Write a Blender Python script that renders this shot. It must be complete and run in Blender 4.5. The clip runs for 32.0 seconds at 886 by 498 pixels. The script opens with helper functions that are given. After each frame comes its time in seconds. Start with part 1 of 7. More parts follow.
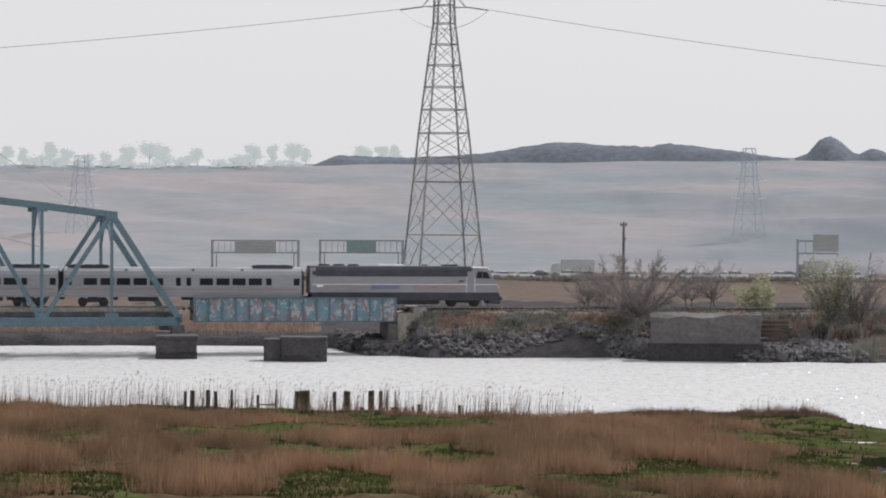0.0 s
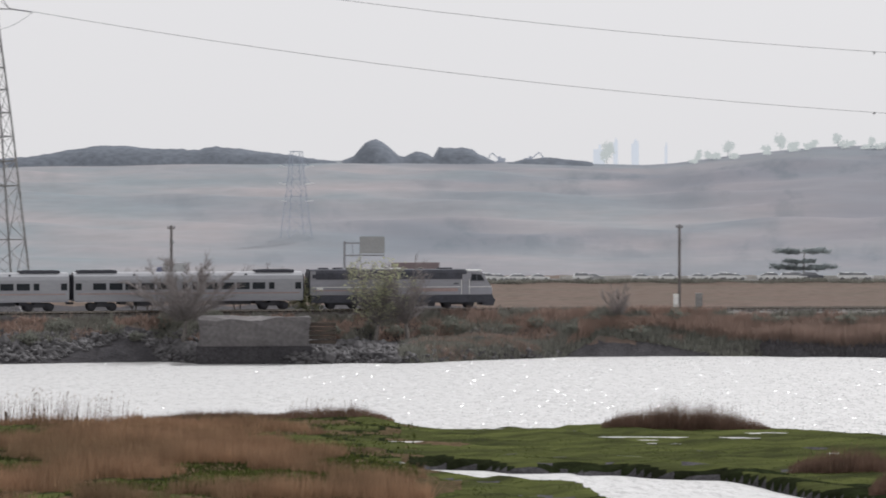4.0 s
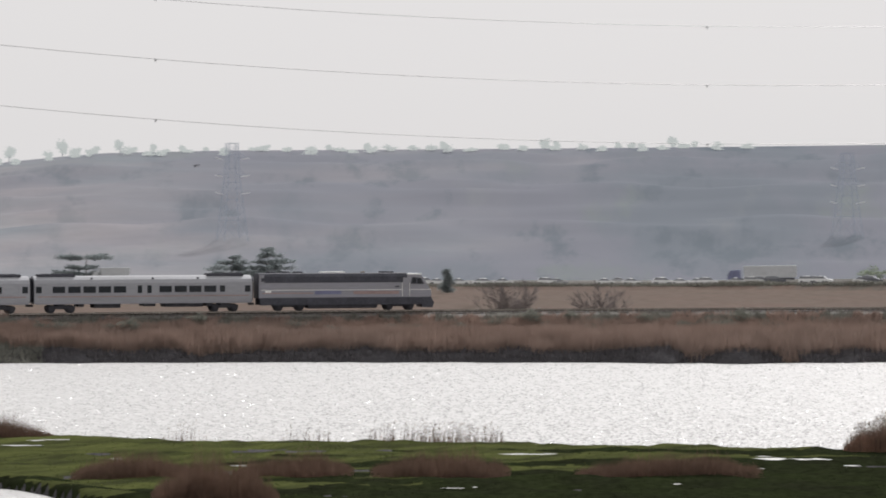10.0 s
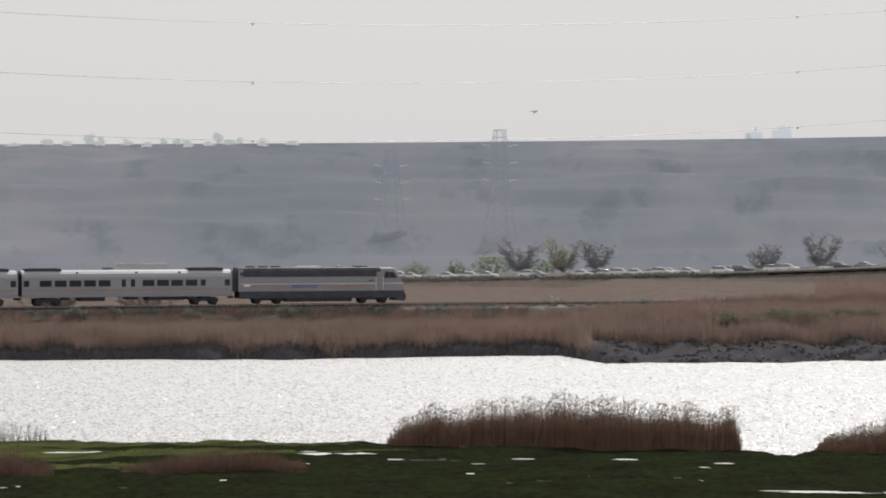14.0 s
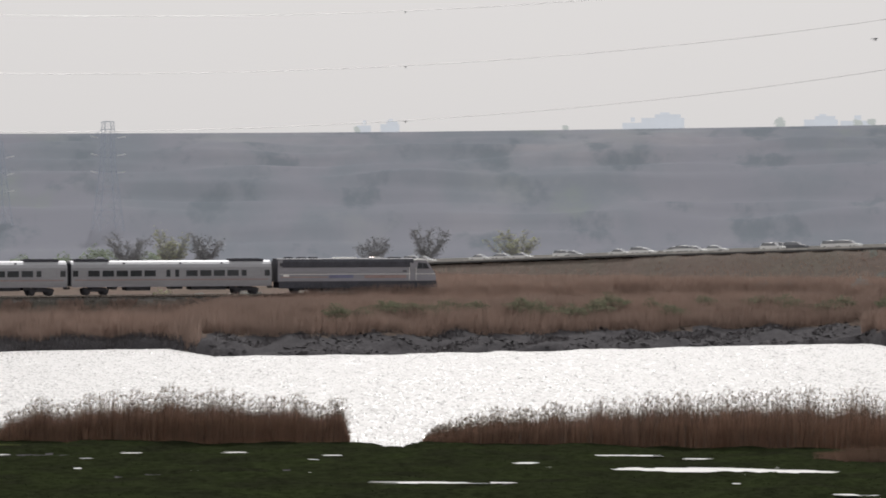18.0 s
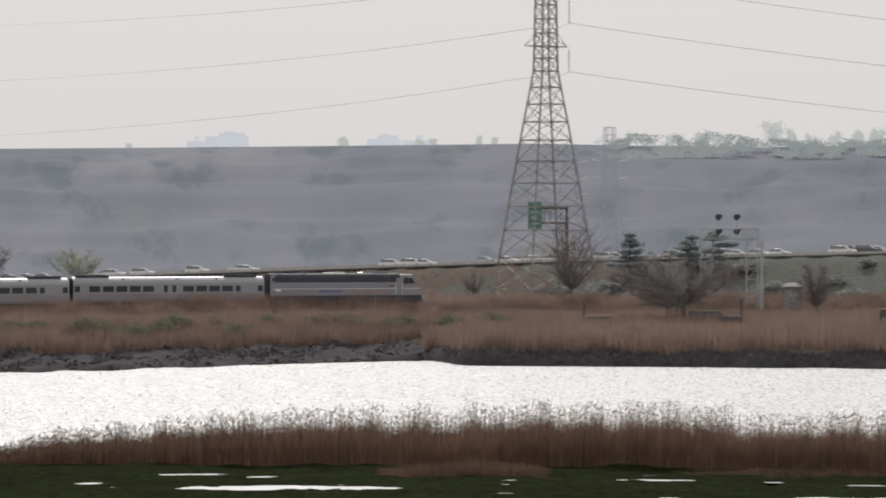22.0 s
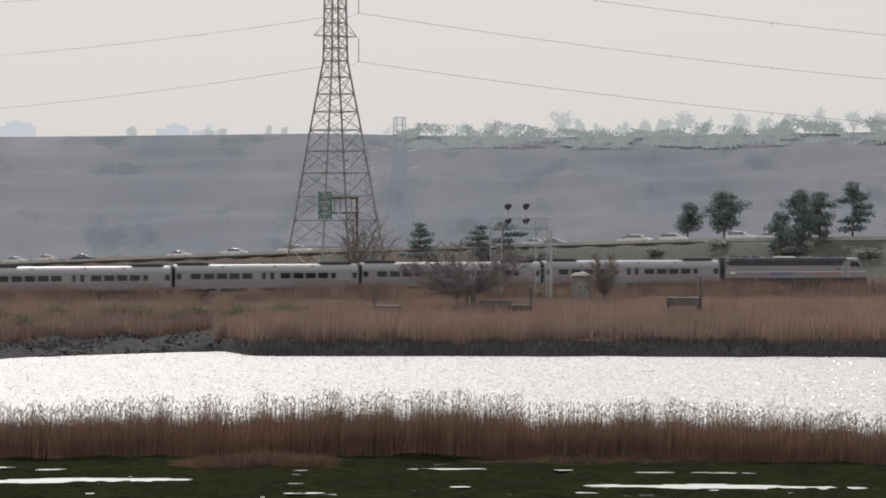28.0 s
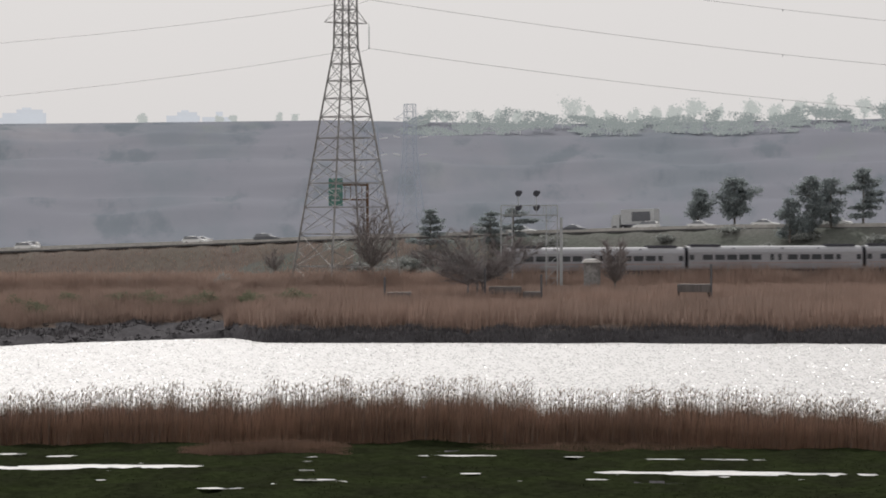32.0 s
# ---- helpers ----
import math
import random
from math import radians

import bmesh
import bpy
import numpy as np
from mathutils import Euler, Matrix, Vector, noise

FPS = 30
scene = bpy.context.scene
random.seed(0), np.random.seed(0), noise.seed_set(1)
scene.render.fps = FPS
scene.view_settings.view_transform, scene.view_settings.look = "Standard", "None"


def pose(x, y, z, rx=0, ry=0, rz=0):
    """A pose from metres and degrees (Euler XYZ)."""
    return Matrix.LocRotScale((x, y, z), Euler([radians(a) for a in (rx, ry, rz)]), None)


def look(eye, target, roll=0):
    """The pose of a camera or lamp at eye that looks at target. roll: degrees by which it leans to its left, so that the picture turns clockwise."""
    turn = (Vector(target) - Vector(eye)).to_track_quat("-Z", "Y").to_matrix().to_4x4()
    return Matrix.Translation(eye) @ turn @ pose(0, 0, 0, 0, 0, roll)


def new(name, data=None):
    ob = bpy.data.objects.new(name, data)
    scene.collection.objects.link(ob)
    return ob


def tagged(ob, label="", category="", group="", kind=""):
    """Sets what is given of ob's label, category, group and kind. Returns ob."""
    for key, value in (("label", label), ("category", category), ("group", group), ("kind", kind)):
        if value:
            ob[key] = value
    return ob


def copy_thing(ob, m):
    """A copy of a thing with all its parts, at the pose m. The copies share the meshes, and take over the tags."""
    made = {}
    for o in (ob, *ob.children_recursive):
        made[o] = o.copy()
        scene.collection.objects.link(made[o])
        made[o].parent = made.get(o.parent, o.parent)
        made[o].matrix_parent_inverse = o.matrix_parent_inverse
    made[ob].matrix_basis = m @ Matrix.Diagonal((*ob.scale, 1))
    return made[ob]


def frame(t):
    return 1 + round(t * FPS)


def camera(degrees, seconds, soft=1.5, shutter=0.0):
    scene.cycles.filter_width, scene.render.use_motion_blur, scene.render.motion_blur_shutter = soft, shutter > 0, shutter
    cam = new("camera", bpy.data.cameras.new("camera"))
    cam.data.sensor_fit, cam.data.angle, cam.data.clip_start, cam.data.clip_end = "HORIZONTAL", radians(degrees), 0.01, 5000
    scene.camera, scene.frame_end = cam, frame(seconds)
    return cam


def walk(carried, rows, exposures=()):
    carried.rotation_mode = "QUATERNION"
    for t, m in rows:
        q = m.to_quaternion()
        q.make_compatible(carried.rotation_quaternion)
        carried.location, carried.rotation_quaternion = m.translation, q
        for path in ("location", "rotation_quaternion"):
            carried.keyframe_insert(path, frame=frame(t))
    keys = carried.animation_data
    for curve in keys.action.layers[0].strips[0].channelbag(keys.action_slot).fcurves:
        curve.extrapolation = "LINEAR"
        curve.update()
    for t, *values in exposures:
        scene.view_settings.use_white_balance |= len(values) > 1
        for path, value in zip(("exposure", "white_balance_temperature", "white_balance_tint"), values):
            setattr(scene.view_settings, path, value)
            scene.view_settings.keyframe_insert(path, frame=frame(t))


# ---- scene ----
# A camera on a tripod: it only turns. Rows: seconds, turn, tilt, lean in degrees.
cam = camera(18.55, 32.0, soft=1.8, shutter=0.5)
EYE = (0.0, 0.0, 14.0)
ROWS = [
    (0.0, -0.000, -0.554, -0.32),
    (0.5, -0.708, -0.497, -0.29),
    (1.0, -2.082, -0.536, -0.17),
    (1.5, -3.450, -0.628, -0.09),
    (2.0, -3.925, -0.667, -0.04),
    (2.5, -4.781, -0.675, -0.03),
    (3.0, -6.560, -0.532, 0.02),
    (3.5, -8.251, -0.455, 0.04),
    (5.5, -13.398, -0.577, -0.04),
    (6.0, -15.413, -0.524, -0.05),
    (6.5, -17.013, -0.516, -0.03),
    (7.0, -18.096, -0.539, -0.04),
    (7.5, -19.324, -0.684, -0.01),
    (8.0, -20.087, -0.797, 0.01),
    (8.5, -20.502, -0.780, 0.03),
    (9.0, -21.654, -0.625, 0.07),
    (9.5, -23.179, -0.380, 0.06),
    (10.0, -24.604, -0.347, 0.06),
    (10.5, -25.573, -0.416, 0.07),
    (11.0, -26.238, -0.481, 0.04),
    (11.5, -27.580, -0.667, 0.01),
    (12.0, -28.906, -0.707, 0.01),
    (12.5, -31.028, -0.404, 0.02),
    (13.0, -32.325, -0.195, 0.06),
    (13.5, -33.026, -0.230, 0.04),
    (14.0, -34.181, -0.434, 0.05),
    (14.5, -35.129, -0.555, 0.01),
    (16.5, -39.430, -0.418, -0.01),
    (17.0, -40.492, -0.457, -0.04),
    (17.5, -41.353, -0.534, -0.05),
    (18.0, -42.422, -0.586, -0.06),
    (18.5, -43.339, -0.589, -0.06),
    (19.0, -44.451, -0.315, -0.08),
    (19.5, -46.205, -0.207, -0.07),
    (20.0, -47.090, -0.155, -0.06),
    (20.5, -48.072, -0.165, -0.04),
    (21.0, -49.338, -0.183, -0.08),
    (21.5, -50.511, -0.164, -0.04),
    (22.0, -51.607, -0.186, -0.07),
    (22.5, -53.141, -0.235, -0.08),
    (23.0, -54.087, -0.315, -0.02),
    (23.5, -54.826, -0.332, 0.01),
    (24.0, -56.048, -0.332, 0.01),
    (24.5, -57.043, -0.340, 0.01),
    (26.5, -56.367, -0.078, 0.06),
    (27.0, -56.273, -0.182, 0.08),
    (27.5, -56.252, -0.346, 0.08),
    (28.0, -56.035, -0.400, 0.09),
    (28.5, -55.924, -0.454, 0.12),
    (29.0, -55.778, -0.525, 0.11),
    (29.5, -55.759, -0.564, 0.08),
    (30.0, -55.778, -0.618, 0.05),
    (30.5, -55.777, -0.619, 0.08),
    (31.0, -55.797, -0.656, 0.09),
    (31.5, -55.807, -0.689, 0.08),
    (32.0, -55.815, -0.679, 0.09),
]
walk(cam, [(t, pose(*EYE, 90 + tilt, lean, turn)) for t, turn, tilt, lean in ROWS],
     exposures=((0.0, 0.08, 6200, 10), (6.0, 0.08, 6250, 10), (9.0, 0.08, 6350, 10), (11.0, -0.05, 6380, 10), (13.0, -0.09, 6400, 10), (19.0, -0.08, 6450, 10), (32.0, -0.06, 6480, 10)))

# ---- light ----
SUN_BEARING, SUN_HEIGHT = 45.0, 46.0
sun_way = Vector((math.sin(radians(SUN_BEARING)) * math.cos(radians(SUN_HEIGHT)),
                  math.cos(radians(SUN_BEARING)) * math.cos(radians(SUN_HEIGHT)), math.sin(radians(SUN_HEIGHT))))
world = bpy.data.worlds.new("hazy_sky")
scene.world = world
world.use_nodes = True
wn, wl = world.node_tree.nodes, world.node_tree.links
sky = wn.new("ShaderNodeTexSky")
sky.sky_type = "NISHITA"
sky.sun_disc = False
sky.sun_elevation = radians(SUN_HEIGHT)
sky.sun_rotation = radians(SUN_BEARING)
sky.air_density, sky.dust_density, sky.ozone_density = 1.0, 6.0, 1.0
pale = wn.new("ShaderNodeHueSaturation")
pale.inputs["Saturation"].default_value = 0.25
wl.new(sky.outputs[0], pale.inputs["Color"])
wl.new(pale.outputs[0], wn["Background"].inputs["Color"])
wn["Background"].inputs["Strength"].default_value = 0.008
haze, both = wn.new("ShaderNodeBackground"), wn.new("ShaderNodeAddShader")
haze.inputs["Color"].default_value, haze.inputs["Strength"].default_value = (1.015, 0.98, 0.962, 1), 0.70
wl.new(wn["Background"].outputs[0], both.inputs[0])
wl.new(haze.outputs[0], both.inputs[1])
wl.new(both.outputs[0], wn["World Output"].inputs["Surface"])
sun = new("sun", bpy.data.lights.new("sun", "SUN"))
sun.data.energy, sun.data.angle, sun.data.color = 3.4, radians(1.5), (1.0, 0.965, 0.935)
sun.matrix_world = look(sun_way * 500, (0, 0, 0))
scene.view_settings.exposure = 0.0


# ---- helpers ----
def spot(bearing, dist, z=0.0):
    """A place from its bearing (degrees to the right of +y) and its distance."""
    return Vector((dist * math.sin(radians(bearing)), dist * math.cos(radians(bearing)), z))


def table(*rows):
    """A function through rows of (bearing, value), straight between them."""
    xs, ys = [r[0] for r in rows], [r[1] for r in rows]
    return lambda a: np.interp(a, xs, ys)


def material(name, colour, rough=0.8, metal=0.0, vary=0.25, scale=1.0, fine=8.0, bump=0.0, stretch=(1, 1, 1), tint=None, glow=0.0, random_each=0.0, island=0.0, spec=0.3, air=(0.55, 0.63, 0.77), thin=0.0):
    """Two scales of noise on a base colour; tint is the second colour that the broad noise brings in."""
    m = bpy.data.materials.new(name)
    m.use_nodes = True
    n, l = m.node_tree.nodes, m.node_tree.links
    b = n["Principled BSDF"]
    b.inputs["Roughness"].default_value, b.inputs["Metallic"].default_value = rough, metal
    b.inputs["Specular IOR Level"].default_value = spec
    co, mp = n.new("ShaderNodeTexCoord"), n.new("ShaderNodeMapping")
    mp.inputs["Scale"].default_value = stretch
    l.new(co.outputs["Object"], mp.inputs["Vector"])
    big, small = n.new("ShaderNodeTexNoise"), n.new("ShaderNodeTexNoise")
    big.inputs["Scale"].default_value, small.inputs["Scale"].default_value = scale, scale * fine
    big.inputs["Detail"].default_value, small.inputs["Detail"].default_value = 4.0, 3.0
    for t in (big, small):
        l.new(mp.outputs[0], t.inputs["Vector"])
    mix = n.new("ShaderNodeMix")
    mix.data_type = "RGBA"
    c2 = tint or tuple(c * (1 - vary) for c in colour)
    mix.inputs["A"].default_value, mix.inputs["B"].default_value = (*colour, 1), (*c2, 1)
    ramp = n.new("ShaderNodeValToRGB")
    ramp.color_ramp.elements[0].position, ramp.color_ramp.elements[1].position = 0.35, 0.65
    l.new(big.outputs["Fac"], ramp.inputs[0])
    l.new(ramp.outputs[0], mix.inputs["Factor"])
    hsv = n.new("ShaderNodeHueSaturation")
    l.new(mix.outputs["Result"], hsv.inputs["Color"])
    val = n.new("ShaderNodeMapRange")
    val.inputs["To Min"].default_value, val.inputs["To Max"].default_value = 1 - vary, 1 + vary
    val.inputs["From Min"].default_value, val.inputs["From Max"].default_value = 0.3, 0.7
    l.new(small.outputs["Fac"], val.inputs["Value"])
    last = val.outputs[0]
    if random_each or island:
        src = n.new("ShaderNodeObjectInfo").outputs["Random"] if random_each else n.new("ShaderNodeNewGeometry").outputs["Random Per Island"]
        rng = n.new("ShaderNodeMapRange")
        k = random_each or island
        rng.inputs["To Min"].default_value, rng.inputs["To Max"].default_value = 1 - k, 1 + k
        l.new(src, rng.inputs["Value"])
        mul = n.new("ShaderNodeMath")
        mul.operation = "MULTIPLY"
        l.new(last, mul.inputs[0])
        l.new(rng.outputs[0], mul.inputs[1])
        last = mul.outputs[0]
    l.new(last, hsv.inputs["Value"])
    l.new(hsv.outputs[0], b.inputs["Base Color"])
    if bump:
        bp = n.new("ShaderNodeBump")
        bp.inputs["Strength"].default_value = min(bump, 1.0)
        bp.inputs["Distance"].default_value = 0.1 * bump / scale
        l.new(small.outputs["Fac"], bp.inputs["Height"])
        l.new(bp.outputs[0], b.inputs["Normal"])
    # airlight: emission that stands in for the haze before distant things
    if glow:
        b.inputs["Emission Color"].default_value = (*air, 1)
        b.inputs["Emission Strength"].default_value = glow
    if thin:
        # leaves and blades pass part of the light that falls on their far side
        tr, mx = n.new("ShaderNodeBsdfTranslucent"), n.new("ShaderNodeMixShader")
        mx.inputs[0].default_value = thin
        l.new(hsv.outputs[0], tr.inputs["Color"])
        l.new(b.outputs[0], mx.inputs[1])
        l.new(tr.outputs[0], mx.inputs[2])
        l.new(mx.outputs[0], n["Material Output"].inputs["Surface"])
    return m


def link(name, me, parent=None, mats=()):
    ob = new(name, me)
    if parent is not None:
        ob.parent = parent
    for m in mats:
        me.materials.append(m)
    return ob


def part(name, bm, mat, parent, label=""):
    me = bpy.data.meshes.new(name)
    bm.to_mesh(me)
    bm.free()
    return tagged(link(name, me, parent, (mat,)), label)


def thing(name, m, label, category, group="", kind=""):
    ob = new(name)
    ob.empty_display_size = 0.5
    ob.matrix_world = m
    return tagged(ob, label, category, group, kind)


def solo(name, bm, mat, label, category, group="", kind="", m=None):
    me = bpy.data.meshes.new(name)
    bm.to_mesh(me)
    bm.free()
    ob = link(name, me, None, (mat,))
    if m is not None:
        ob.matrix_world = m
    return tagged(ob, label, category, group, kind)


def box(bm, cx, cy, cz, sx, sy, sz, bevel=0.0, rz=0.0):
    r = bmesh.ops.create_cube(bm, size=1.0, matrix=pose(cx, cy, cz, 0, 0, rz) @ Matrix.Diagonal((sx, sy, sz, 1)))
    if bevel:
        edges = list({e for v in r["verts"] for e in v.link_edges})
        bmesh.ops.bevel(bm, geom=edges, offset=bevel, segments=2, affect="EDGES")
    return bm


def bar(bm, a, b, w, d=None):
    """A square bar from a to b."""
    a, b = Vector(a), Vector(b)
    v = b - a
    m = Matrix.Translation((a + b) / 2) @ v.to_track_quat("Z", "Y").to_matrix().to_4x4() @ Matrix.Diagonal((w, d or w, v.length, 1))
    bmesh.ops.create_cube(bm, size=1.0, matrix=m)
    return bm


def rod(bm, a, b, r1, r2=None, n=6):
    a, b = Vector(a), Vector(b)
    v = b - a
    m = Matrix.Translation((a + b) / 2) @ v.to_track_quat("Z", "Y").to_matrix().to_4x4()
    bmesh.ops.create_cone(bm, segments=n, radius1=r1, radius2=r1 if r2 is None else r2, depth=v.length, cap_ends=True, matrix=m)
    return bm


def sweep(bm, profile, xs, scale=None):
    """A profile of (y, z) points drawn along x; scale(x) gives the factors for y and z and the shift in z."""
    rings = []
    for x in xs:
        ky, kz, dz = scale(x) if scale else (1, 1, 0)
        rings.append([bm.verts.new((x, y * ky, z * kz + dz)) for y, z in profile])
    n = len(profile)
    for a, b in zip(rings, rings[1:]):
        for i in range(n):
            bm.faces.new((a[i], b[i], b[(i + 1) % n], a[(i + 1) % n]))
    bm.faces.new(rings[0])
    bm.faces.new(rings[-1][::-1])
    return bm


def extrude_xz(bm, outline, y0, y1):
    """A plate with the outline in x and z, from y0 to y1."""
    a = [bm.verts.new((x, y0, z)) for x, z in outline]
    b = [bm.verts.new((x, y1, z)) for x, z in outline]
    n = len(outline)
    bm.faces.new(a)
    bm.faces.new(b[::-1])
    for i in range(n):
        bm.faces.new((a[i], b[i], b[(i + 1) % n], a[(i + 1) % n]))
    bmesh.ops.recalc_face_normals(bm, faces=bm.faces[:])
    return bm


def mesh_np(name, verts, faces, smooth=False):
    """A mesh from arrays: verts (n, 3), faces (m, 3 or 4)."""
    me = bpy.data.meshes.new(name)
    faces = np.asarray(faces, dtype=np.int32)
    k = faces.shape[1]
    me.vertices.add(len(verts))
    me.vertices.foreach_set("co", np.asarray(verts, dtype=np.float32).ravel())
    me.loops.add(faces.size)
    me.loops.foreach_set("vertex_index", faces.ravel())
    me.polygons.add(len(faces))
    me.polygons.foreach_set("loop_start", np.arange(0, faces.size, k, dtype=np.int32))
    if smooth:
        me.polygons.foreach_set("use_smooth", np.ones(len(faces), dtype=bool))
    me.update(calc_edges=True)
    return me


WAVES = {}


def wobble(x, y, size, seed=0):
    """Smooth noise on arrays, about -1 to 1."""
    if seed not in WAVES:
        r = np.random.RandomState(seed + 11)
        WAVES[seed] = [(math.cos(a), math.sin(a), p, f) for a, p, f in zip(r.rand(7) * 6.28, r.rand(7) * 6.28, 0.6 + 1.4 * r.rand(7))]
    out = np.zeros_like(x, dtype=float)
    for ca, sa, ph, f in WAVES[seed]:
        out += np.sin((x * ca + y * sa) * (f * 6.28 / size) + ph)
    return out / 3.2


# ---- materials ----
M = {}
M["mud"] = material("mud", (0.068, 0.065, 0.069), 0.95, vary=0.3, scale=0.5, bump=0.7, spec=0.03, tint=(0.052, 0.05, 0.054))
M["marsh_green"] = material("marsh_green", (0.075, 0.084, 0.03), 0.95, vary=0.2, scale=0.5, stretch=(0.22, 1.2, 1), tint=(0.034, 0.038, 0.018), bump=0.4, spec=0.0)
M["marsh_brown"] = material("marsh_brown", (0.1, 0.07, 0.045), 0.95, vary=0.3, scale=0.2, tint=(0.07, 0.056, 0.033), bump=0.6, spec=0.0)
M["field"] = material("field", (0.128, 0.097, 0.083), 0.95, vary=0.14, scale=0.06, tint=(0.117, 0.095, 0.08), bump=0.2, spec=0.02)
M["verge"] = material("verge", (0.12, 0.098, 0.086), 0.95, vary=0.14, scale=0.1, tint=(0.11, 0.098, 0.084), bump=0.3, spec=0.02)
# hill grass: paled and blued, with the haze put into the base colour
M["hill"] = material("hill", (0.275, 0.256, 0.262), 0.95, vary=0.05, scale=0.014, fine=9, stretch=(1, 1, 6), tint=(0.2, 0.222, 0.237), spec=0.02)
# soil raised and blued in its base colour to carry the haze
M["soil"] = material("soil", (0.14, 0.155, 0.18), 0.9, vary=0.2, scale=0.05, bump=0.3, spec=0.02)
M["ballast"] = material("ballast", (0.17, 0.16, 0.15), 0.9, vary=0.4, scale=2.0, bump=0.8)
M["asphalt"] = material("asphalt", (0.11, 0.11, 0.11), 0.75, vary=0.2, scale=0.3)
M["concrete"] = material("concrete", (0.33, 0.31, 0.28), 0.85, vary=0.3, scale=0.35, bump=0.3)
M["old_concrete"] = material("old_concrete", (0.145, 0.136, 0.137), 0.9, vary=0.25, scale=0.3, tint=(0.11, 0.104, 0.106), bump=0.2)
M["steel_blue"] = material("steel_blue", (0.125, 0.195, 0.235), 0.6, vary=0.2, scale=0.5, tint=(0.11, 0.16, 0.19), bump=0.1)
M["dark_steel"] = material("dark_steel", (0.15, 0.15, 0.16), 0.6, 0.3, vary=0.3, scale=1.0)
M["galv"] = material("galv", (0.33, 0.325, 0.32), 0.6, 0.5, vary=0.3, scale=0.4)
M["silver"] = material("silver", (0.325, 0.33, 0.352), 0.38, 0.3, vary=0.08, scale=0.4, fine=14, stretch=(0.3, 1, 3), tint=(0.29, 0.293, 0.31))
M["loco_side"] = material("loco_side", (0.3, 0.3, 0.335), 0.4, 0.25, vary=0.08, scale=0.4, stretch=(0.3, 1, 2), tint=(0.27, 0.27, 0.29))
M["loco_dark"] = material("loco_dark", (0.082, 0.084, 0.1), 0.55, vary=0.2, scale=0.8, spec=0.1)
M["loco_white"] = material("loco_white", (0.85, 0.85, 0.83), 0.4, vary=0.1, scale=0.8)
M["under"] = material("under", (0.078, 0.078, 0.088), 0.85, vary=0.25, scale=1.5, spec=0.1)
M["glass"] = material("glass", (0.02, 0.024, 0.03), 0.08, vary=0.2, scale=0.5, spec=0.6)
M["stripe_blue"] = material("stripe_blue", (0.19, 0.2, 0.31), 0.4, vary=0.15, scale=0.6)
M["stripe_orange"] = material("stripe_orange", (0.35, 0.255, 0.245), 0.4, vary=0.15, scale=0.6)
M["rail"] = material("rail", (0.3, 0.27, 0.24), 0.25, 0.9, vary=0.2, scale=1.0)
M["wood"] = material("wood", (0.075, 0.06, 0.05), 0.85, vary=0.35, scale=0.8, fine=12, stretch=(1, 1, 0.15), bump=0.4)
M["pole_wood"] = material("pole_wood", (0.17, 0.155, 0.15), 0.85, vary=0.25, scale=0.5, stretch=(1, 1, 0.1))
M["reed"] = material("reed", (0.36, 0.225, 0.163), 0.7, vary=0.15, scale=0.15, tint=(0.29, 0.188, 0.14), island=0.1, spec=0.03, thin=0.3)
M["reed_plume"] = material("reed_plume", (0.42, 0.36, 0.3), 0.25, vary=0.2, scale=0.2, island=0.3, spec=0.8, thin=0.35)
M["clump"] = material("clump", (0.215, 0.14, 0.105), 0.8, vary=0.2, scale=0.3, tint=(0.155, 0.105, 0.08), island=0.12, spec=0.02, thin=0.3)
M["reed_top"] = material("reed_top", (0.2, 0.135, 0.1), 0.22, vary=0.2, scale=0.2, island=0.3, spec=0.8)
M["straw"] = material("straw", (0.4, 0.252, 0.162), 0.75, vary=0.28, scale=0.06, tint=(0.225, 0.16, 0.1), island=0.14, spec=0.03, thin=0.3)
# reeds beyond the river: lifted and blued in colour for haze
M["reed_far"] = material("reed_far", (0.385, 0.282, 0.236), 0.85, vary=0.12, scale=0.05, tint=(0.34, 0.258, 0.22), island=0.04, spec=0.02, thin=0.3)
M["grass_green"] = material("grass_green", (0.115, 0.135, 0.04), 0.9, vary=0.2, scale=0.4, stretch=(0.2, 1.2, 1), tint=(0.046, 0.056, 0.02), island=0.12, spec=0.0, thin=0.2)
# turf seen against the sun: its shade painted as near-black green
M["grass_shaded"] = material("grass_shaded", (0.02, 0.027, 0.01), 0.9, vary=0.25, scale=0.12, tint=(0.014, 0.017, 0.008), island=0.15, spec=0.0)
M["bank_grass"] = material("bank_grass", (0.13, 0.122, 0.128), 0.9, vary=0.2, scale=0.2, island=0.12, spec=0.0)
M["embankment"] = material("embankment", (0.122, 0.122, 0.114), 0.95, vary=0.14, scale=0.12, fine=12, tint=(0.105, 0.113, 0.1), spec=0.0, bump=0.4)
M["marsh_bush"] = material("marsh_bush", (0.215, 0.225, 0.155), 0.9, vary=0.15, scale=0.4, island=0.08, spec=0.0, thin=0.35)
M["bush"] = material("bush", (0.265, 0.272, 0.235), 0.85, vary=0.15, scale=0.4, island=0.08, spec=0.02, thin=0.4)
M["bark"] = material("bark", (0.24, 0.22, 0.205), 0.9, vary=0.3, scale=2.0, bump=0.3)
# needles lifted well above a real green, so that the colour carries haze
M["needles"] = material("needles", (0.33, 0.37, 0.375), 0.85, vary=0.12, scale=0.5, island=0.1, spec=0.02, thin=0.3)
M["buds"] = material("buds", (0.44, 0.45, 0.3), 0.8, vary=0.15, scale=0.5, island=0.12, spec=0.02, thin=0.45)
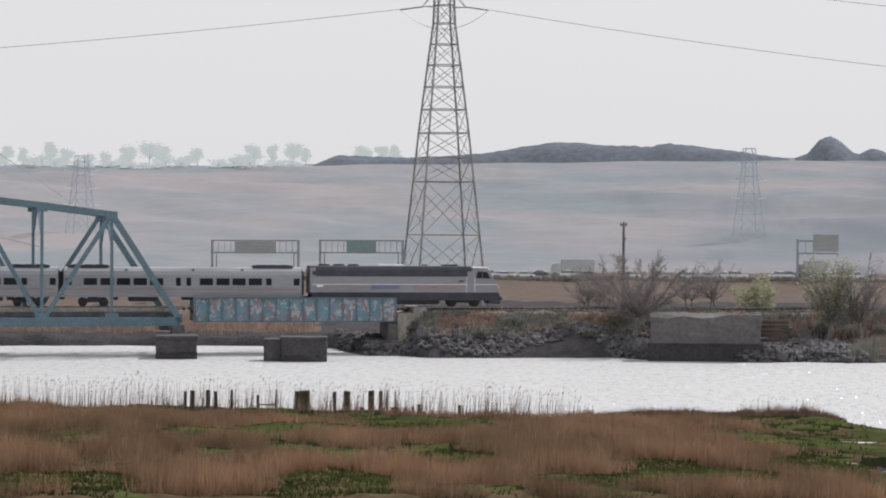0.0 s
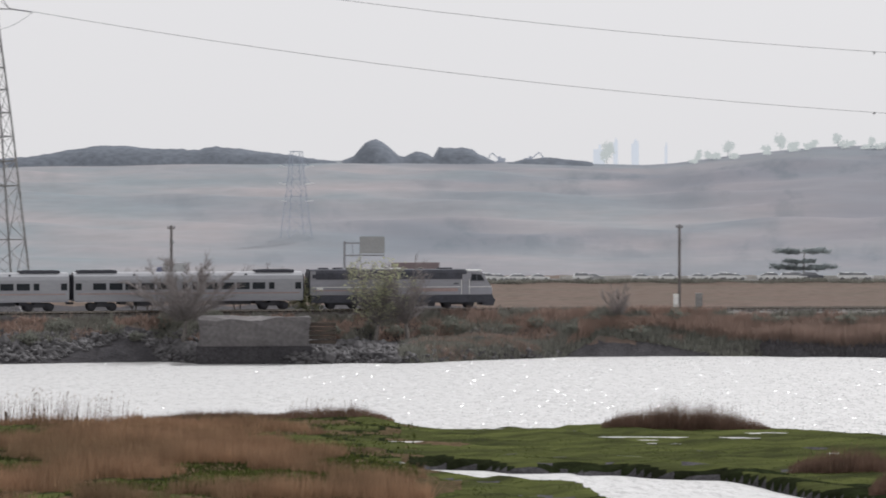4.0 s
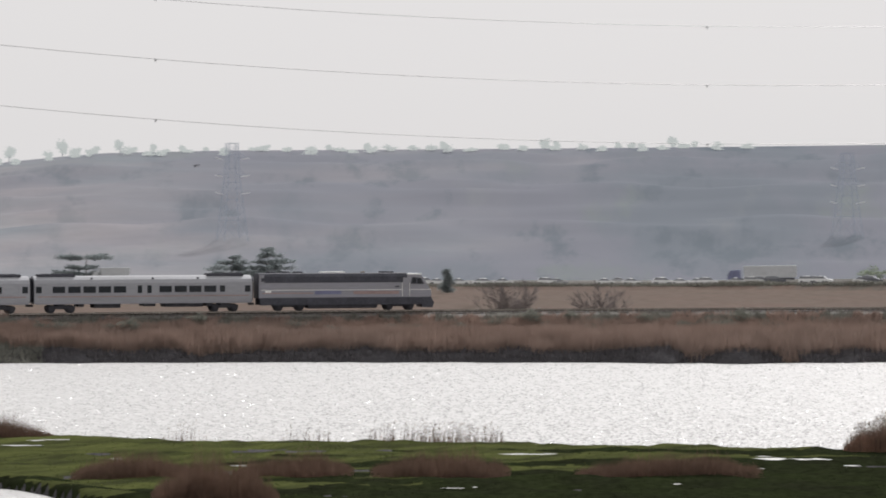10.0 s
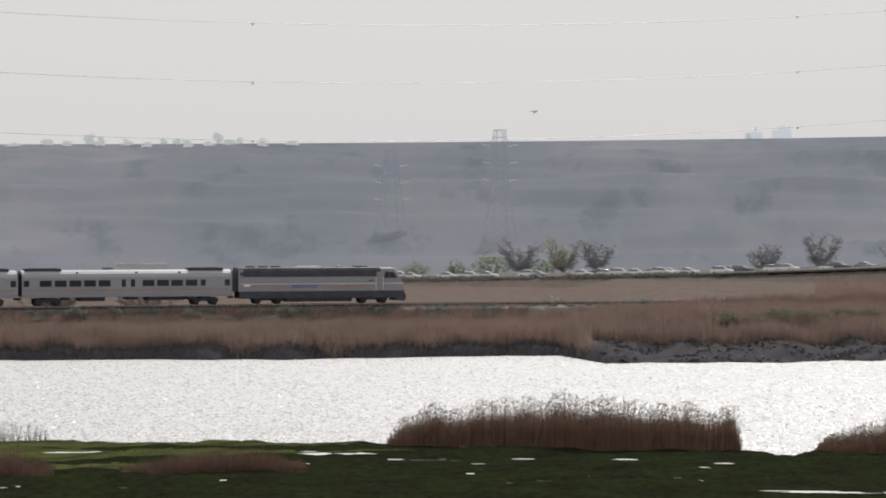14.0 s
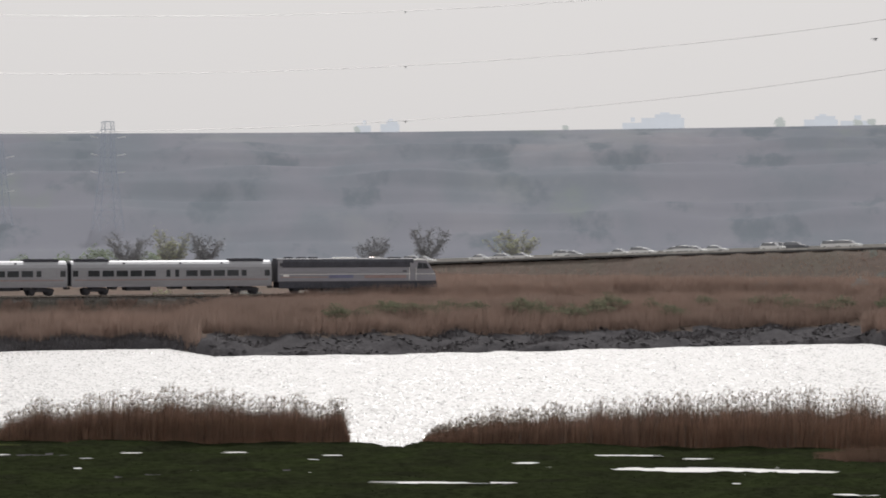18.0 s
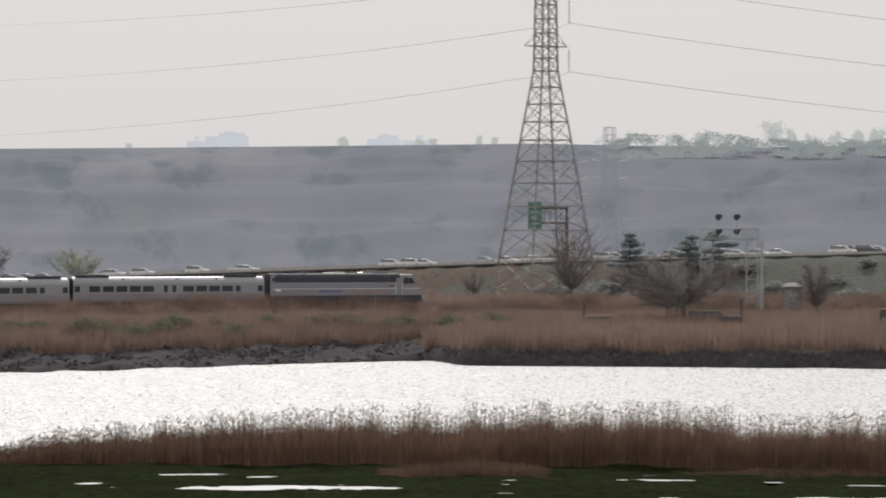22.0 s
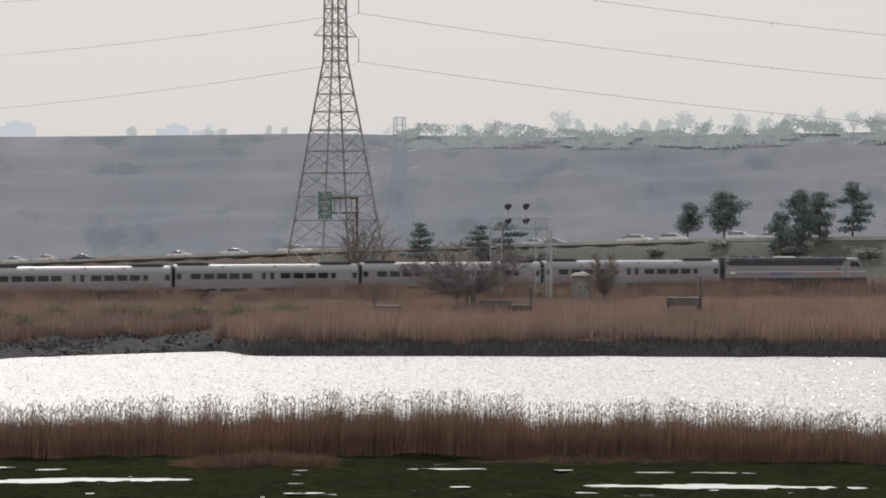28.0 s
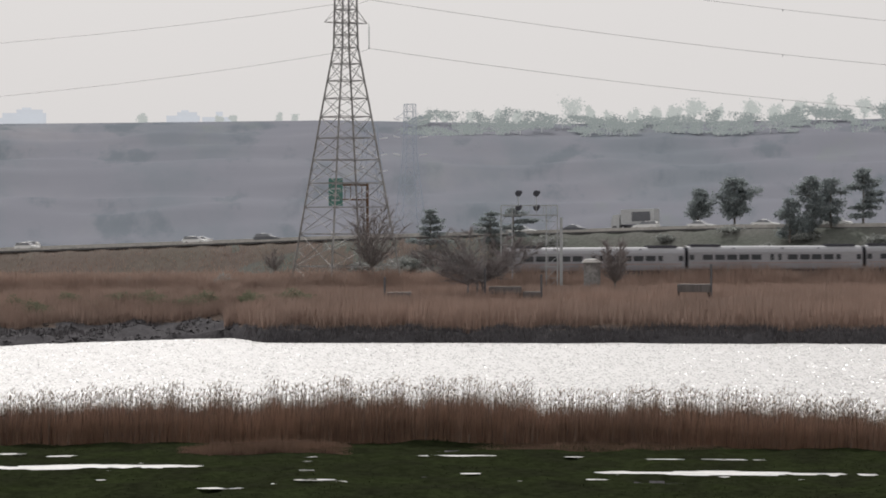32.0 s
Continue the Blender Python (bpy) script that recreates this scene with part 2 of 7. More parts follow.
M["twigs"] = material("twigs", (0.26, 0.236, 0.232), 0.9, vary=0.2, scale=0.5, island=0.15, spec=0.02)
# copy of twigs paled and blued: haze painted into the colour
M["haze_twigs"] = material("haze_twigs", (0.34, 0.345, 0.36), 0.9, vary=0.15, scale=0.3, island=0.12, spec=0.0)
M["twigs_dark"] = material("twigs_dark", (0.26, 0.24, 0.24), 0.9, vary=0.2, scale=0.3, island=0.15, spec=0.0)
M["wrack"] = material("wrack", (0.08, 0.076, 0.08), 0.9, vary=0.2, scale=0.5, island=0.15, spec=0.05)
M["bank_green"] = material("bank_green", (0.27, 0.27, 0.235), 0.9, vary=0.12, scale=0.12, tint=(0.245, 0.238, 0.212), island=0.06, spec=0.0, thin=0.3)
# hill-top leaves: dark base, their paleness is haze given off as emission
M["haze_leaf"] = material("haze_leaf", (0.045, 0.05, 0.04), 0.95, vary=0.08, scale=0.05, island=0.05, glow=0.68, air=(0.68, 0.71, 0.69), spec=0.0)
# bushes near the highway: haze painted in as a pale base colour
M["haze_bush"] = material("haze_bush", (0.34, 0.355, 0.34), 0.9, vary=0.12, scale=0.3, island=0.06, spec=0.0, thin=0.4)
M["rock"] = material("rock", (0.128, 0.124, 0.128), 0.9, vary=0.2, scale=0.7, bump=0.5, random_each=0.2, spec=0.1)
M["pier_stone"] = material("pier_stone", (0.085, 0.081, 0.085), 0.9, vary=0.25, scale=0.4, tint=(0.06, 0.058, 0.061), bump=0.3)
M["pale_concrete"] = material("pale_concrete", (0.52, 0.5, 0.47), 0.7, vary=0.15, scale=0.2)
# ground with that backlit shade in its colour; also the dark creek bank
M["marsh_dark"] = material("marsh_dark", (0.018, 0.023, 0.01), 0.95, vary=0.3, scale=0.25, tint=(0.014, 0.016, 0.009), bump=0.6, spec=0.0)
# gantry steel and sign: paler copies with the haze in their colour
M["haze_galv"] = material("haze_galv", (0.35, 0.36, 0.39), 0.6, 0.2, vary=0.15, scale=0.4)
M["haze_sign"] = material("haze_sign", (0.26, 0.36, 0.35), 0.5, vary=0.1, scale=0.3)
M["wire"] = material("wire", (0.2, 0.2, 0.2), 0.5, 0.5, vary=0.1, scale=0.1)
M["sign_green"] = material("sign_green", (0.08, 0.21, 0.18), 0.5, vary=0.1, scale=0.3)
M["sign_back"] = material("sign_back", (0.42, 0.44, 0.45), 0.5, 0.4, vary=0.1, scale=0.3)


def water_material():
    m = bpy.data.materials.new("river_water")
    m.use_nodes = True
    n, l = m.node_tree.nodes, m.node_tree.links
    b = n["Principled BSDF"]
    # pale base colour stands in for sky and sun reflected on the water
    b.inputs["Base Color"].default_value = (0.425, 0.422, 0.418, 1)
    b.inputs["Roughness"].default_value, b.inputs["IOR"].default_value = 0.55, 1.5
    b.inputs["Specular IOR Level"].default_value = 0.36
    co, mp = n.new("ShaderNodeTexCoord"), n.new("ShaderNodeMapping")
    mp.inputs["Rotation"].default_value = (0, 0, radians(-30))
    mp.inputs["Scale"].default_value = (1.0, 0.3, 1.0)
    l.new(co.outputs["Object"], mp.inputs["Vector"])
    # wind waves: each facet leans by its own small slope
    add = None
    for scale, k in ((1.7, 1.2), (5.0, 1.1), (13.0, 0.9)):
        t, off, mul = n.new("ShaderNodeTexNoise"), n.new("ShaderNodeVectorMath"), n.new("ShaderNodeVectorMath")
        t.inputs["Scale"].default_value, t.inputs["Detail"].default_value = scale, 2.0
        off.operation, mul.operation = "SUBTRACT", "MULTIPLY"
        off.inputs[1].default_value, mul.inputs[1].default_value = (0.5, 0.5, 0.5), (k, k, 0)
        l.new(mp.outputs[0], t.inputs["Vector"])
        l.new(t.outputs["Color"], off.inputs[0])
        l.new(off.outputs[0], mul.inputs[0])
        if add is None:
            add = mul.outputs[0]
        else:
            s = n.new("ShaderNodeVectorMath")
            l.new(add, s.inputs[0])
            l.new(mul.outputs[0], s.inputs[1])
            add = s.outputs[0]
    up, norm = n.new("ShaderNodeVectorMath"), n.new("ShaderNodeVectorMath")
    up.inputs[1].default_value, norm.operation = (0, 0, 1), "NORMALIZE"
    l.new(add, up.inputs[0])
    l.new(up.outputs[0], norm.inputs[0])
    l.new(norm.outputs[0], b.inputs["Normal"])
    return m


M["water"] = water_material()
M["crest"] = material("crest", (0.425, 0.422, 0.418), 0.27, vary=0.1, scale=2.0, island=0.1, spec=1.0)


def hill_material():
    """Dry grass that gives way to brushwood, by the ground's own share of brush, with thickets and young green; their
    blue-grey is haze mixed into the colours.
    """
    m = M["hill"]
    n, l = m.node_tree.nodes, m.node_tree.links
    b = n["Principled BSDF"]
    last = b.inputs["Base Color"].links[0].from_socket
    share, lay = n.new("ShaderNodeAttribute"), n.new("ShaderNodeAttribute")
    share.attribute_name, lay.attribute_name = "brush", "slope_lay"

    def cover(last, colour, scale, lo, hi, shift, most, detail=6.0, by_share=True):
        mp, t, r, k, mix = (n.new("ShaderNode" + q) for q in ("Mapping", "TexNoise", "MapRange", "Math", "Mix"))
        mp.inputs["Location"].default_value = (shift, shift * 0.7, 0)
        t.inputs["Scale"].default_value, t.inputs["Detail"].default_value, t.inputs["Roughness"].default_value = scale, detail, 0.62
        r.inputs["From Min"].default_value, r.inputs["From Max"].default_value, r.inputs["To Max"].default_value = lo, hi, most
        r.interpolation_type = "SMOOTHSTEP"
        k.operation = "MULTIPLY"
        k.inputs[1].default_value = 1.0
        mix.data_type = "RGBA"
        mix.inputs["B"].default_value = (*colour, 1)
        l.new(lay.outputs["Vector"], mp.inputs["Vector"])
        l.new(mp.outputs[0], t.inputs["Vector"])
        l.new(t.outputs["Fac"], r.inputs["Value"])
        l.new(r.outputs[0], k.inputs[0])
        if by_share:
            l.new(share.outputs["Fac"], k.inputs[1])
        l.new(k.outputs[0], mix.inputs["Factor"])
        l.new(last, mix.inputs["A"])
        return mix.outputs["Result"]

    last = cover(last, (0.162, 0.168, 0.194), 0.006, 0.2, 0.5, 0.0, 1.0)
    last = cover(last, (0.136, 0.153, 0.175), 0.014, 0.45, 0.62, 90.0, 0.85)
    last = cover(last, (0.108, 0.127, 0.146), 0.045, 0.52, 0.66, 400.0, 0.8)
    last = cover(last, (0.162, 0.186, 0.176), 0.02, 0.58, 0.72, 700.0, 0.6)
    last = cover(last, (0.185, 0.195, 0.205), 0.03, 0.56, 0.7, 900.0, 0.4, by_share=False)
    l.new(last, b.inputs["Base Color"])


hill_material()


# ---- the plan ----
RAIL_Z = 5.0
near_shore = table((-180, 205), (-40, 215), (-9.3, 200), (-4.6, 196), (2.6, 187), (3.3, 193), (8.3, 194), (8.6, 188), (9.7, 185.5), (13.2, 189), (16.2, 187),
                   (21, 179), (24.7, 178), (30.7, 175.5), (33, 174.5), (40.3, 170), (41.5, 167), (42.3, 171), (54, 172), (65, 166), (90, 160), (180, 205))
far_shore = table((-180, 320), (-40, 330), (-9.3, 306), (-2.6, 306), (-1.6, 285), (0.8, 281), (3.1, 288), (4.3, 279), (6.7, 277), (9.1, 279), (11.4, 288), (12.9, 296.4), (14, 296),
                  (16.8, 294), (24.7, 292), (31, 290), (36.6, 299), (37.6, 281), (41.5, 283.5), (44.6, 292), (51.4, 315), (52, 302), (58, 300), (65.2, 300), (90, 305), (180, 320))
ridge = table((-180, 25), (-40, 30), (-9.3, 36.3), (-5, 36.5), (0.8, 39.2), (6.8, 41), (11.2, 40.3), (13.8, 39), (14.4, 39.7), (15.6, 42.7), (16.8, 45), (17.5, 46.1),
              (20.1, 47.3), (30.9, 48.5), (41.6, 50.2), (53.5, 53.2), (57.9, 51.5), (65.3, 53), (90, 45), (120, 25), (180, 25))
road_dist = table((-180, 640), (-25, 600), (0, 572), (10, 582), (21, 600), (32, 600), (40, 560), (47, 520), (54, 490), (62, 460), (75, 425), (180, 640))
road_z = table((-180, 2.4), (30, 2.4), (34, 3.0), (40, 4.5), (47, 7.6), (54, 10.0), (62, 12.0), (75, 13.0), (120, 3), (180, 2.4))
creek_far = table((8.8, 155.5), (10.8, 155), (12.7, 152.5), (15.4, 150.5), (17, 142), (18, 138), (20, 128))
creek_near = table((8.8, 155), (9.4, 153.5), (10.8, 149.5), (12.3, 145.5), (13.1, 138), (14.2, 128))
# tidal pools: bearing, distance, half their width in degrees, half their depth in metres
POOLS = ((48.2, 149.6, 2.9, 2.4), (47.8, 156.6, 0.4, 0.7), (46.3, 158.6, 0.95, 0.7), (56.16, 155.0, 0.9, 0.7), (56.39, 144.2, 0.25, 0.5), (61.95, 144.9, 3.0, 2.2),
         (61.25, 152.9, 1.5, 0.7), (51.1, 137.1, 0.5, 0.6), (53.1, 141.1, 0.45, 0.6), (58.8, 141, 0.5, 0.5), (32.0, 164.5, 0.9, 1.5), (34.9, 157, 0.22, 0.7),
         (35.9, 160.5, 0.3, 0.7), (38, 160.5, 0.3, 0.7), (42.1, 141.7, 1.9, 0.8), (44.2, 153.2, 0.35, 0.9), (39.7, 155.8, 0.25, 0.6), (26.5, 167.2, 0.75, 0.8),
         (14.5, 176.5, 1.9, 0.8), (10.1, 183.3, 0.9, 0.8), (8.6, 172, 0.9, 1.2), (0.1, 156.0, 0.9, 1.3), (16.3, 181, 0.6, 0.5))


def small_pools():
    """The many small puddles strewn over the turf."""
    r = random.Random(77)
    out = []
    while len(out) < 44:
        b, d = r.uniform(9.5, 66), r.uniform(138, 181)
        if d > near_shore(b) - (11 if b > 32 else 4) or (b < 20 and d < 160):
            continue
        out.append((b, d, r.uniform(0.05, 0.26), r.uniform(0.3, 0.5)))
    return tuple(out)


POOLS = POOLS + small_pools() + ((8.2, 157, 0.6, 1.4), (7.9, 163, 0.4, 0.8), (-8.3, 167, 0.9, 0.6), (-1.2, 175, 0.5, 0.5), (0.3, 180, 0.5, 0.5))


def track_line():
    """The railway's centre line: a long curve to the right, straight over the bridge; distance along it is 0 at bearing 0."""
    p = []
    for b in np.arange(0, 76.1, 0.25):
        a = radians(b + 3.3)
        p.append(spot(b, 289 * math.exp(0.16 * a + 0.065 * a * a))[:2])
    p = np.array(p)
    t0, t1 = p[4] - p[0], p[-1] - p[-5]
    t0, t1 = t0 / np.linalg.norm(t0), t1 / np.linalg.norm(t1)
    p = np.vstack([[p[0] - t0 * d for d in np.arange(400, 0, -4)], p, [p[-1] + t1 * d for d in np.arange(4, 400, 4)]])
    s = np.concatenate([[0], np.cumsum(np.linalg.norm(np.diff(p, axis=0), axis=1))])
    return p, s - s[100]


TRACK, ALONG = track_line()


def rail_rise(s):
    return 0.8 * np.clip((s - 230) / 150, 0, 1)


def on_track(s, side=0.0, z=RAIL_Z):
    """A place on the track, side metres to the right of it as the train runs (towards the river); z on its level part."""
    x, y = np.interp(s, ALONG, TRACK[:, 0]), np.interp(s, ALONG, TRACK[:, 1])
    dx = np.interp(s + 1, ALONG, TRACK[:, 0]) - np.interp(s - 1, ALONG, TRACK[:, 0])
    dy = np.interp(s + 1, ALONG, TRACK[:, 1]) - np.interp(s - 1, ALONG, TRACK[:, 1])
    k = side / math.hypot(dx, dy)
    return Vector((x + dy * k, y - dx * k, z + float(rail_rise(s))))


def heading(s, reach=1.0):
    a, b = on_track(s - reach), on_track(s + reach)
    return math.degrees(math.atan2(b.y - a.y, b.x - a.x))


def from_track(x, y):
    """Distance from the centre line, and the place along it."""
    d = np.full(x.shape, 1e9)
    s = np.zeros(x.shape)
    for (px, py), q in zip(TRACK[::2], ALONG[::2]):
        e = np.hypot(x - px, y - py)
        s = np.where(e < d, q, s)
        d = np.minimum(d, e)
    return d, s


def smooth(a, b, v):
    t = np.clip((v - a) / (b - a), 0, 1)
    return t * t * (3 - 2 * t)


def pool_reach(b, d, grow=0.0):
    """How far out of the nearest pool a place lies: below 1 inside it."""
    out = np.full(np.shape(b), 9.0)
    for pb, pd, hb, hd in POOLS:
        out = np.minimum(out, ((b - pb) / (hb + grow * 0.3)) ** 2 + ((d - pd) / (hd * 0.5 + grow)) ** 2)
    return out


POOL_Z = 0.34
BRIDGE_END = -4.0  # along the track: west of this it is carried by the bridge


def height(b, d):
    """Height of the ground on arrays of bearing and distance."""
    x, y = d * np.sin(np.radians(b)), d * np.cos(np.radians(b))
    ns, fs = near_shore(b) + wobble(x, y, 14, 1) * 0.7 + wobble(x, y, 4, 2) * 0.35, far_shore(b) + wobble(x, y, 16, 3) * 0.8 + wobble(x, y, 4, 4) * 0.4
    # near marsh, with its creek and pools
    z = 0.32 + 0.13 * wobble(x, y, 9, 5) + 0.08 * wobble(x, y, 3, 6) - 0.12 * smooth(0.6, 1.0, bare_mud(b, d))
    left = smooth(9.5, 7.5, b)
    z = z + left * 0.35
    r = pool_reach(b, d + 0.3 * wobble(x, y, 5, 7)) + 0.3 + 0.4 * wobble(x, y, 2.0, 8) + 0.35 * wobble(x, y, 6.0, 18)
    z = z + (0.37 - z) * smooth(4.5, 2.2, r)
    z = z + (0.12 - z) * smooth(1.15, 0.8, r)
    inside = (b > 8.8) & (b < 20)
    w = 0.9 * wobble(x, y, 7, 9)
    cr = smooth(0.9, -1.1, d - creek_far(b) + w) * smooth(-0.8, 0.6, d - creek_near(b) + w * 0.6)
    z = np.where(inside, z + 0.3 * np.exp(-((d - creek_far(b) - 2.5) / 2.5) ** 2) - 1.3 * cr, z)
    z = z + 12.1 * smooth(75, 4, d)
    # the river's bed
    z = z + (-1.6 - z) * smooth(ns - 1.2, ns + 1.8, d)
    # the far bank and marsh
    bank = -1.6 + (2.55 + 0.35 * smooth(48, 52, b) + 0.2 * wobble(x, y, 11, 28)) * smooth(fs - 1.2, fs + 1.6, d) + 0.6 * smooth(fs + 1, fs + 7, d)
    bank = bank + 0.12 * wobble(x, y, 8, 12) + 1.7 * smooth(36.5, 38, b) * smooth(fs + 7, fs + 26, d) * smooth(80, 70, b)
    # mud flat by the notch in the bank
    flat = smooth(37.4, 38.6, b) * smooth(51.7, 50.2, b)
    hum = np.maximum(0, wobble(x, y, 7, 16)) * 0.5 + np.maximum(0, wobble(x, y, 2.5, 17)) * 0.25
    bank = np.where(d > fs, bank + flat * smooth(fs + 24, fs + 3, d) * (hum - 1.0), bank)
    z = np.where(d > fs - 1.5, np.maximum(z, bank), z)
    # the railway bank
    e, s = np.full(x.shape, 99.0), np.zeros(x.shape)
    by = (d > 255) & (d < 440)
    e[by], s[by] = from_track(x[by], y[by])
    land = smooth(BRIDGE_END - 1.5, BRIDGE_END + 1.5, s)
    rb = (RAIL_Z - 0.5) + rail_rise(s) - np.maximum(e - 3.6, 0) / 1.7 + 0.15 * wobble(x, y, 3, 13)
    z = np.where(e < 14, np.maximum(z, rb * land + (1 - land) * -2), z)
    # the road's bank
    rd, rz = road_dist(b), road_z(b)
    hb = rz - 0.06 - np.maximum(np.abs(d - rd - 9) - 17, 0) / 2.2
    z = np.where(np.abs(d - rd) < 70, np.maximum(z, hb), z)
    # the landfill hill
    top = ridge(b)
    t = np.clip((d - 690) / 410, 0, 1)
    shape = 0.72 * t + 0.28 * smooth(0, 1, t) + 0.022 * np.sin(t * 26 + 0.5 * wobble(x, y, 140, 15)) * np.sin(t * math.pi)
    hill = 1.6 + (top - 1.6) * shape + 1.1 * wobble(x, y, 60, 14) * smooth(0.02, 0.3, t) * smooth(1.0, 0.85, t)
    hill = np.where(d > 1180, top - (top - 4) * smooth(1180, 1700, d), hill)
    z = np.where(d > 690, np.maximum(z, hill), z)
    return z


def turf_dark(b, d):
    """Above 27 the turf is the dark kind: backlit shade put into colour by bearing and distance, in long flat patches.
    """
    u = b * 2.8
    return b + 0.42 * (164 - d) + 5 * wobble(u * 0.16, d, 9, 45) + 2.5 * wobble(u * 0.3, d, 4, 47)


def bare_mud(b, d):
    """Above 0.8 the near marsh is bare grey mud, in long flat patches."""
    u = b * 2.8
    out = 0.75 * wobble(u * 0.14, d, 8, 48) + 0.45 * wobble(u * 0.4, d, 3, 49)
    return np.where((b > 10.5) & (d < 176), out, -1.0)


GRID = []


def build_ground():
    bs = np.concatenate([np.arange(-180, -40, 4), np.arange(-40, -12, 1.0), np.arange(-12, 70, 0.16), np.arange(70, 100, 1.0), np.arange(100, 180.1, 4)])
    ds = np.concatenate([[0.0, 1.5, 4, 8, 14, 22, 32, 45, 60, 75, 90, 105, 118], np.arange(126, 200, 0.5), np.arange(200, 268, 8), np.arange(268, 350, 0.8), np.arange(350, 430, 3),
                         np.arange(430, 690, 3), np.arange(690, 1110, 10), np.arange(1110, 1200, 15), [1250, 1350, 1500, 1700, 2100, 2700, 3400, 4500]])
    bb, dd = np.meshgrid(bs, ds)
    z = height(bb, dd)
    GRID.append((bs, ds, z))
    v = np.stack([dd * np.sin(np.radians(bb)), dd * np.cos(np.radians(bb)), z], -1).reshape(-1, 3)
    nb, nd = len(bs), len(ds)
    i = (np.arange(nd - 1)[:, None] * nb + np.arange(nb - 1)[None]).ravel()
    f = np.stack([i, i + 1, i + nb + 1, i + nb], -1)[:, ::-1]
    me = mesh_np("ground", v, f, smooth=True)
    order = ["mud", "marsh_green", "marsh_brown", "field", "verge", "hill", "ballast", "embankment", "marsh_dark"]
    cb, cd = (bb[:-1, :-1] + bb[1:, 1:]) / 2, (dd[:-1, :-1] + dd[1:, 1:]) / 2
    cz = (z[:-1, :-1] + z[1:, 1:] + z[1:, :-1] + z[:-1, 1:]) / 4
    x, y = cd * np.sin(np.radians(cb)), cd * np.cos(np.radians(cb))
    k = np.full(cb.shape, 3)
    near = cd < 230
    k[near] = 1
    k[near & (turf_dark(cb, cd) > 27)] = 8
    k[near & (bare_mud(cb, cd) > 0.8) & (cb < 24) & (cd > 150)] = 0
    k[near & ((cb + 1.2 * wobble(x, y, 10, 20) < 8.8))] = 2
    gap = wobble(x, y, 22, 40) + 0.6 * wobble(x, y, 8, 41)
    k[near & (cb < 8.6) & (gap < -0.22)] = 8
    k[near & (cb < 8.6) & (gap < -0.45)] = 1
    k[near & (cb < 9.5) & (cd < 150) & (wobble(x, y, 6, 22) > -0.1)] = 2
    off = cd - creek_far(cb) + 0.9 * wobble(x, y, 7, 9)
    k[near & (cb > 8.8) & (cb < 20) & (off > -3) & (off < 1.0)] = 8
    k[near & (cz < 0.1)] = 0
    far = (cd >= 230) & (cd < 430)
    k[far & (cz < 1.42)] = 0
    e, s = np.full(x.shape, 99.0), np.zeros(x.shape)
    e[far], s[far] = from_track(x[far], y[far])
    k[far & (e < 11) & (cz > 1.7)] = 4
    k[far & (e < 3.9) & (s > BRIDGE_END)] = 6
    k[far & (cb > -2.5) & (cb < 10.3) & (cz < 3.4)] = 0
    rd, rz = road_dist(cb), road_z(cb)
    k[(np.abs(cd - rd - 9) < 45) & (cz > 2.1)] = 4
    k[(np.abs(cd - rd - 9) < 45) & (cz > 2.1) & (cb > 54 + 3 * wobble(x, y, 25, 27))] = 7
    k[far & (cb > 37.4) & (cb < 51.6) & (cd < far_shore(cb) + 13 + 2 * wobble(x, y, 9, 25))] = 0
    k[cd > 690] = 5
    me.polygons.foreach_set("material_index", k.ravel().astype(np.int32))
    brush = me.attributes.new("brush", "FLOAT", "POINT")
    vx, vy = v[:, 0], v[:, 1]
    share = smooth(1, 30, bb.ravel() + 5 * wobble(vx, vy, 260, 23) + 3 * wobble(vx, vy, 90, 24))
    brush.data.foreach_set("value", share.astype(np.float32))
    lay = me.attributes.new("slope_lay", "FLOAT_VECTOR", "POINT")
    lay.data.foreach_set("vector", np.stack([bb.ravel() * 17.0, dd.ravel() * 0.2, 0 * bb.ravel()], -1).astype(np.float32).ravel())
    ob = link("ground", me, None, [M[n] for n in order])
    return tagged(ob, "tidal marsh, river banks and grassy landfill hill", "ground", kind="structure")


ground = build_ground()


def surface(b, d):
    """Height of the built ground on arrays of bearing and distance."""
    bs, ds, z = GRID[0]
    i, j = np.clip(np.searchsorted(bs, b) - 1, 0, len(bs) - 2), np.clip(np.searchsorted(ds, d) - 1, 0, len(ds) - 2)
    u, v = np.clip((b - bs[i]) / (bs[i + 1] - bs[i]), 0, 1), np.clip((d - ds[j]) / (ds[j + 1] - ds[j]), 0, 1)
    return (z[j, i] * (1 - u) + z[j, i + 1] * u) * (1 - v) + (z[j + 1, i] * (1 - u) + z[j + 1, i + 1] * u) * v


def ground_z(p):
    return float(surface(np.array([math.degrees(math.atan2(p[0], p[1]))]), np.array([math.hypot(p[0], p[1])]))[0])


def build_water():
    bm = bmesh.new()
    ring = [spot(b, 700, 0) for b in np.arange(-180, 180, 5)]
    bm.faces.new([bm.verts.new(p) for p in reversed(ring)])
    bmesh.ops.recalc_face_normals(bm, faces=bm.faces[:])
    if bm.faces[:][0].normal.z < 0:
        bmesh.ops.reverse_faces(bm, faces=bm.faces[:])
    return solo("water", bm, M["water"], "glittering tidal river with small wind waves", "river", kind="structure")


build_water()


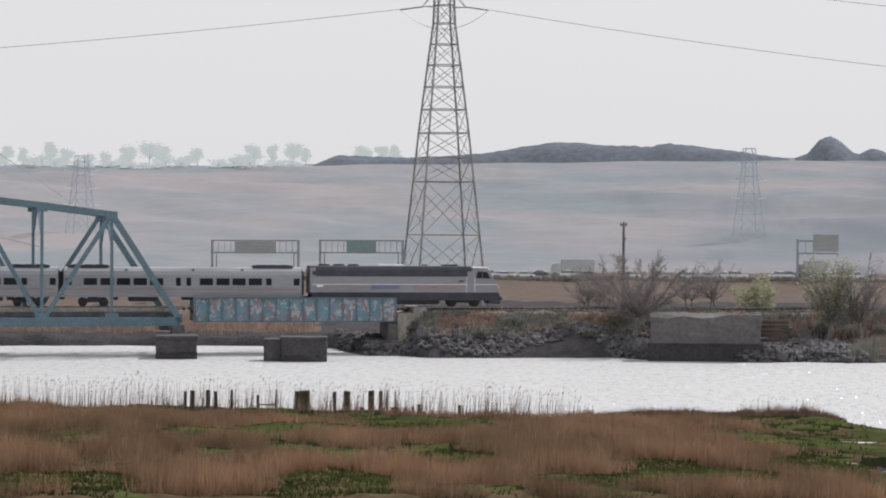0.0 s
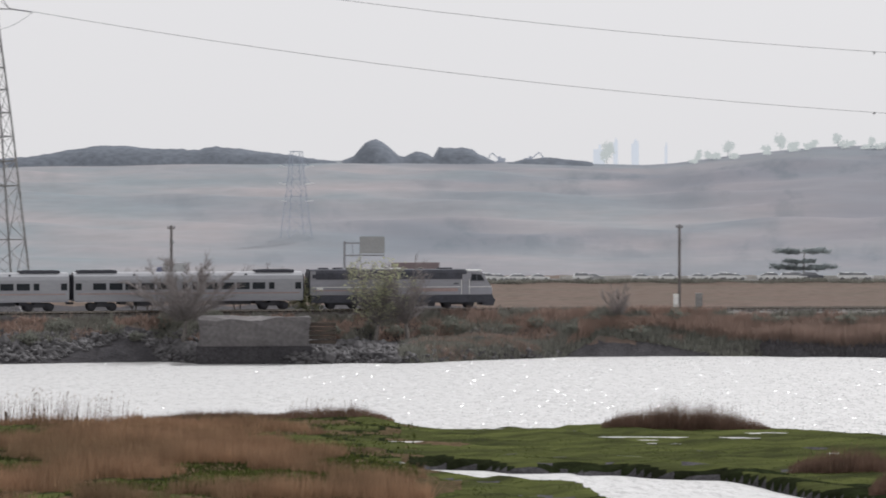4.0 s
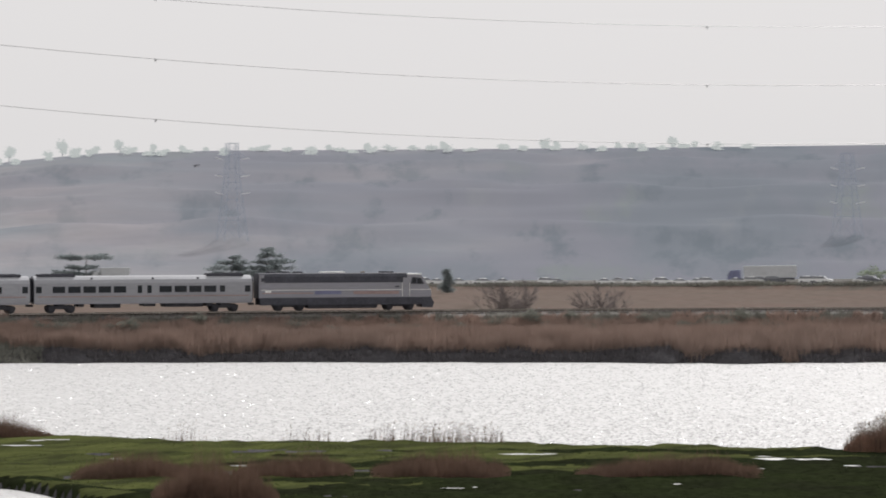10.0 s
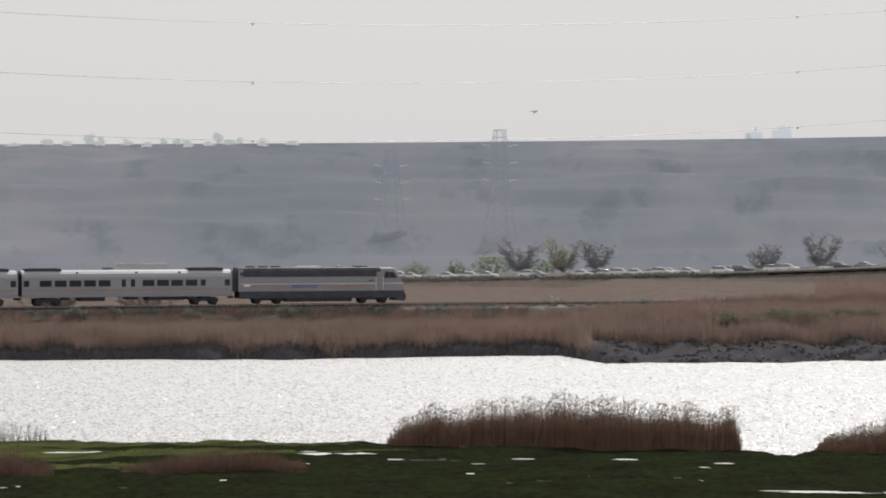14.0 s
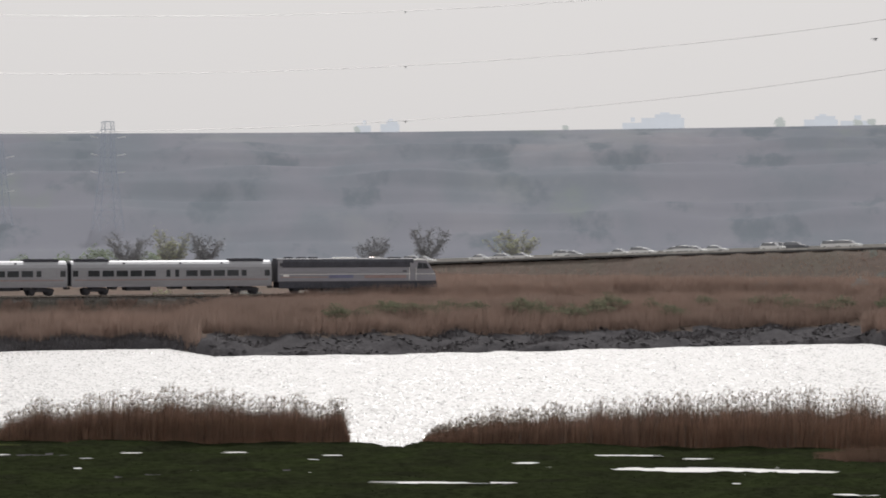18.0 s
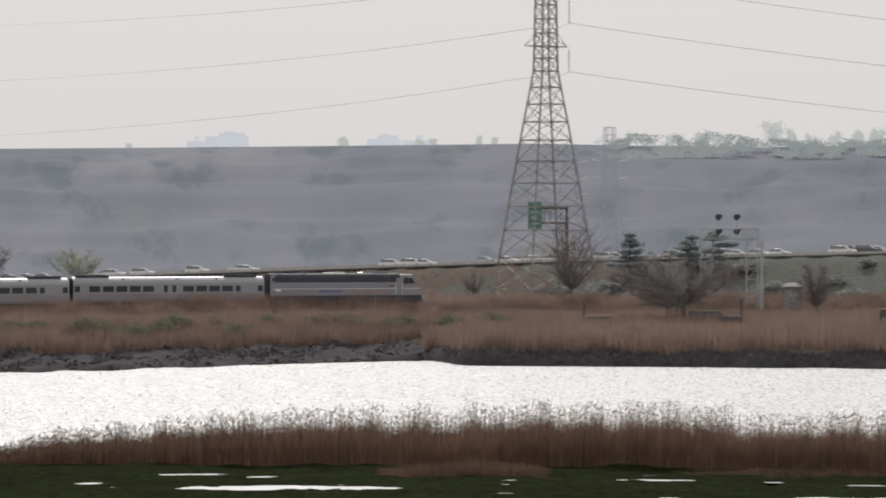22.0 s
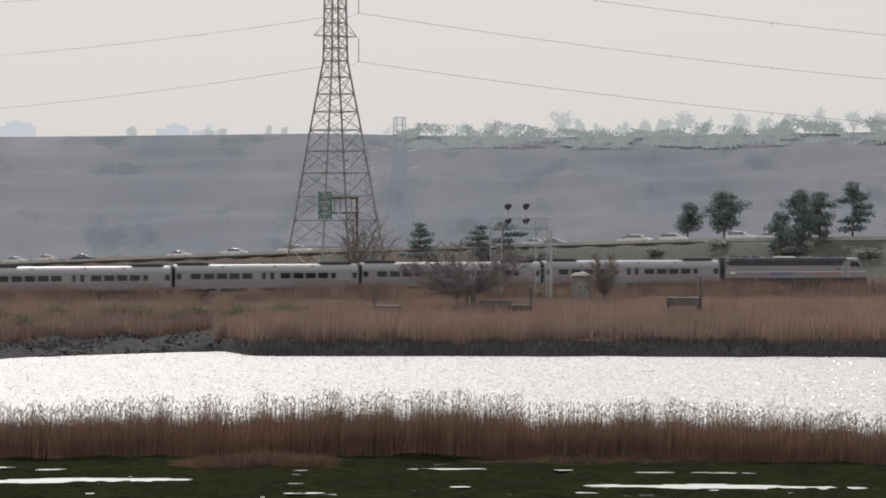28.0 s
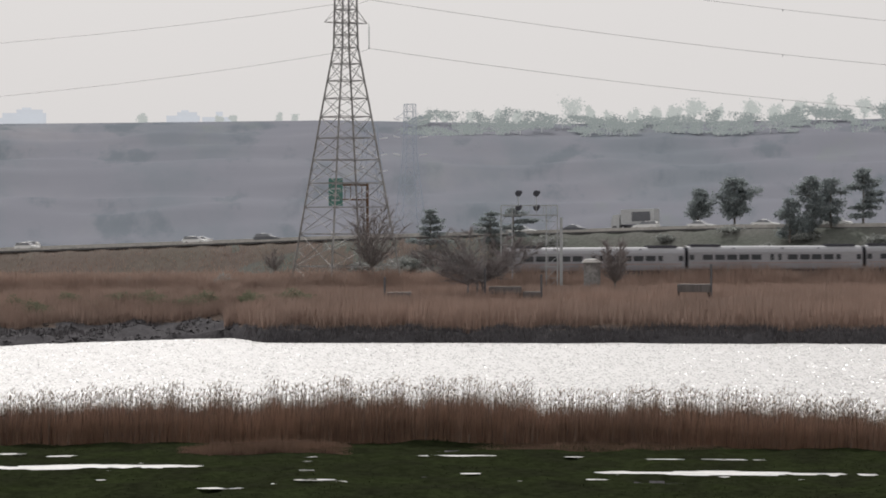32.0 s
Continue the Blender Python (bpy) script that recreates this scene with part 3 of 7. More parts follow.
def build_pools():
    for pb, pd, hb, hd in POOLS:
        bm = bmesh.new()
        ring = [spot(pb + 1.0 * hb * math.cos(a), pd + 0.68 * hd * math.sin(a), POOL_Z) for a in np.arange(0, 6.28, 0.262)]
        f = bm.faces.new([bm.verts.new(p) for p in ring])
        if f.normal.z < 0:
            f.normal_flip()
        solo("tidal_pool", bm, M["water"], "shallow tidal pool reflecting the bright sky", "pool", "tidal pools", kind="structure")


build_pools()


def ribbon(bm, pts, half, thick):
    """A flat strip along pts (x, y, z), with thickness."""
    rows = []
    for i, p in enumerate(pts):
        a, b = pts[max(i - 1, 0)], pts[min(i + 1, len(pts) - 1)]
        n = Vector((b.y - a.y, a.x - b.x, 0)).normalized() * half
        up = Vector((0, 0, thick))
        rows.append([bm.verts.new(v) for v in (p - n, p + n, p + n - up, p - n - up)])
    for r, q in zip(rows, rows[1:]):
        for j in range(4):
            bm.faces.new((r[j], q[j], q[(j + 1) % 4], r[(j + 1) % 4]))
    bm.faces.new(rows[0])
    bm.faces.new(rows[-1][::-1])
    bmesh.ops.recalc_face_normals(bm, faces=bm.faces[:])
    return bm


def road_place(b, across=0.0, up=0.0):
    """On the highway at a bearing; across: metres further away than its near lane."""
    return spot(b, float(road_dist(b)) + across, float(road_z(b)) + up)


def build_road():
    pts = [road_place(b, 9) for b in np.arange(-40, 95, 0.5)]
    solo("road", ribbon(bmesh.new(), pts, 15, 0.3), M["asphalt"], "grey asphalt highway on a low bank", "road", kind="structure")
    for name, across in (("near", -5.6), ("middle", 9.0), ("far", 23.6)):
        solo("barrier", ribbon(bmesh.new(), [road_place(b, across, 0.6) for b in np.arange(40 if name == "near" else 12, 95, 0.5)], 0.3, 0.7), M["pale_concrete"],
             "low pale concrete barrier along the highway", "barrier", kind="structure")


build_road()


def build_track():
    s = np.arange(-150, 560, 3.0)
    for side in (-0.72, 0.72):
        solo("rail", ribbon(bmesh.new(), [on_track(q, side, RAIL_Z) for q in s], 0.04, 0.17), M["rail"], "worn shiny steel rail of the railway track", "rail", kind="structure")
    bm = bmesh.new()
    ribbon(bm, [on_track(q, 0, RAIL_Z - 0.3) for q in np.arange(BRIDGE_END, 560, 3.0)], 2.2, 0.5)
    solo("ballast", bm, M["ballast"], "grey crushed stone track bed", "track bed", kind="structure")
    bm = bmesh.new()
    for q in np.arange(-150, 560, 0.65):
        p = on_track(q, 0, RAIL_Z - 0.25)
        bmesh.ops.create_cube(bm, size=1.0, matrix=pose(*p, 0, 0, heading(q)) @ Matrix.Diagonal((0.24, 2.6, 0.2, 1)))
    solo("sleepers", bm, M["wood"], "dark timber sleepers under the rails", "sleepers", kind="stuff")


build_track()


# ---- the train ----
def build_bogie(parent, x, length=3.6):
    bm = bmesh.new()
    for y in (-1.12, 1.12):
        box(bm, 0, y, 0.62, length * 0.86, 0.18, 0.34, 0.06)
        box(bm, 0, y, 0.86, length * 0.3, 0.24, 0.25, 0.05)
        for q in (-1, 1):
            box(bm, q * length * 0.31, y, 0.5, 0.5, 0.24, 0.42, 0.05)
    box(bm, 0, 0, 0.75, 0.8, 2.2, 0.3, 0.05)
    bogie = part("bogie", bm, M["under"], parent, "black cast steel bogie")
    bogie.location = (x, 0, 0)
    for q in (-1, 1):
        w = bmesh.new()
        for y in (-0.76, 0.76):
            rod(w, (0, y - 0.07, 0), (0, y + 0.07, 0), 0.46, n=20)
        rod(w, (0, -1.0, 0), (0, 1.0, 0), 0.09, n=8)
        wheel = part("wheelset", w, M["under"], bogie)
        wheel.location = (q * length * 0.31, 0, 0.46)
    return bogie


def build_coach():
    L, h = 25.0, 1.52
    car = thing("passenger_coach", Matrix(), "silver fluted stainless steel passenger coach with dark windows", "train coach", "train cars")
    prof = [(-h, 1.1), (-h - 0.03, 1.5), (-h, 3.35), (-1.36, 3.75), (-1.0, 4.03), (-0.5, 4.15), (0, 4.18), (0.5, 4.15), (1.0, 4.03), (1.36, 3.75), (h, 3.35), (h + 0.03, 1.5), (h, 1.1)]
    part("body", sweep(bmesh.new(), prof, (-L / 2, L / 2)), M["silver"], car)
    for y in (-1, 1):
        for z in (1.62, 1.74, 1.98, 2.1):
            part("flute", box(bmesh.new(), 0, y * (h + 0.035), z, L - 3.6, 0.03, 0.05), M["silver"], car)
    for y in (-1, 1):
        part("stripe", box(bmesh.new(), 0, y * (h + 0.038), 1.86, L - 0.8, 0.02, 0.13), M["stripe_orange"], car, "faded orange stripe")
        part("sill", box(bmesh.new(), 0, y * (h - 0.02), 1.12, L - 0.3, 0.12, 0.22, 0.03), M["loco_side"], car)
    for y in (-1, 1):
        for x, w in ((-9.75, 1.42), (-8.0, 1.42), (-6.28, 1.42), (-4.55, 1.42), (-2.83, 1.42), (2.4, 1.42), (4.15, 1.42), (5.85, 1.42), (7.58, 1.42), (9.0, 0.62), (-12.0, 0.66), (11.95, 0.66)):
            bm = bmesh.new()
            box(bm, x, y * (h + 0.02), 2.64, w + 0.12, 0.05, 0.86, 0.02)
            fr = part("window", bm, M["loco_side"], car)
            part("pane", box(bmesh.new(), x, y * (h + 0.04), 2.64, w, 0.03, 0.74, 0.012), M["glass"], fr)
        for x in (-0.55, 0.55):
            door = part("door", box(bmesh.new(), x, y * (h + 0.015), 2.25, 1.02, 0.06, 2.1, 0.02), M["silver"], car, "sliding door leaf with a narrow window")
            part("pane", box(bmesh.new(), x, y * (h + 0.04), 2.64, 0.5, 0.04, 0.86, 0.012), M["glass"], door)
        for x in (-11.2, 11.2):
            part("end_door", box(bmesh.new(), x, y * (h + 0.012), 2.2, 0.06, 0.05, 2.0), M["loco_side"], car)
    for x in (-9.9, 9.5):
        pod = part("roof_unit", box(bmesh.new(), x, 0, 4.2, 4.3, 1.9, 0.36, 0.1), M["loco_dark"], car, "dark roof air conditioning unit")
        for q in (-1.2, 0, 1.2):
            part("grille", box(bmesh.new(), x + q, 0, 4.39, 0.9, 1.4, 0.05, 0.01), M["under"], pod)
    for x in (-6, 1.0, 6.2):
        part("roof_vent", box(bmesh.new(), x, -1.2, 3.88, 0.22, 0.3, 0.16, 0.02), M["loco_dark"], car)
    for x, w, hh in ((-4.2, 3.0, 0.5), (4.6, 4.4, 0.45), (0.6, 1.4, 0.35), (7.6, 0.8, 0.4), (-7.2, 0.7, 0.35)):
        part("equipment_box", box(bmesh.new(), x, 0, 1.0 - hh / 2 + 0.05, w, 2.5, hh, 0.05), M["under"], car)
    for x in (-L / 2 - 0.16, L / 2 + 0.16):
        part("gangway", box(bmesh.new(), x, 0, 2.45, 0.36, 1.1, 2.5, 0.08), M["loco_dark"], car, "black rubber gangway bellows")
        part("end_wall", box(bmesh.new(), x * 0.992, 0, 2.6, 0.05, 2.9, 2.6, 0.02), M["loco_dark"], car)
        part("coupler", box(bmesh.new(), x * 1.005, 0, 0.85, 0.7, 0.3, 0.25, 0.04), M["under"], car)
    for x in (-9.4, 9.4):
        build_bogie(car, x, 3.6)
    return car


def build_loco():
    L = 20.7
    car = thing("locomotive", Matrix(), "silver and black diesel locomotive with a blue and orange stripe", "locomotive", "train cars")
    # body side with the raked cab
    bm = extrude_xz(bmesh.new(), [(-10.3, 1.5), (9.9, 1.5), (10.12, 1.7), (10.0, 2.4), (8.95, 4.02), (8.6, 4.12), (7.2, 4.12), (7.2, 3.25), (-10.3, 3.25)], -1.5, 1.5)
    bmesh.ops.bevel(bm, geom=bm.edges[:], offset=0.05, segments=2, affect="EDGES")
    part("body", bm, M["loco_side"], car)
    prof = [(-1.5, 3.25), (-1.5, 3.95), (-1.3, 4.28), (-1.0, 4.36), (1.0, 4.36), (1.3, 4.28), (1.5, 3.95), (1.5, 3.25)]
    part("roof_hood", sweep(bmesh.new(), prof, (-10.3, 7.15)), M["loco_dark"], car, "black raised roof hood with grilles")
    part("rear_end", box(bmesh.new(), -10.3, 0, 2.75, 0.14, 2.96, 2.6, 0.03), M["loco_dark"], car)
    part("cab_roof", box(bmesh.new(), 8.15, 0, 4.18, 1.7, 2.7, 0.14, 0.05), M["loco_white"], car, "white cab roof")
    for y in (-1, 1):
        part("stripe", box(bmesh.new(), -2.2, y * 1.51, 2.12, 3.1, 0.03, 0.42), M["stripe_blue"], car, "blue stripe")
        part("stripe", box(bmesh.new(), 3.5, y * 1.51, 2.08, 5.4, 0.03, 0.36), M["stripe_orange"], car, "faded orange stripe")
        part("stripe", box(bmesh.new(), -6.9, y * 1.51, 2.05, 6.0, 0.03, 0.12), M["stripe_orange"], car, "thin orange stripe")
        part("stripe", box(bmesh.new(), 0.0, y * 1.51, 2.4, 20.0, 0.025, 0.06), M["loco_white"], car, "thin white stripe")
        w = part("cab_window", extrude_xz(bmesh.new(), [(7.6, 3.05), (9.25, 3.05), (8.85, 3.75), (7.75, 3.85)], y * 1.5 - 0.03, y * 1.5 + 0.03), M["loco_dark"], car)
        part("pane", extrude_xz(bmesh.new(), [(7.75, 3.15), (8.25, 3.15), (8.25, 3.72), (7.85, 3.74)], y * 1.52 - 0.03, y * 1.52 + 0.03), M["glass"], w)
        part("pane", extrude_xz(bmesh.new(), [(8.4, 3.12), (9.1, 3.12), (8.78, 3.68), (8.4, 3.7)], y * 1.52 - 0.03, y * 1.52 + 0.03), M["glass"], w)
        part("cab_door", box(bmesh.new(), 7.05, y * 1.5, 2.7, 0.7, 0.06, 2.2, 0.02), M["loco_side"], car)
        part("handrail", box(bmesh.new(), 6.6, y * 1.56, 2.4, 0.05, 0.05, 1.6), M["loco_white"], car)
        part("handrail", box(bmesh.new(), 7.48, y * 1.56, 2.4, 0.05, 0.05, 1.6), M["loco_white"], car)
        for x in np.arange(-9.4, 6.5, 1.6):
            part("grille", box(bmesh.new(), x, y * 1.5, 3.6, 1.25, 0.06, 0.42, 0.01), M["loco_dark"], car)
        part("underframe", box(bmesh.new(), -0.15, y * 1.42, 1.1, 20.0, 0.16, 0.86, 0.03), M["loco_dark"], car, "black side sill")
        part("corner_panel", box(bmesh.new(), -9.95, y * 1.49, 2.85, 0.62, 0.06, 2.66, 0.02), M["loco_side"], car, "pale rear corner panel")
        part("number_bars", box(bmesh.new(), 6.0, y * 1.51, 2.75, 0.5, 0.02, 0.16), M["loco_dark"], car)
        part("emblem", box(bmesh.new(), -9.2, y * 1.51, 2.2, 0.7, 0.02, 0.3), M["loco_white"], car)
    part("windscreen", box(bmesh.new(), 0, 0, 0, 0.05, 2.3, 0.9, 0.02), M["glass"], car).matrix_local = pose(9.4, 0, 3.36, 0, -33, 0)
    part("headlight", rod(bmesh.new(), (8.9, 0, 4.08), (9.1, 0, 4.05), 0.16, n=12), M["loco_white"], car)
    for y in (-1.0, 1.0):
        part("headlight", rod(bmesh.new(), (10.02, y, 2.1), (10.14, y, 2.1), 0.13, n=12), M["loco_white"], car)
    part("pilot", extrude_xz(bmesh.new(), [(9.0, 0.35), (10.25, 0.3), (10.35, 0.9), (10.1, 1.55), (9.0, 1.55)], -1.45, 1.45), M["loco_dark"], car, "black front pilot plough")
    part("coupler", box(bmesh.new(), 10.5, 0, 0.85, 0.5, 0.3, 0.3, 0.05), M["under"], car)
    part("fuel_tank", box(bmesh.new(), -0.4, 0, 0.72, 8.2, 2.7, 0.9, 0.12), M["under"], car)
    for x in (-8.6, -7.0, -5.45):
        fan = part("roof_fan", rod(bmesh.new(), (x, 0, 4.3), (x, 0, 4.5), 0.66, 0.6, n=20), M["loco_dark"], car, "round roof fan")
        part("fan_grille", rod(bmesh.new(), (x, 0, 4.5), (x, 0, 4.53), 0.5, n=16), M["under"], fan)
    part("exhaust_hatch", box(bmesh.new(), -1.4, 0, 4.4, 2.8, 1.5, 0.2, 0.05), M["loco_white"], car, "pale roof hatch")
    part("roof_box", box(bmesh.new(), 5.0, 0, 4.4, 1.5, 1.5, 0.22, 0.05), M["loco_dark"], car)
    part("horn", rod(bmesh.new(), (2.0, 0.5, 4.42), (2.6, 0.5, 4.42), 0.05, 0.12, n=8), M["rail"], car)
    for x in (-6.6, 6.4):
        build_bogie(car, x, 4.0)
    return car


loco = build_loco()
first = build_coach()
coaches = [first] + [copy_thing(first, Matrix()) for _ in range(3)]
tagged(coaches[3], "silver passenger coach with a dark rear end, last of the train")


def nose_along(t):
    """How far along the track the locomotive's nose is."""
    return 6.1056 + t * (12.217 + t * (0.038934 + t * (-0.0013817 + t * 6.3761e-05))) - 0.16 * max(0.0, t - 18)


def motions():
    times = [0.5 * k for k in range(65)]
    offsets = [(loco, 10.35, 6.5)] + [(c, 21.2 + 12.8 + 25.6 * i, 9.4) for i, c in enumerate(coaches)]
    for car, back, reach in offsets:
        rows = []
        for t in times:
            s = nose_along(t) - back
            a, b = on_track(s - reach), on_track(s + reach)
            p = (a + b) / 2
            rows.append((t, pose(p.x, p.y, p.z, 0, 0, math.degrees(math.atan2(b.y - a.y, b.x - a.x)))))
        walk(car, rows)
    for car, rows in TRAFFIC:
        walk(car, rows)


# ---- railway bridge, piers and banks ----
def s_at(bearing, side=0.0):
    """The place along the track that is seen at this bearing."""
    q = np.arange(-140, 520, 1.0)
    p = [on_track(v, side) for v in q]
    return float(np.interp(bearing, [math.degrees(math.atan2(v.x, v.y)) for v in p], q))


def build_truss():
    end, panel = s_at(-5.6, 4.6), 7.2
    br = thing("truss_bridge", pose(*on_track(end, 0, 0), 0, 0, heading(-20) + 5), "blue-grey painted steel through truss railway bridge", "railway bridge", kind="")
    # local x runs back along the line, y across it, z is height above the water
    tops = [14.7, 15.6, 16.4, 16.9, 16.9, 16.4, 15.6, 14.7]
    for y in (-4.7, 4.7):
        zb = 3.55
        for i in range(9):
            part("bottom_chord", bar(bmesh.new(), (-panel * i, y, zb), (-panel * (i + 1), y, zb), 0.55, 0.9), M["steel_blue"], br)
        for i in range(7):
            part("top_chord", bar(bmesh.new(), (-panel * (i + 1), y, tops[i]), (-panel * (i + 2), y, tops[i + 1]), 0.55, 0.6), M["steel_blue"], br)
        part("end_post", bar(bmesh.new(), (0, y, zb), (-panel, y, tops[0]), 0.55, 0.6), M["steel_blue"], br)
        part("end_post", bar(bmesh.new(), (-panel * 9, y, zb), (-panel * 8, y, tops[7]), 0.55, 0.6), M["steel_blue"], br)
        for i in range(8):
            x = -panel * (i + 1)
            if i == 3:
                for q in (-0.4, 0.4):
                    part("vertical", bar(bmesh.new(), (x + q, y, zb), (x + q, y, tops[i] - 0.1), 0.28), M["steel_blue"], br)
                bm = bmesh.new()
                for z in np.arange(6.5, tops[i] - 2, 2.2):
                    bar(bm, (x - 0.4, y, z), (x + 0.4, y, z + 1.9), 0.1)
                    bar(bm, (x + 0.4, y, z), (x - 0.4, y, z + 1.9), 0.1)
                part("lacing", bm, M["steel_blue"], br)
            else:
                part("vertical", bar(bmesh.new(), (x, y, zb), (x, y, tops[i]), 0.3), M["steel_blue"], br)
            part("gusset", box(bmesh.new(), x, y * 1.05, tops[i] - 0.2, 1.1, 0.12, 0.95, 0.03), M["steel_blue"], br)
            part("gusset", box(bmesh.new(), x, y * 1.06, zb + 0.4, 1.4, 0.12, 1.1, 0.03), M["steel_blue"], br)
        for i in range(1, 8):
            a, b = (-panel * i, y, tops[i - 1]), (-panel * (i + 1), y, zb)
            if i % 2 == 0:
                a, b = (-panel * i, y, zb), (-panel * (i + 1), y, tops[i])
            part("diagonal", bar(bmesh.new(), a, b, 0.4, 0.45), M["steel_blue"], br)
    for i in range(8):
        x = -panel * (i + 1)
        part("top_strut", bar(bmesh.new(), (x, -4.7, tops[i]), (x, 4.7, tops[i]), 0.4), M["steel_blue"], br)
        bm = bmesh.new()
        for y in (-1, 1):
            bar(bm, (x, y * 4.6, tops[i] - 3.2), (x, y * 0.6, tops[i] - 0.2), 0.22)
        part("sway_brace", bm, M["steel_blue"], br)
    for i in range(10):
        part("floor_beam", box(bmesh.new(), -panel * i, 0, 3.9, 0.4, 9.6, 0.9), M["steel_blue"], br)
    for y in (-0.8, 0.8):
        part("stringer", box(bmesh.new(), -panel * 4.5, y, 4.4, panel * 9, 0.35, 0.7), M["dark_steel"], br)
    part("deck_edge", box(bmesh.new(), -panel * 4.5, 2.7, 4.75, panel * 9, 0.25, 0.4), M["wood"], br)
    part("deck_edge", box(bmesh.new(), -panel * 4.5, -2.7, 4.75, panel * 9, 0.25, 0.4), M["concrete"], br)
    for y in (-4.5, 4.5):
        part("bearing_shoe", box(bmesh.new(), -0.3, y, 2.75, 1.4, 0.9, 0.9, 0.08), M["dark_steel"], br)
    # cables from the top corner
    solo("cable", rod(bmesh.new(), on_track(end - panel - 2.5, -2.5, 15.2), on_track(end - panel - 30, -6, 34), 0.035, n=5), M["wire"], "thin steel cable rising from the truss bridge", "cable")
    solo("cable", rod(bmesh.new(), on_track(end - panel - 6, -6, 11.0), on_track(end - panel - 40, -8, 19), 0.03, n=5), M["wire"], "thin dark wire beside the truss bridge", "cable")


def graffiti_material():
    m = material("graffiti_paint", (0.17, 0.3, 0.36), 0.7, vary=0.2, scale=0.8)
    n, l = m.node_tree.nodes, m.node_tree.links
    b = n["Principled BSDF"]
    base = b.inputs["Base Color"].links[0].from_socket
    for scale, colour, lo in ((1.5, (0.4, 0.4, 0.42), 0.5), (1.9, (0.31, 0.19, 0.205), 0.56), (2.4, (0.2, 0.27, 0.33), 0.56)):
        co, mp, t, r, x = (n.new("ShaderNode" + k) for k in ("TexCoord", "Mapping", "TexNoise", "ValToRGB", "Mix"))
        mp.inputs["Location"].default_value = (scale * 7, 0, scale * 3)
        mp.inputs["Scale"].default_value = (1.0, 1.0, 0.7)
        t.inputs["Scale"].default_value, t.inputs["Detail"].default_value = scale, 1.5
        t.inputs["Distortion"].default_value = 0.8
        r.color_ramp.elements[0].position, r.color_ramp.elements[1].position = lo, lo + 0.04
        x.data_type = "RGBA"
        l.new(co.outputs["Object"], mp.inputs["Vector"])
        l.new(mp.outputs[0], t.inputs["Vector"])
        l.new(t.outputs["Fac"], r.inputs[0])
        l.new(r.outputs[0], x.inputs["Factor"])
        l.new(base, x.inputs["A"])
        x.inputs["B"].default_value = (*colour, 1)
        base = x.outputs["Result"]
    l.new(base, b.inputs["Base Color"])
    return m


M["graffiti"] = graffiti_material()


def build_girder():
    a, b = s_at(-5.25, 2.8), s_at(-0.98, 2.8)
    br = thing("girder_bridge", pose(*on_track(b, 0, 0), 0, 0, heading(-10)), "teal plate girder bridge span covered with red and white graffiti", "railway bridge")
    ln = b - a
    for y in (-2.8, 2.8):
        part("web_plate", box(bmesh.new(), -ln / 2, y, 4.75, ln, 0.06, 2.4), M["graffiti"], br, "graffiti-covered web plate")
        part("top_flange", box(bmesh.new(), -ln / 2, y, 5.98, ln, 0.5, 0.12, 0.02), M["steel_blue"], br)
        part("bottom_flange", box(bmesh.new(), -ln / 2, y, 3.5, ln, 0.5, 0.12, 0.02), M["steel_blue"], br)
        for x in np.arange(-ln + 0.2, 0, 1.42):
            part("stiffener", box(bmesh.new(), x, y * 1.05, 4.75, 0.12, 0.26, 2.38), M["steel_blue"], br)
    part("deck", box(bmesh.new(), -ln / 2, 0, 4.5, ln, 5.4, 0.3), M["wood"], br)


def build_pier(name, bearing, width, dist, depth, top, mat, label, step=0.0):
    p = spot(bearing, dist + depth / 2)
    pr = thing(name, pose(p.x, p.y, 0, 0, 0, -bearing), label, "bridge pier")
    bm = bmesh.new()
    r = bmesh.ops.create_cube(bm, size=1.0, matrix=pose(0, 0, (top - 2) / 2) @ Matrix.Diagonal((width, depth, top + 2, 1)))
    bmesh.ops.subdivide_edges(bm, edges=bm.edges[:], cuts=4, use_grid_fill=True)
    rnd = random.Random(int(bearing * 50))
    for v in bm.verts:
        v.co += Vector((rnd.uniform(-0.1, 0.1), rnd.uniform(-0.1, 0.1), rnd.uniform(-0.08, 0.08)))
    part("shaft", bm, mat, pr)
    part("cap", box(bmesh.new(), 0, 0, top - 0.12, width * 1.06, depth * 1.04, 0.3, 0.05), mat, pr)
    part("tide_band", box(bmesh.new(), 0, 0, 0.25, width * 1.02, depth * 1.02, 0.9, 0.05), M["mud"], pr, "dark wet tide band")
    if step:
        part("step", box(bmesh.new(), -width / 2 - step / 2, 0.4, top / 2 - 0.8, step, depth * 0.8, top + 1.2, 0.1), mat, pr)
    return pr


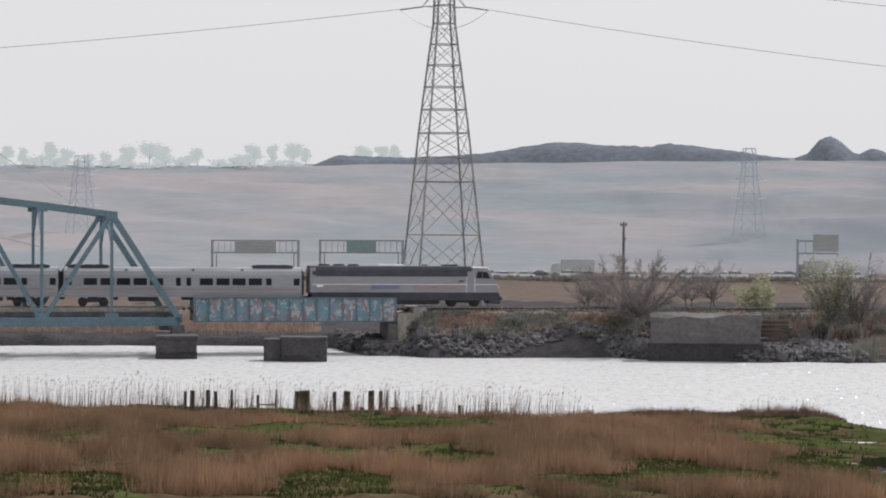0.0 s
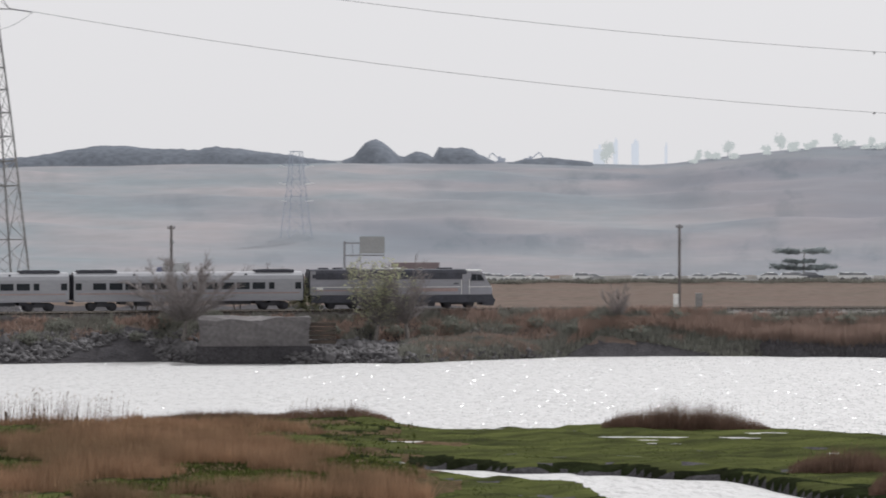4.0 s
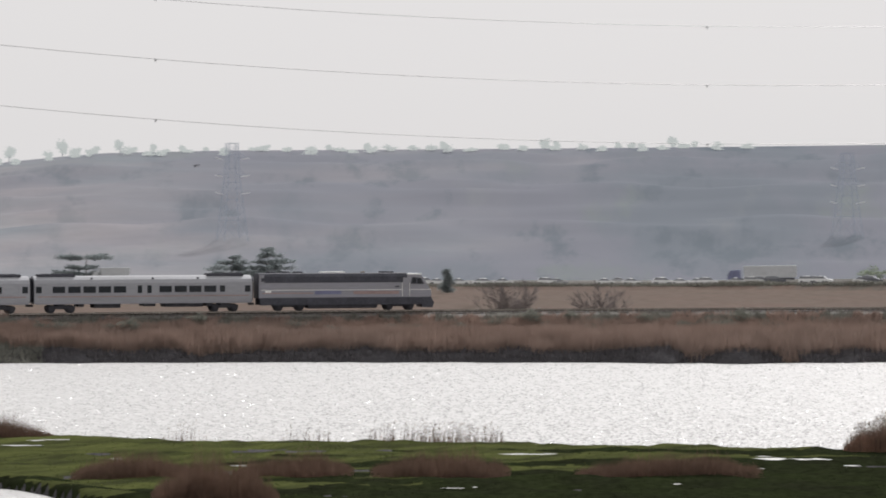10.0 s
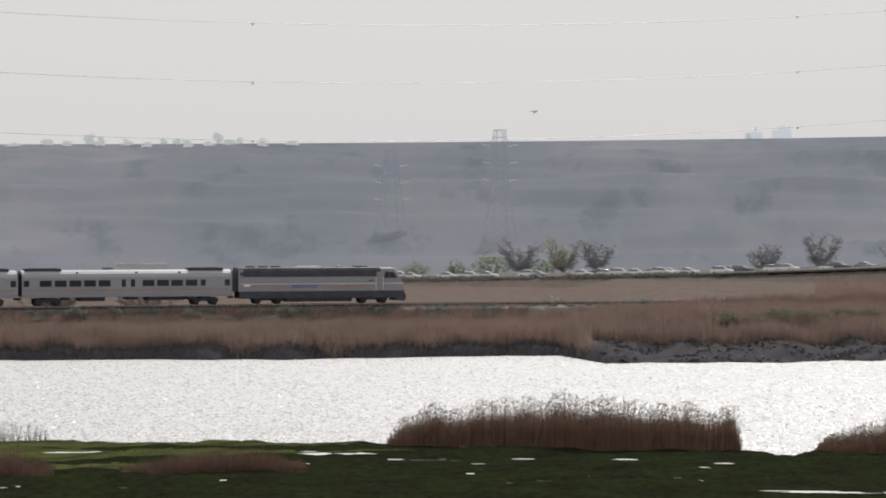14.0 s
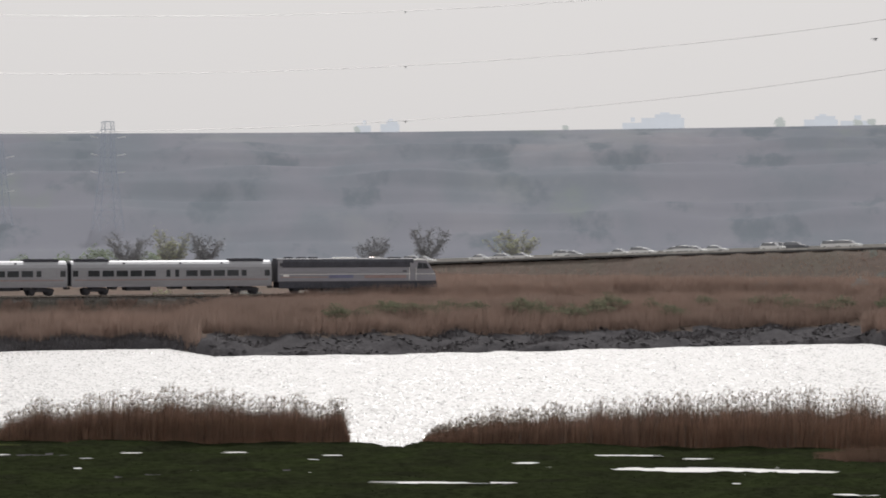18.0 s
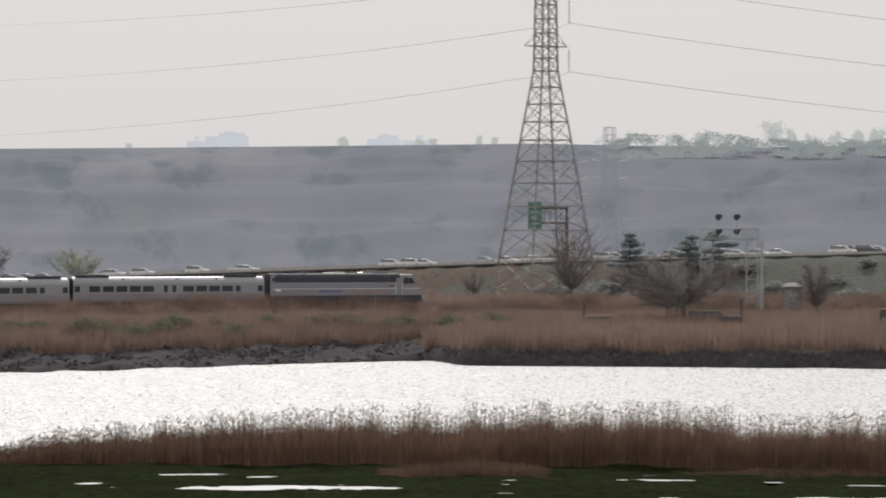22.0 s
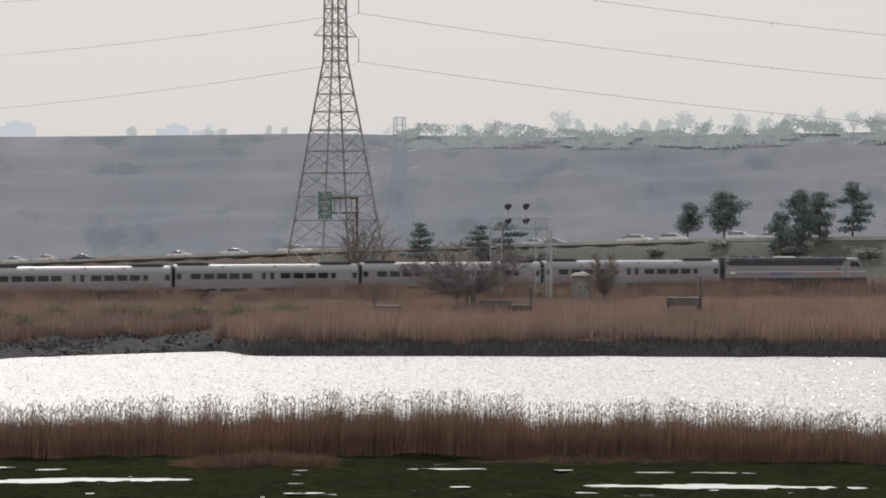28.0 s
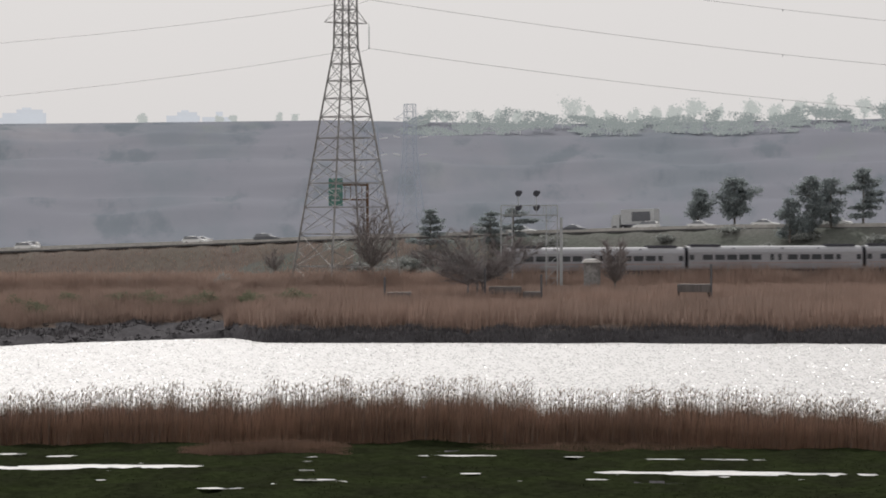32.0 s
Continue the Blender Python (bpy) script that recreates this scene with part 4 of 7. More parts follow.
def build_abutment():
    s0 = s_at(-0.96, 3.0)
    ab = thing("abutment", pose(*on_track(s0 + 1.6, 0, 0), 0, 0, heading(0)), "weathered pale concrete bridge abutment", "abutment")
    part("breast_wall", box(bmesh.new(), 0, 0, 1.9, 3.2, 7.4, 5.0, 0.06), M["concrete"], ab)
    part("back_wall", box(bmesh.new(), 0.8, 0, 4.65, 1.4, 7.2, 0.7, 0.04), M["concrete"], ab)
    part("wing_wall", box(bmesh.new(), 3.6, -3.9, 2.4, 5.0, 0.8, 4.4, 0.05), M["old_concrete"], ab)
    part("bearing_shelf", box(bmesh.new(), -2.0, 0, 1.0, 1.2, 7.0, 4.6, 0.08), M["old_concrete"], ab)
    # the older abutment by the water
    p = spot(5.55, 280.5)
    ob = thing("old_abutment", pose(p.x, p.y, 0, 0, 0, -5.5), "crumbling old concrete abutment with a wet dark foot", "abutment")
    bm = bmesh.new()
    bmesh.ops.create_cube(bm, size=1.0, matrix=pose(0, 0, 2.3) @ Matrix.Diagonal((11.2, 5, 4.6, 1)))
    bmesh.ops.subdivide_edges(bm, edges=bm.edges[:], cuts=6, use_grid_fill=True)
    rnd = random.Random(4)
    for v in bm.verts:
        k = 0.25 if v.co.z > 4 else 0.1
        v.co += Vector((rnd.uniform(-k, k), rnd.uniform(-k, k), rnd.uniform(-k, k)))
    part("wall", bm, M["old_concrete"], ob)
    part("foot", box(bmesh.new(), 0, -0.2, 0.6, 11.8, 5.2, 2.4, 0.12), M["mud"], ob, "dark wet foot of the wall")
    for k in range(5):
        part("timber", box(bmesh.new(), 7.0, -1.6 + 0.1 * k, 2.2 + 0.45 * k, 2.8, 0.4, 0.36, 0.05), M["wood"], ob, "dark timber crib beam")


def build_rocks():
    rnd = random.Random(9)
    shapes = []
    for k in range(5):
        bm = bmesh.new()
        bmesh.ops.create_icosphere(bm, subdivisions=1, radius=0.5)
        for v in bm.verts:
            v.co *= 1 + rnd.uniform(-0.3, 0.25)
        me = bpy.data.meshes.new("rock")
        bm.to_mesh(me)
        bm.free()
        me.materials.append(M["rock"])
        shapes.append(me)
    root = thing("riprap", Matrix(), "heap of grey riprap boulders on the river bank", "riprap")
    n = 0
    while n < 300:
        b = rnd.choice((rnd.uniform(-1.6, 4.3), rnd.uniform(6.9, 11.0)))
        d = float(far_shore(b)) + rnd.uniform(-0.5, 9.5)
        p = spot(b, d)
        z = ground_z(p)
        if z > 3.0 or z < -0.4:
            continue
        ob = new("boulder", rnd.choice(shapes))
        ob.parent = root
        k = rnd.uniform(0.4, 1.1) * (1.3 if rnd.random() < 0.15 else 0.85)
        ob.matrix_local = pose(p.x, p.y, z + 0.1 * k, rnd.uniform(0, 360), rnd.uniform(0, 360), rnd.uniform(0, 360)) @ Matrix.Diagonal((k * rnd.uniform(0.9, 1.8), k, k * 0.75, 1))
        n += 1


def build_rubble():
    """The small broken stones between the boulders, joined."""
    rs = np.random.RandomState(17)
    n = 9000
    b = rs.uniform(-2.2, 12.0, n)
    d = far_shore(b) + rs.uniform(-0.6, 11, n)
    z = surface(b, d)
    keep = (z < 2.9) & (z > -0.3)
    b, d, z = b[keep], d[keep], z[keep]
    n = len(b)
    c = np.stack([d * np.sin(np.radians(b)), d * np.cos(np.radians(b)), z + 0.05], -1)
    r = rs.uniform(0.12, 0.42, n)[:, None]
    axes = np.array([(1.3, 0, 0), (-1.3, 0, 0), (0, 1, 0), (0, -1, 0), (0, 0, 0.8), (0, 0, -0.8)])
    v = c[:, None] + (axes[None] + rs.normal(0, 0.22, (n, 6, 3))) * r[:, None]
    i = np.arange(n)[:, None] * 6
    f = np.concatenate([i + [t] for t in ((0, 2, 4), (2, 1, 4), (1, 3, 4), (3, 0, 4), (2, 0, 5), (1, 2, 5), (3, 1, 5), (0, 3, 5))])
    tagged(link("rubble", mesh_np("rubble", v.reshape(-1, 3), f), None, (M["rubble"],)), "broken grey stones between the boulders on the bank", "rubble", kind="stuff")


M["rubble"] = material("rubble", (0.125, 0.121, 0.125), 0.9, vary=0.2, scale=0.7, island=0.2, spec=0.1)
build_truss()
build_girder()
build_pier("bridge_pier", -5.6, 4.1, 277, 9.0, 2.3, M["pier_stone"], "dark weathered bridge pier standing in the river")
build_pier("ruined_pier", -2.92, 4.5, 272, 4.5, 2.4, M["pier_stone"], "old ruined stone pier standing in the river", step=1.8)
build_pier("bridge_pier", -16.0, 4.5, 280, 8.0, 2.3, M["pier_stone"], "dark weathered bridge pier standing in the river")
build_abutment()
build_rocks()
build_rubble()


# ---- piles by the near bank ----
def build_piles():
    rnd = random.Random(3)
    rows = ((-5.41, 0.16, 1.6), (-5.27, 0.36, 1.65), (-4.93, 0.32, 1.65), (-4.77, 0.24, 1.6), (-4.44, 0.16, 1.65), (-3.88, 0.2, 1.35), (-3.51, 0.12, 1.65), (-3.03, 0.62, 1.65),
            (-2.87, 0.6, 1.65), (-2.27, 0.28, 1.6), (-2.01, 0.5, 1.65), (-1.5, 0.5, 1.65), (-1.29, 0.32, 1.65), (-1.15, 0.12, 1.65), (-0.98, 0.12, 1.65), (-0.49, 0.22, 0.7),
            (0.37, 0.24, 0.6), (-5.63, 0.2, 0.5), (-5.0, 0.2, 0.4), (-1.7, 0.4, 0.5), (-0.75, 0.2, 0.45), (-0.62, 0.2, 0.5), (-1.0, 0.6, 0.5))
    for b, w, h in rows:
        d = 193.0 + rnd.uniform(-0.8, 0.8)
        bm = bmesh.new()
        rod(bm, (0, 0, -1.2), (rnd.uniform(-0.03, 0.03), 0, h), w / 2, w / 2 * rnd.uniform(0.85, 1.0), n=9)
        for v in bm.verts:
            v.co += Vector((rnd.uniform(-0.02, 0.02), rnd.uniform(-0.02, 0.02), rnd.uniform(-0.05, 0.05) if v.co.z > 0 else 0))
        p = spot(b, d, 0.35)
        solo("piling", bm, M["wood"], "weathered dark timber piling standing in the marsh edge" if h > 1 else "short broken timber piling stump in the marsh", "piling", "old wharf pilings", m=pose(p.x, p.y, p.z))
    a, b = spot(-3.88, 193.2, 1.0), spot(-3.51, 193.2, 0.98)
    solo("rail_timber", bar(bmesh.new(), a, b, 0.08), M["wood"], "thin timber rail between two old pilings", "timber")


build_piles()


# ---- pylons and wires ----
def lattice(name, m, levels, leg, brace, label, category, arms=(), mat=None, group="", single=False):
    """A four-legged lattice tower. levels: (height, half side). arms: (height, reach)."""
    mat = mat or M["galv"]
    tw = thing(name, m, label, category, group)
    for sx in (-1, 1):
        for sy in (-1, 1):
            bm = bmesh.new()
            last = None
            for z, h in levels:
                ring = [bm.verts.new((sx * h + u * leg / 2, sy * h + v * leg / 2, z)) for u, v in ((-1, -1), (1, -1), (1, 1), (-1, 1))]
                for k in range(4 if last else 0):
                    bm.faces.new((last[k], last[(k + 1) % 4], ring[(k + 1) % 4], ring[k]))
                last = ring
            part("leg", bm, mat, tw)
    for i, ((z0, h0), (z1, h1)) in enumerate(zip(levels, levels[1:])):
        bm = bmesh.new()

        def brace_bar(a, b, w):
            if single:
                part("brace", bar(bmesh.new(), a, b, w), mat, tw)
            else:
                bar(bm, a, b, w)

        for ax in (0, 1):
            for q in (-1, 1):
                def c(u, h, z):
                    return (u * h, q * h, z) if ax == 0 else (q * h, u * h, z)
                brace_bar(c(-1, h0, z0), c(1, h1, z1), brace)
                brace_bar(c(1, h0, z0), c(-1, h1, z1), brace)
                if z1 - z0 > 3.0:
                    zm, hm = (z0 + z1) / 2, (h0 + h1) / 2
                    for u in (-1, 1):
                        brace_bar(c(u, hm, zm), c(u * 0.5, (h0 + hm) / 2, (z0 + zm) / 2), brace * 0.7)
                        brace_bar(c(u, hm, zm), c(u * 0.5, (h1 + hm) / 2, (z1 + zm) / 2), brace * 0.7)
        if single:
            bm.free()
        else:
            part("bracing", bm, mat, tw)
        bm = bmesh.new()
        for a, b in (((-1, -1), (1, -1)), ((1, -1), (1, 1)), ((1, 1), (-1, 1)), ((-1, 1), (-1, -1))):
            bar(bm, (a[0] * h1, a[1] * h1, z1), (b[0] * h1, b[1] * h1, z1), brace * 1.8)
        part("ring", bm, mat, tw)
    for z, reach in arms:
        h = float(np.interp(z, [v[0] for v in levels], [v[1] for v in levels]))
        for q in (-1, 1):
            bm = bmesh.new()
            for y in (-h, h):
                bar(bm, (q * h, y, z), (q * reach, 0, z), brace * 1.2)
                bar(bm, (q * h, y, z + 1.8), (q * reach, 0, z), brace)
            part("crossarm", bm, mat, tw)
    return tw


A_AT, D_AT = spot(0.0, 312), spot(53.77, 385)
LEFT_AT, RIGHT_AT = Vector((-300, 330, 0)), spot(85, 620)
A_Z = [(1.2, 4.45), (6.5, 3.95), (12.6, 3.4), (18.7, 2.85), (21.5, 2.6), (24.3, 2.35), (27.0, 2.08), (29.6, 1.8), (32.1, 1.55), (34.5, 1.28), (36.9, 1.03), (39.0, 0.95), (42.0, 0.9), (45.5, 0.88),
       (49, 0.85), (52.5, 0.8), (56, 0.5)]
D_Z = [(2.0, 6.1), (7.0, 5.4), (11.6, 4.82), (15.4, 4.32), (18.8, 3.87), (22.1, 3.44), (25.2, 3.03), (28.2, 2.64), (30.8, 2.28), (33.3, 1.92), (35.7, 1.58), (38.0, 1.26), (39.8, 1.22), (41.5, 1.19),
       (43.4, 1.16), (45.4, 1.13), (47.4, 1.1), (49.4, 1.05), (52, 1.0), (55, 0.9), (58, 0.5)]
ground_z_a = ground_z(A_AT)
lattice("pylon", pose(A_AT.x, A_AT.y, 0, 0, 0, 15.3), A_Z, 0.19, 0.06, "tall grey steel lattice power pylon beside the railway", "pylon", ((38.8, 2.6), (45.5, 2.6), (52.0, 2.6)), group="river power line", single=True)
lattice("pylon", pose(D_AT.x, D_AT.y, 0, 0, 0, 30.0 - 53.77), D_Z, 0.2, 0.068, "tall grey steel lattice power pylon behind the reeds", "pylon", ((41.5, 3.5), (48.4, 3.5), (55.0, 3.5)), group="river power line", single=True)


def wire_between(a, b, sag, r=0.032, marks=()):
    bm = bmesh.new()
    n = 48
    pts = []
    for i in range(n + 1):
        t = i / n
        p = a.lerp(b, t)
        p.z -= 4 * sag * t * (1 - t)
        pts.append(p)
    prev = None
    side = (b - a).cross(Vector((0, 0, 1))).normalized()
    for p in pts:
        ring = [bm.verts.new(p + side * (r * math.cos(k * 2.094)) + Vector((0, 0, r * math.sin(k * 2.094)))) for k in range(3)]
        if prev:
            for k in range(3):
                bm.faces.new((prev[k], ring[k], ring[(k + 1) % 3], prev[(k + 1) % 3]))
        prev = ring
    ob = solo("power_line", bm, M["wire"], "thin sagging overhead power line conductor", "power line", "river power line wires")
    for t in marks:
        p = a.lerp(b, t)
        p.z -= 4 * sag * t * (1 - t)
        bm = box(bmesh.new(), p.x, p.y, p.z - 0.1, 0.3, 0.12, 0.12, 0.03)
        bar(bm, p + Vector((0, 0, -0.35)), p, 0.05)
        part("damper", bm, M["wire"], ob)


def build_insulators():
    right = Vector((math.cos(radians(-53.77)), math.sin(radians(-53.77)), 0))
    for i, z in enumerate((37.9, 44.8, 51.7)):
        p = D_AT + right * 3.3 + Vector((0, 0, z))
        bm = bmesh.new()
        for k in range(9):
            rod(bm, p + Vector((0, 0, 0.36 * k)), p + Vector((0, 0, 0.36 * k + 0.2)), 0.14, 0.05, n=8)
        rod(bm, p, p + Vector((0, 0, 3.5)), 0.04, n=5)
        solo("insulator", bm, M["sign_back"], "hanging insulator string on the pylon arm", "insulator", "pylon insulators")
        wire_between(D_AT - right * 1.9 + Vector((0, 0, z - 0.7)), p, 0.5)
    left = Vector((1, 0, 0))
    for z in (38.8, 45.5, 52.0):
        for q in (-1, 1):
            p = A_AT + left * q * 2.5 + Vector((0, 0, z))
            e = p + left * q * 2.6 + Vector((0, 0, -0.35))
            bm = bmesh.new()
            for k in range(8):
                a = p.lerp(e, k / 8)
                rod(bm, a, p.lerp(e, k / 8 + 0.08), 0.13, 0.06, n=8)
            rod(bm, p, e, 0.04, n=5)
            solo("insulator", bm, M["dark_steel"], "strain insulator string on the pylon arm", "insulator", "pylon insulators")
        wire_between(A_AT - left * 5.1 + Vector((0, 0, z - 0.35)), A_AT + left * 5.1 + Vector((0, 0, z - 0.35)), 2.2)


build_insulators()
for k in range(3):
    za, zd = 38.5 + 6.6 * k, 37.2 + 6.9 * k
    right = Vector((math.cos(radians(-53.77)), math.sin(radians(-53.77)), 0))
    wire_between(A_AT + Vector((5.1, 0, za)), D_AT - right * 1.9 + Vector((0, 0, zd)), 13.7, marks=(0.3, 0.5, 0.72))
    wire_between(D_AT + right * 3.3 + Vector((0, 0, zd + 0.7)), RIGHT_AT + Vector((0, 0, 38 + 6.9 * k)), 9.4, marks=(0.2,))
    wire_between(LEFT_AT + Vector((0, 0, 39 + 6.6 * k)), A_AT + Vector((-5.1, 0, za)), 8.6)

# far pylon steel glows faintly bluish in place of haze
M["haze_steel"] = material("haze_steel", (0.14, 0.14, 0.15), 0.6, 0.3, vary=0.2, scale=0.2, glow=0.24)
M["porcelain"] = material("porcelain", (0.85, 0.85, 0.85), 0.2, vary=0.05, scale=1.0)
for b, top, d in ((6.43, 36, 790), (20.16, 39.8, 785), (33.08, 37, 800), (35.38, 42.3, 780), (55.12, 46.4, 780), (54.3, 42.5, 830), (-7.6, 33, 800)):
    p = spot(b, d)
    g = ground_z(p)
    lv = [(0, 3.6), (6, 3.0), (12, 2.4), (17, 1.9), (21, 1.6), (25, 1.45), (29, 1.4), (33, 1.35), (37, 1.3), (41, 1.25)]
    lv = [(min(z, top - g), h) for z, h in lv if z < top - g + 4]
    tw = lattice("hill_pylon", pose(p.x, p.y, g, 0, 0, 20 - b), lv, 0.13, 0.055, "distant steel lattice pylon at the foot of the hill", "pylon", ((lv[-1][0] - 9, 4.2), (lv[-1][0] - 4, 4.2)), mat=M["haze_steel"], group="far power line")
    for q in (-1, 1):
        for zz in (lv[-1][0] - 9, lv[-1][0] - 4, lv[-1][0] - 14):
            part("insulator", bar(bmesh.new(), (q * 3.0, 0.5, zz - 0.6), (q * 5.2, -0.5, zz - 0.2), 0.22), M["porcelain"], tw, "white insulator string")


# ---- poles, gantries, signals ----
def utility_pole(b, d, top):
    p = spot(b, d)
    g = ground_z(p)
    po = thing("utility_pole", pose(p.x, p.y, g, 0, 0, -b), "weathered brown wooden utility pole beside the railway", "utility pole", "utility poles")
    h = top - g
    part("shaft", rod(bmesh.new(), (0, 0, -0.3), (0, 0, h), 0.2, 0.14, n=10), M["pole_wood"], po)
    part("crossarm", box(bmesh.new(), 0, 0, h - 0.35, 0.8, 0.12, 0.14), M["pole_wood"], po)
    for x in (-0.33, 0.33, 0.08):
        part("insulator", rod(bmesh.new(), (x, 0, h - 0.29), (x, 0, h - 0.08), 0.07, 0.05, n=8), M["dark_steel"], po)
    part("fitting", box(bmesh.new(), 0.2, 0, h - 1.9, 0.22, 0.2, 0.4, 0.03), M["sign_back"], po)


utility_pole(3.81, 306, 14.2)
utility_pole(14.51, 320, 14.3)


def sign_gantry(b0, b1, d, top, sign, green):
    p, q = spot(b0, d), spot(b1, d)
    g = float(road_z(b0)) - 0.5
    ga = thing("sign_gantry", pose(p.x, p.y, g, 0, 0, math.degrees(math.atan2(q.y - p.y, q.x - p.x))), "grey steel highway sign gantry spanning the road", "sign gantry", "highway gantries")
    w, h = (q - p).length, top - g
    for x in (0, w):
        part("post", box(bmesh.new(), x, 0, h / 2, 0.5, 0.5, h, 0.05), M["haze_galv"], ga)
        part("post", box(bmesh.new(), x + (0.9 if x == 0 else -0.9), 0, h / 2 - 1.2, 0.25, 0.3, h - 2.4), M["haze_galv"], ga)
    for z in (h - 0.15, h - 2.7):
        part("chord", box(bmesh.new(), w / 2, 0, z, w, 0.4, 0.3), M["haze_galv"], ga)
    n = 14
    for k in range(n + 1):
        part("upright", box(bmesh.new(), w * k / n, 0, h - 1.4, 0.12, 0.3, 2.4), M["haze_galv"], ga)
    x0, x1 = sign[0] * w, sign[1] * w
    pa = part("sign_panel", box(bmesh.new(), (x0 + x1) / 2, -0.35, h - 1.4, x1 - x0, 0.12, 2.7, 0.02), M["haze_sign"] if green else M["sign_back"], ga)
    for z in (-0.6, 0.0, 0.6):
        part("sign_rib", box(bmesh.new(), (x0 + x1) / 2, -0.43, h - 1.4 + z, (x1 - x0) * 0.92, 0.05, 0.08), M["haze_galv"], pa)


sign_gantry(-4.86, -3.05, 572, 10.2, (0.26, 0.74), False)
sign_gantry(-2.59, -0.85, 572, 10.3, (0.32, 0.68), True)


def cantilever_sign(b, d, top, reach, panel, mat, post, label):
    p = spot(b, d)
    g = float(road_z(b)) - 0.5
    sg = thing("cantilever_sign", pose(p.x, p.y, g, 0, 0, -b), label, "road sign", "highway gantries")
    h = top - g
    part("post", rod(bmesh.new(), (0, 0, 0), (0, 0, h), 0.3, 0.24, n=10), post, sg)
    for z in (h - 0.4, h - 3.0):
        part("arm", bar(bmesh.new(), (0, 0, z), (reach, 0, z), 0.3), post, sg)
    for k in range(1, 5):
        part("strut", bar(bmesh.new(), (reach * k / 5, 0, h - 3.0), (reach * k / 5, 0, h - 0.4), 0.12), post, sg)
    x0, x1, z0, z1 = panel
    pa = part("sign_panel", box(bmesh.new(), (x0 + x1) / 2, -0.35, (z0 + z1) / 2 - g, x1 - x0, 0.12, z1 - z0, 0.02), mat, sg)
    if mat is M["sign_green"]:
        for k, (z, w) in enumerate(((0.8, 0.55), (0.62, 0.7), (0.38, 0.45), (0.2, 0.6))):
            part("text_bar", box(bmesh.new(), (x0 + x1) / 2, -0.43, z0 + (z1 - z0) * z - g, (x1 - x0) * w, 0.03, 0.3), M["sign_back"], pa)
    return sg


cantilever_sign(7.45, 574, 11.0, 8.5, (3.2, 8.5, 8.4, 12.0), M["sign_back"], M["haze_galv"], "grey cantilever highway sign seen from behind")
M["rust"] = material("rust", (0.13, 0.075, 0.045), 0.85, vary=0.3, scale=0.6)
cantilever_sign(54.22, 484, 20.1, -5.0, (-6.9, -4.4, 16.0, 20.9), M["sign_green"], M["rust"], "green highway sign on a rusty brown post")


def signal_bridge():
    p, q = spot(57.04, 362), spot(58.23, 362)
    g = ground_z(p)
    sb = thing("signal_bridge", pose(p.x, p.y, g, 0, 0, math.degrees(math.atan2(q.y - p.y, q.x - p.x))), "silver painted railway signal bridge with black signal heads", "railway signal")
    w, h = (q - p).length, 15.9 - g
    for x0, x1 in ((0.0, 1.5), (w - 1.5, w)):
        for x in (x0, x1):
            part("leg", box(bmesh.new(), x, 0, (h - 0.5) / 2, 0.16, 0.16, h - 0.5), M["sign_back"], sb)
        bm = bmesh.new()
        for k, z in enumerate(np.arange(0.4, h - 2, 1.5)):
            bar(bm, (x0, 0, z), (x1, 0, z + 1.4), 0.07)
            bar(bm, (x0, 0, z), (x1, 0, z), 0.07)
        part("leg_lacing", bm, M["sign_back"], sb)
    for z in (h - 1.7, h - 0.4):
        for y in (-0.5, 0.5):
            part("walkway_beam", box(bmesh.new(), w / 2, y, z, w, 0.1, 0.16), M["sign_back"], sb)
    part("walkway", box(bmesh.new(), w / 2, 0, h - 1.75, w, 1.1, 0.06), M["sign_back"], sb)
    for k in range(9):
        part("rail_post", box(bmesh.new(), w * k / 8, -0.5, h - 1.0, 0.07, 0.07, 1.4), M["sign_back"], sb)
    for x in (2.3, 4.7):
        mast = part("signal_mast", box(bmesh.new(), x, -0.1, h + 0.1, 0.12, 0.12, 2.6), M["sign_back"], sb)
        for z in (h + 1.2, h - 0.7):
            hd = part("signal_head", rod(bmesh.new(), (x, -0.4, z), (x, -0.2, z), 0.42, n=16), M["loco_dark"], mast, "round black signal head")
            part("hood", rod(bmesh.new(), (x + 0.3, -0.7, z + 0.15), (x + 0.3, -0.25, z + 0.15), 0.22, 0.25, n=12), M["loco_dark"], mast)
    part("ladder", box(bmesh.new(), w + 0.5, 0, (h - 2) / 2, 0.4, 0.05, h - 2), M["sign_back"], sb)


signal_bridge()


def marsh_platform(b, d, top, b0, b1, ztop):
    p = spot(b, d)
    g = ground_z(p)
    solo("pipe_post", rod(rod(bmesh.new(), (0, 0, -0.3), (0, 0, top - g), 0.13, n=10), (0, 0, top - g), (0, 0, top - g + 0.12), 0.17, 0.06, n=10), M["dark_steel"], "black steel pipe post with a pale cap in the reeds", "post", "marsh posts", m=pose(p.x, p.y, g))
    if b1 > b0:
        q0, q1 = spot(b0, d), spot(b1, d)
        w = (q1 - q0).length
        pl = thing("timber_platform", pose(q0.x, q0.y, g, 0, 0, math.degrees(math.atan2(q1.y - q0.y, q1.x - q0.x))), "low weathered timber platform in the reeds", "platform", "marsh platforms")
        part("deck", box(bmesh.new(), w / 2, 0, ztop - g - 0.45, w, 2.2, 0.95, 0.06), M["pole_wood"], pl)
        for x in (0.2, w - 0.2):
            part("support", box(bmesh.new(), x, 0, (ztop - g) / 2 - 0.2, 0.25, 2.0, ztop - g - 0.3), M["wood"], pl)


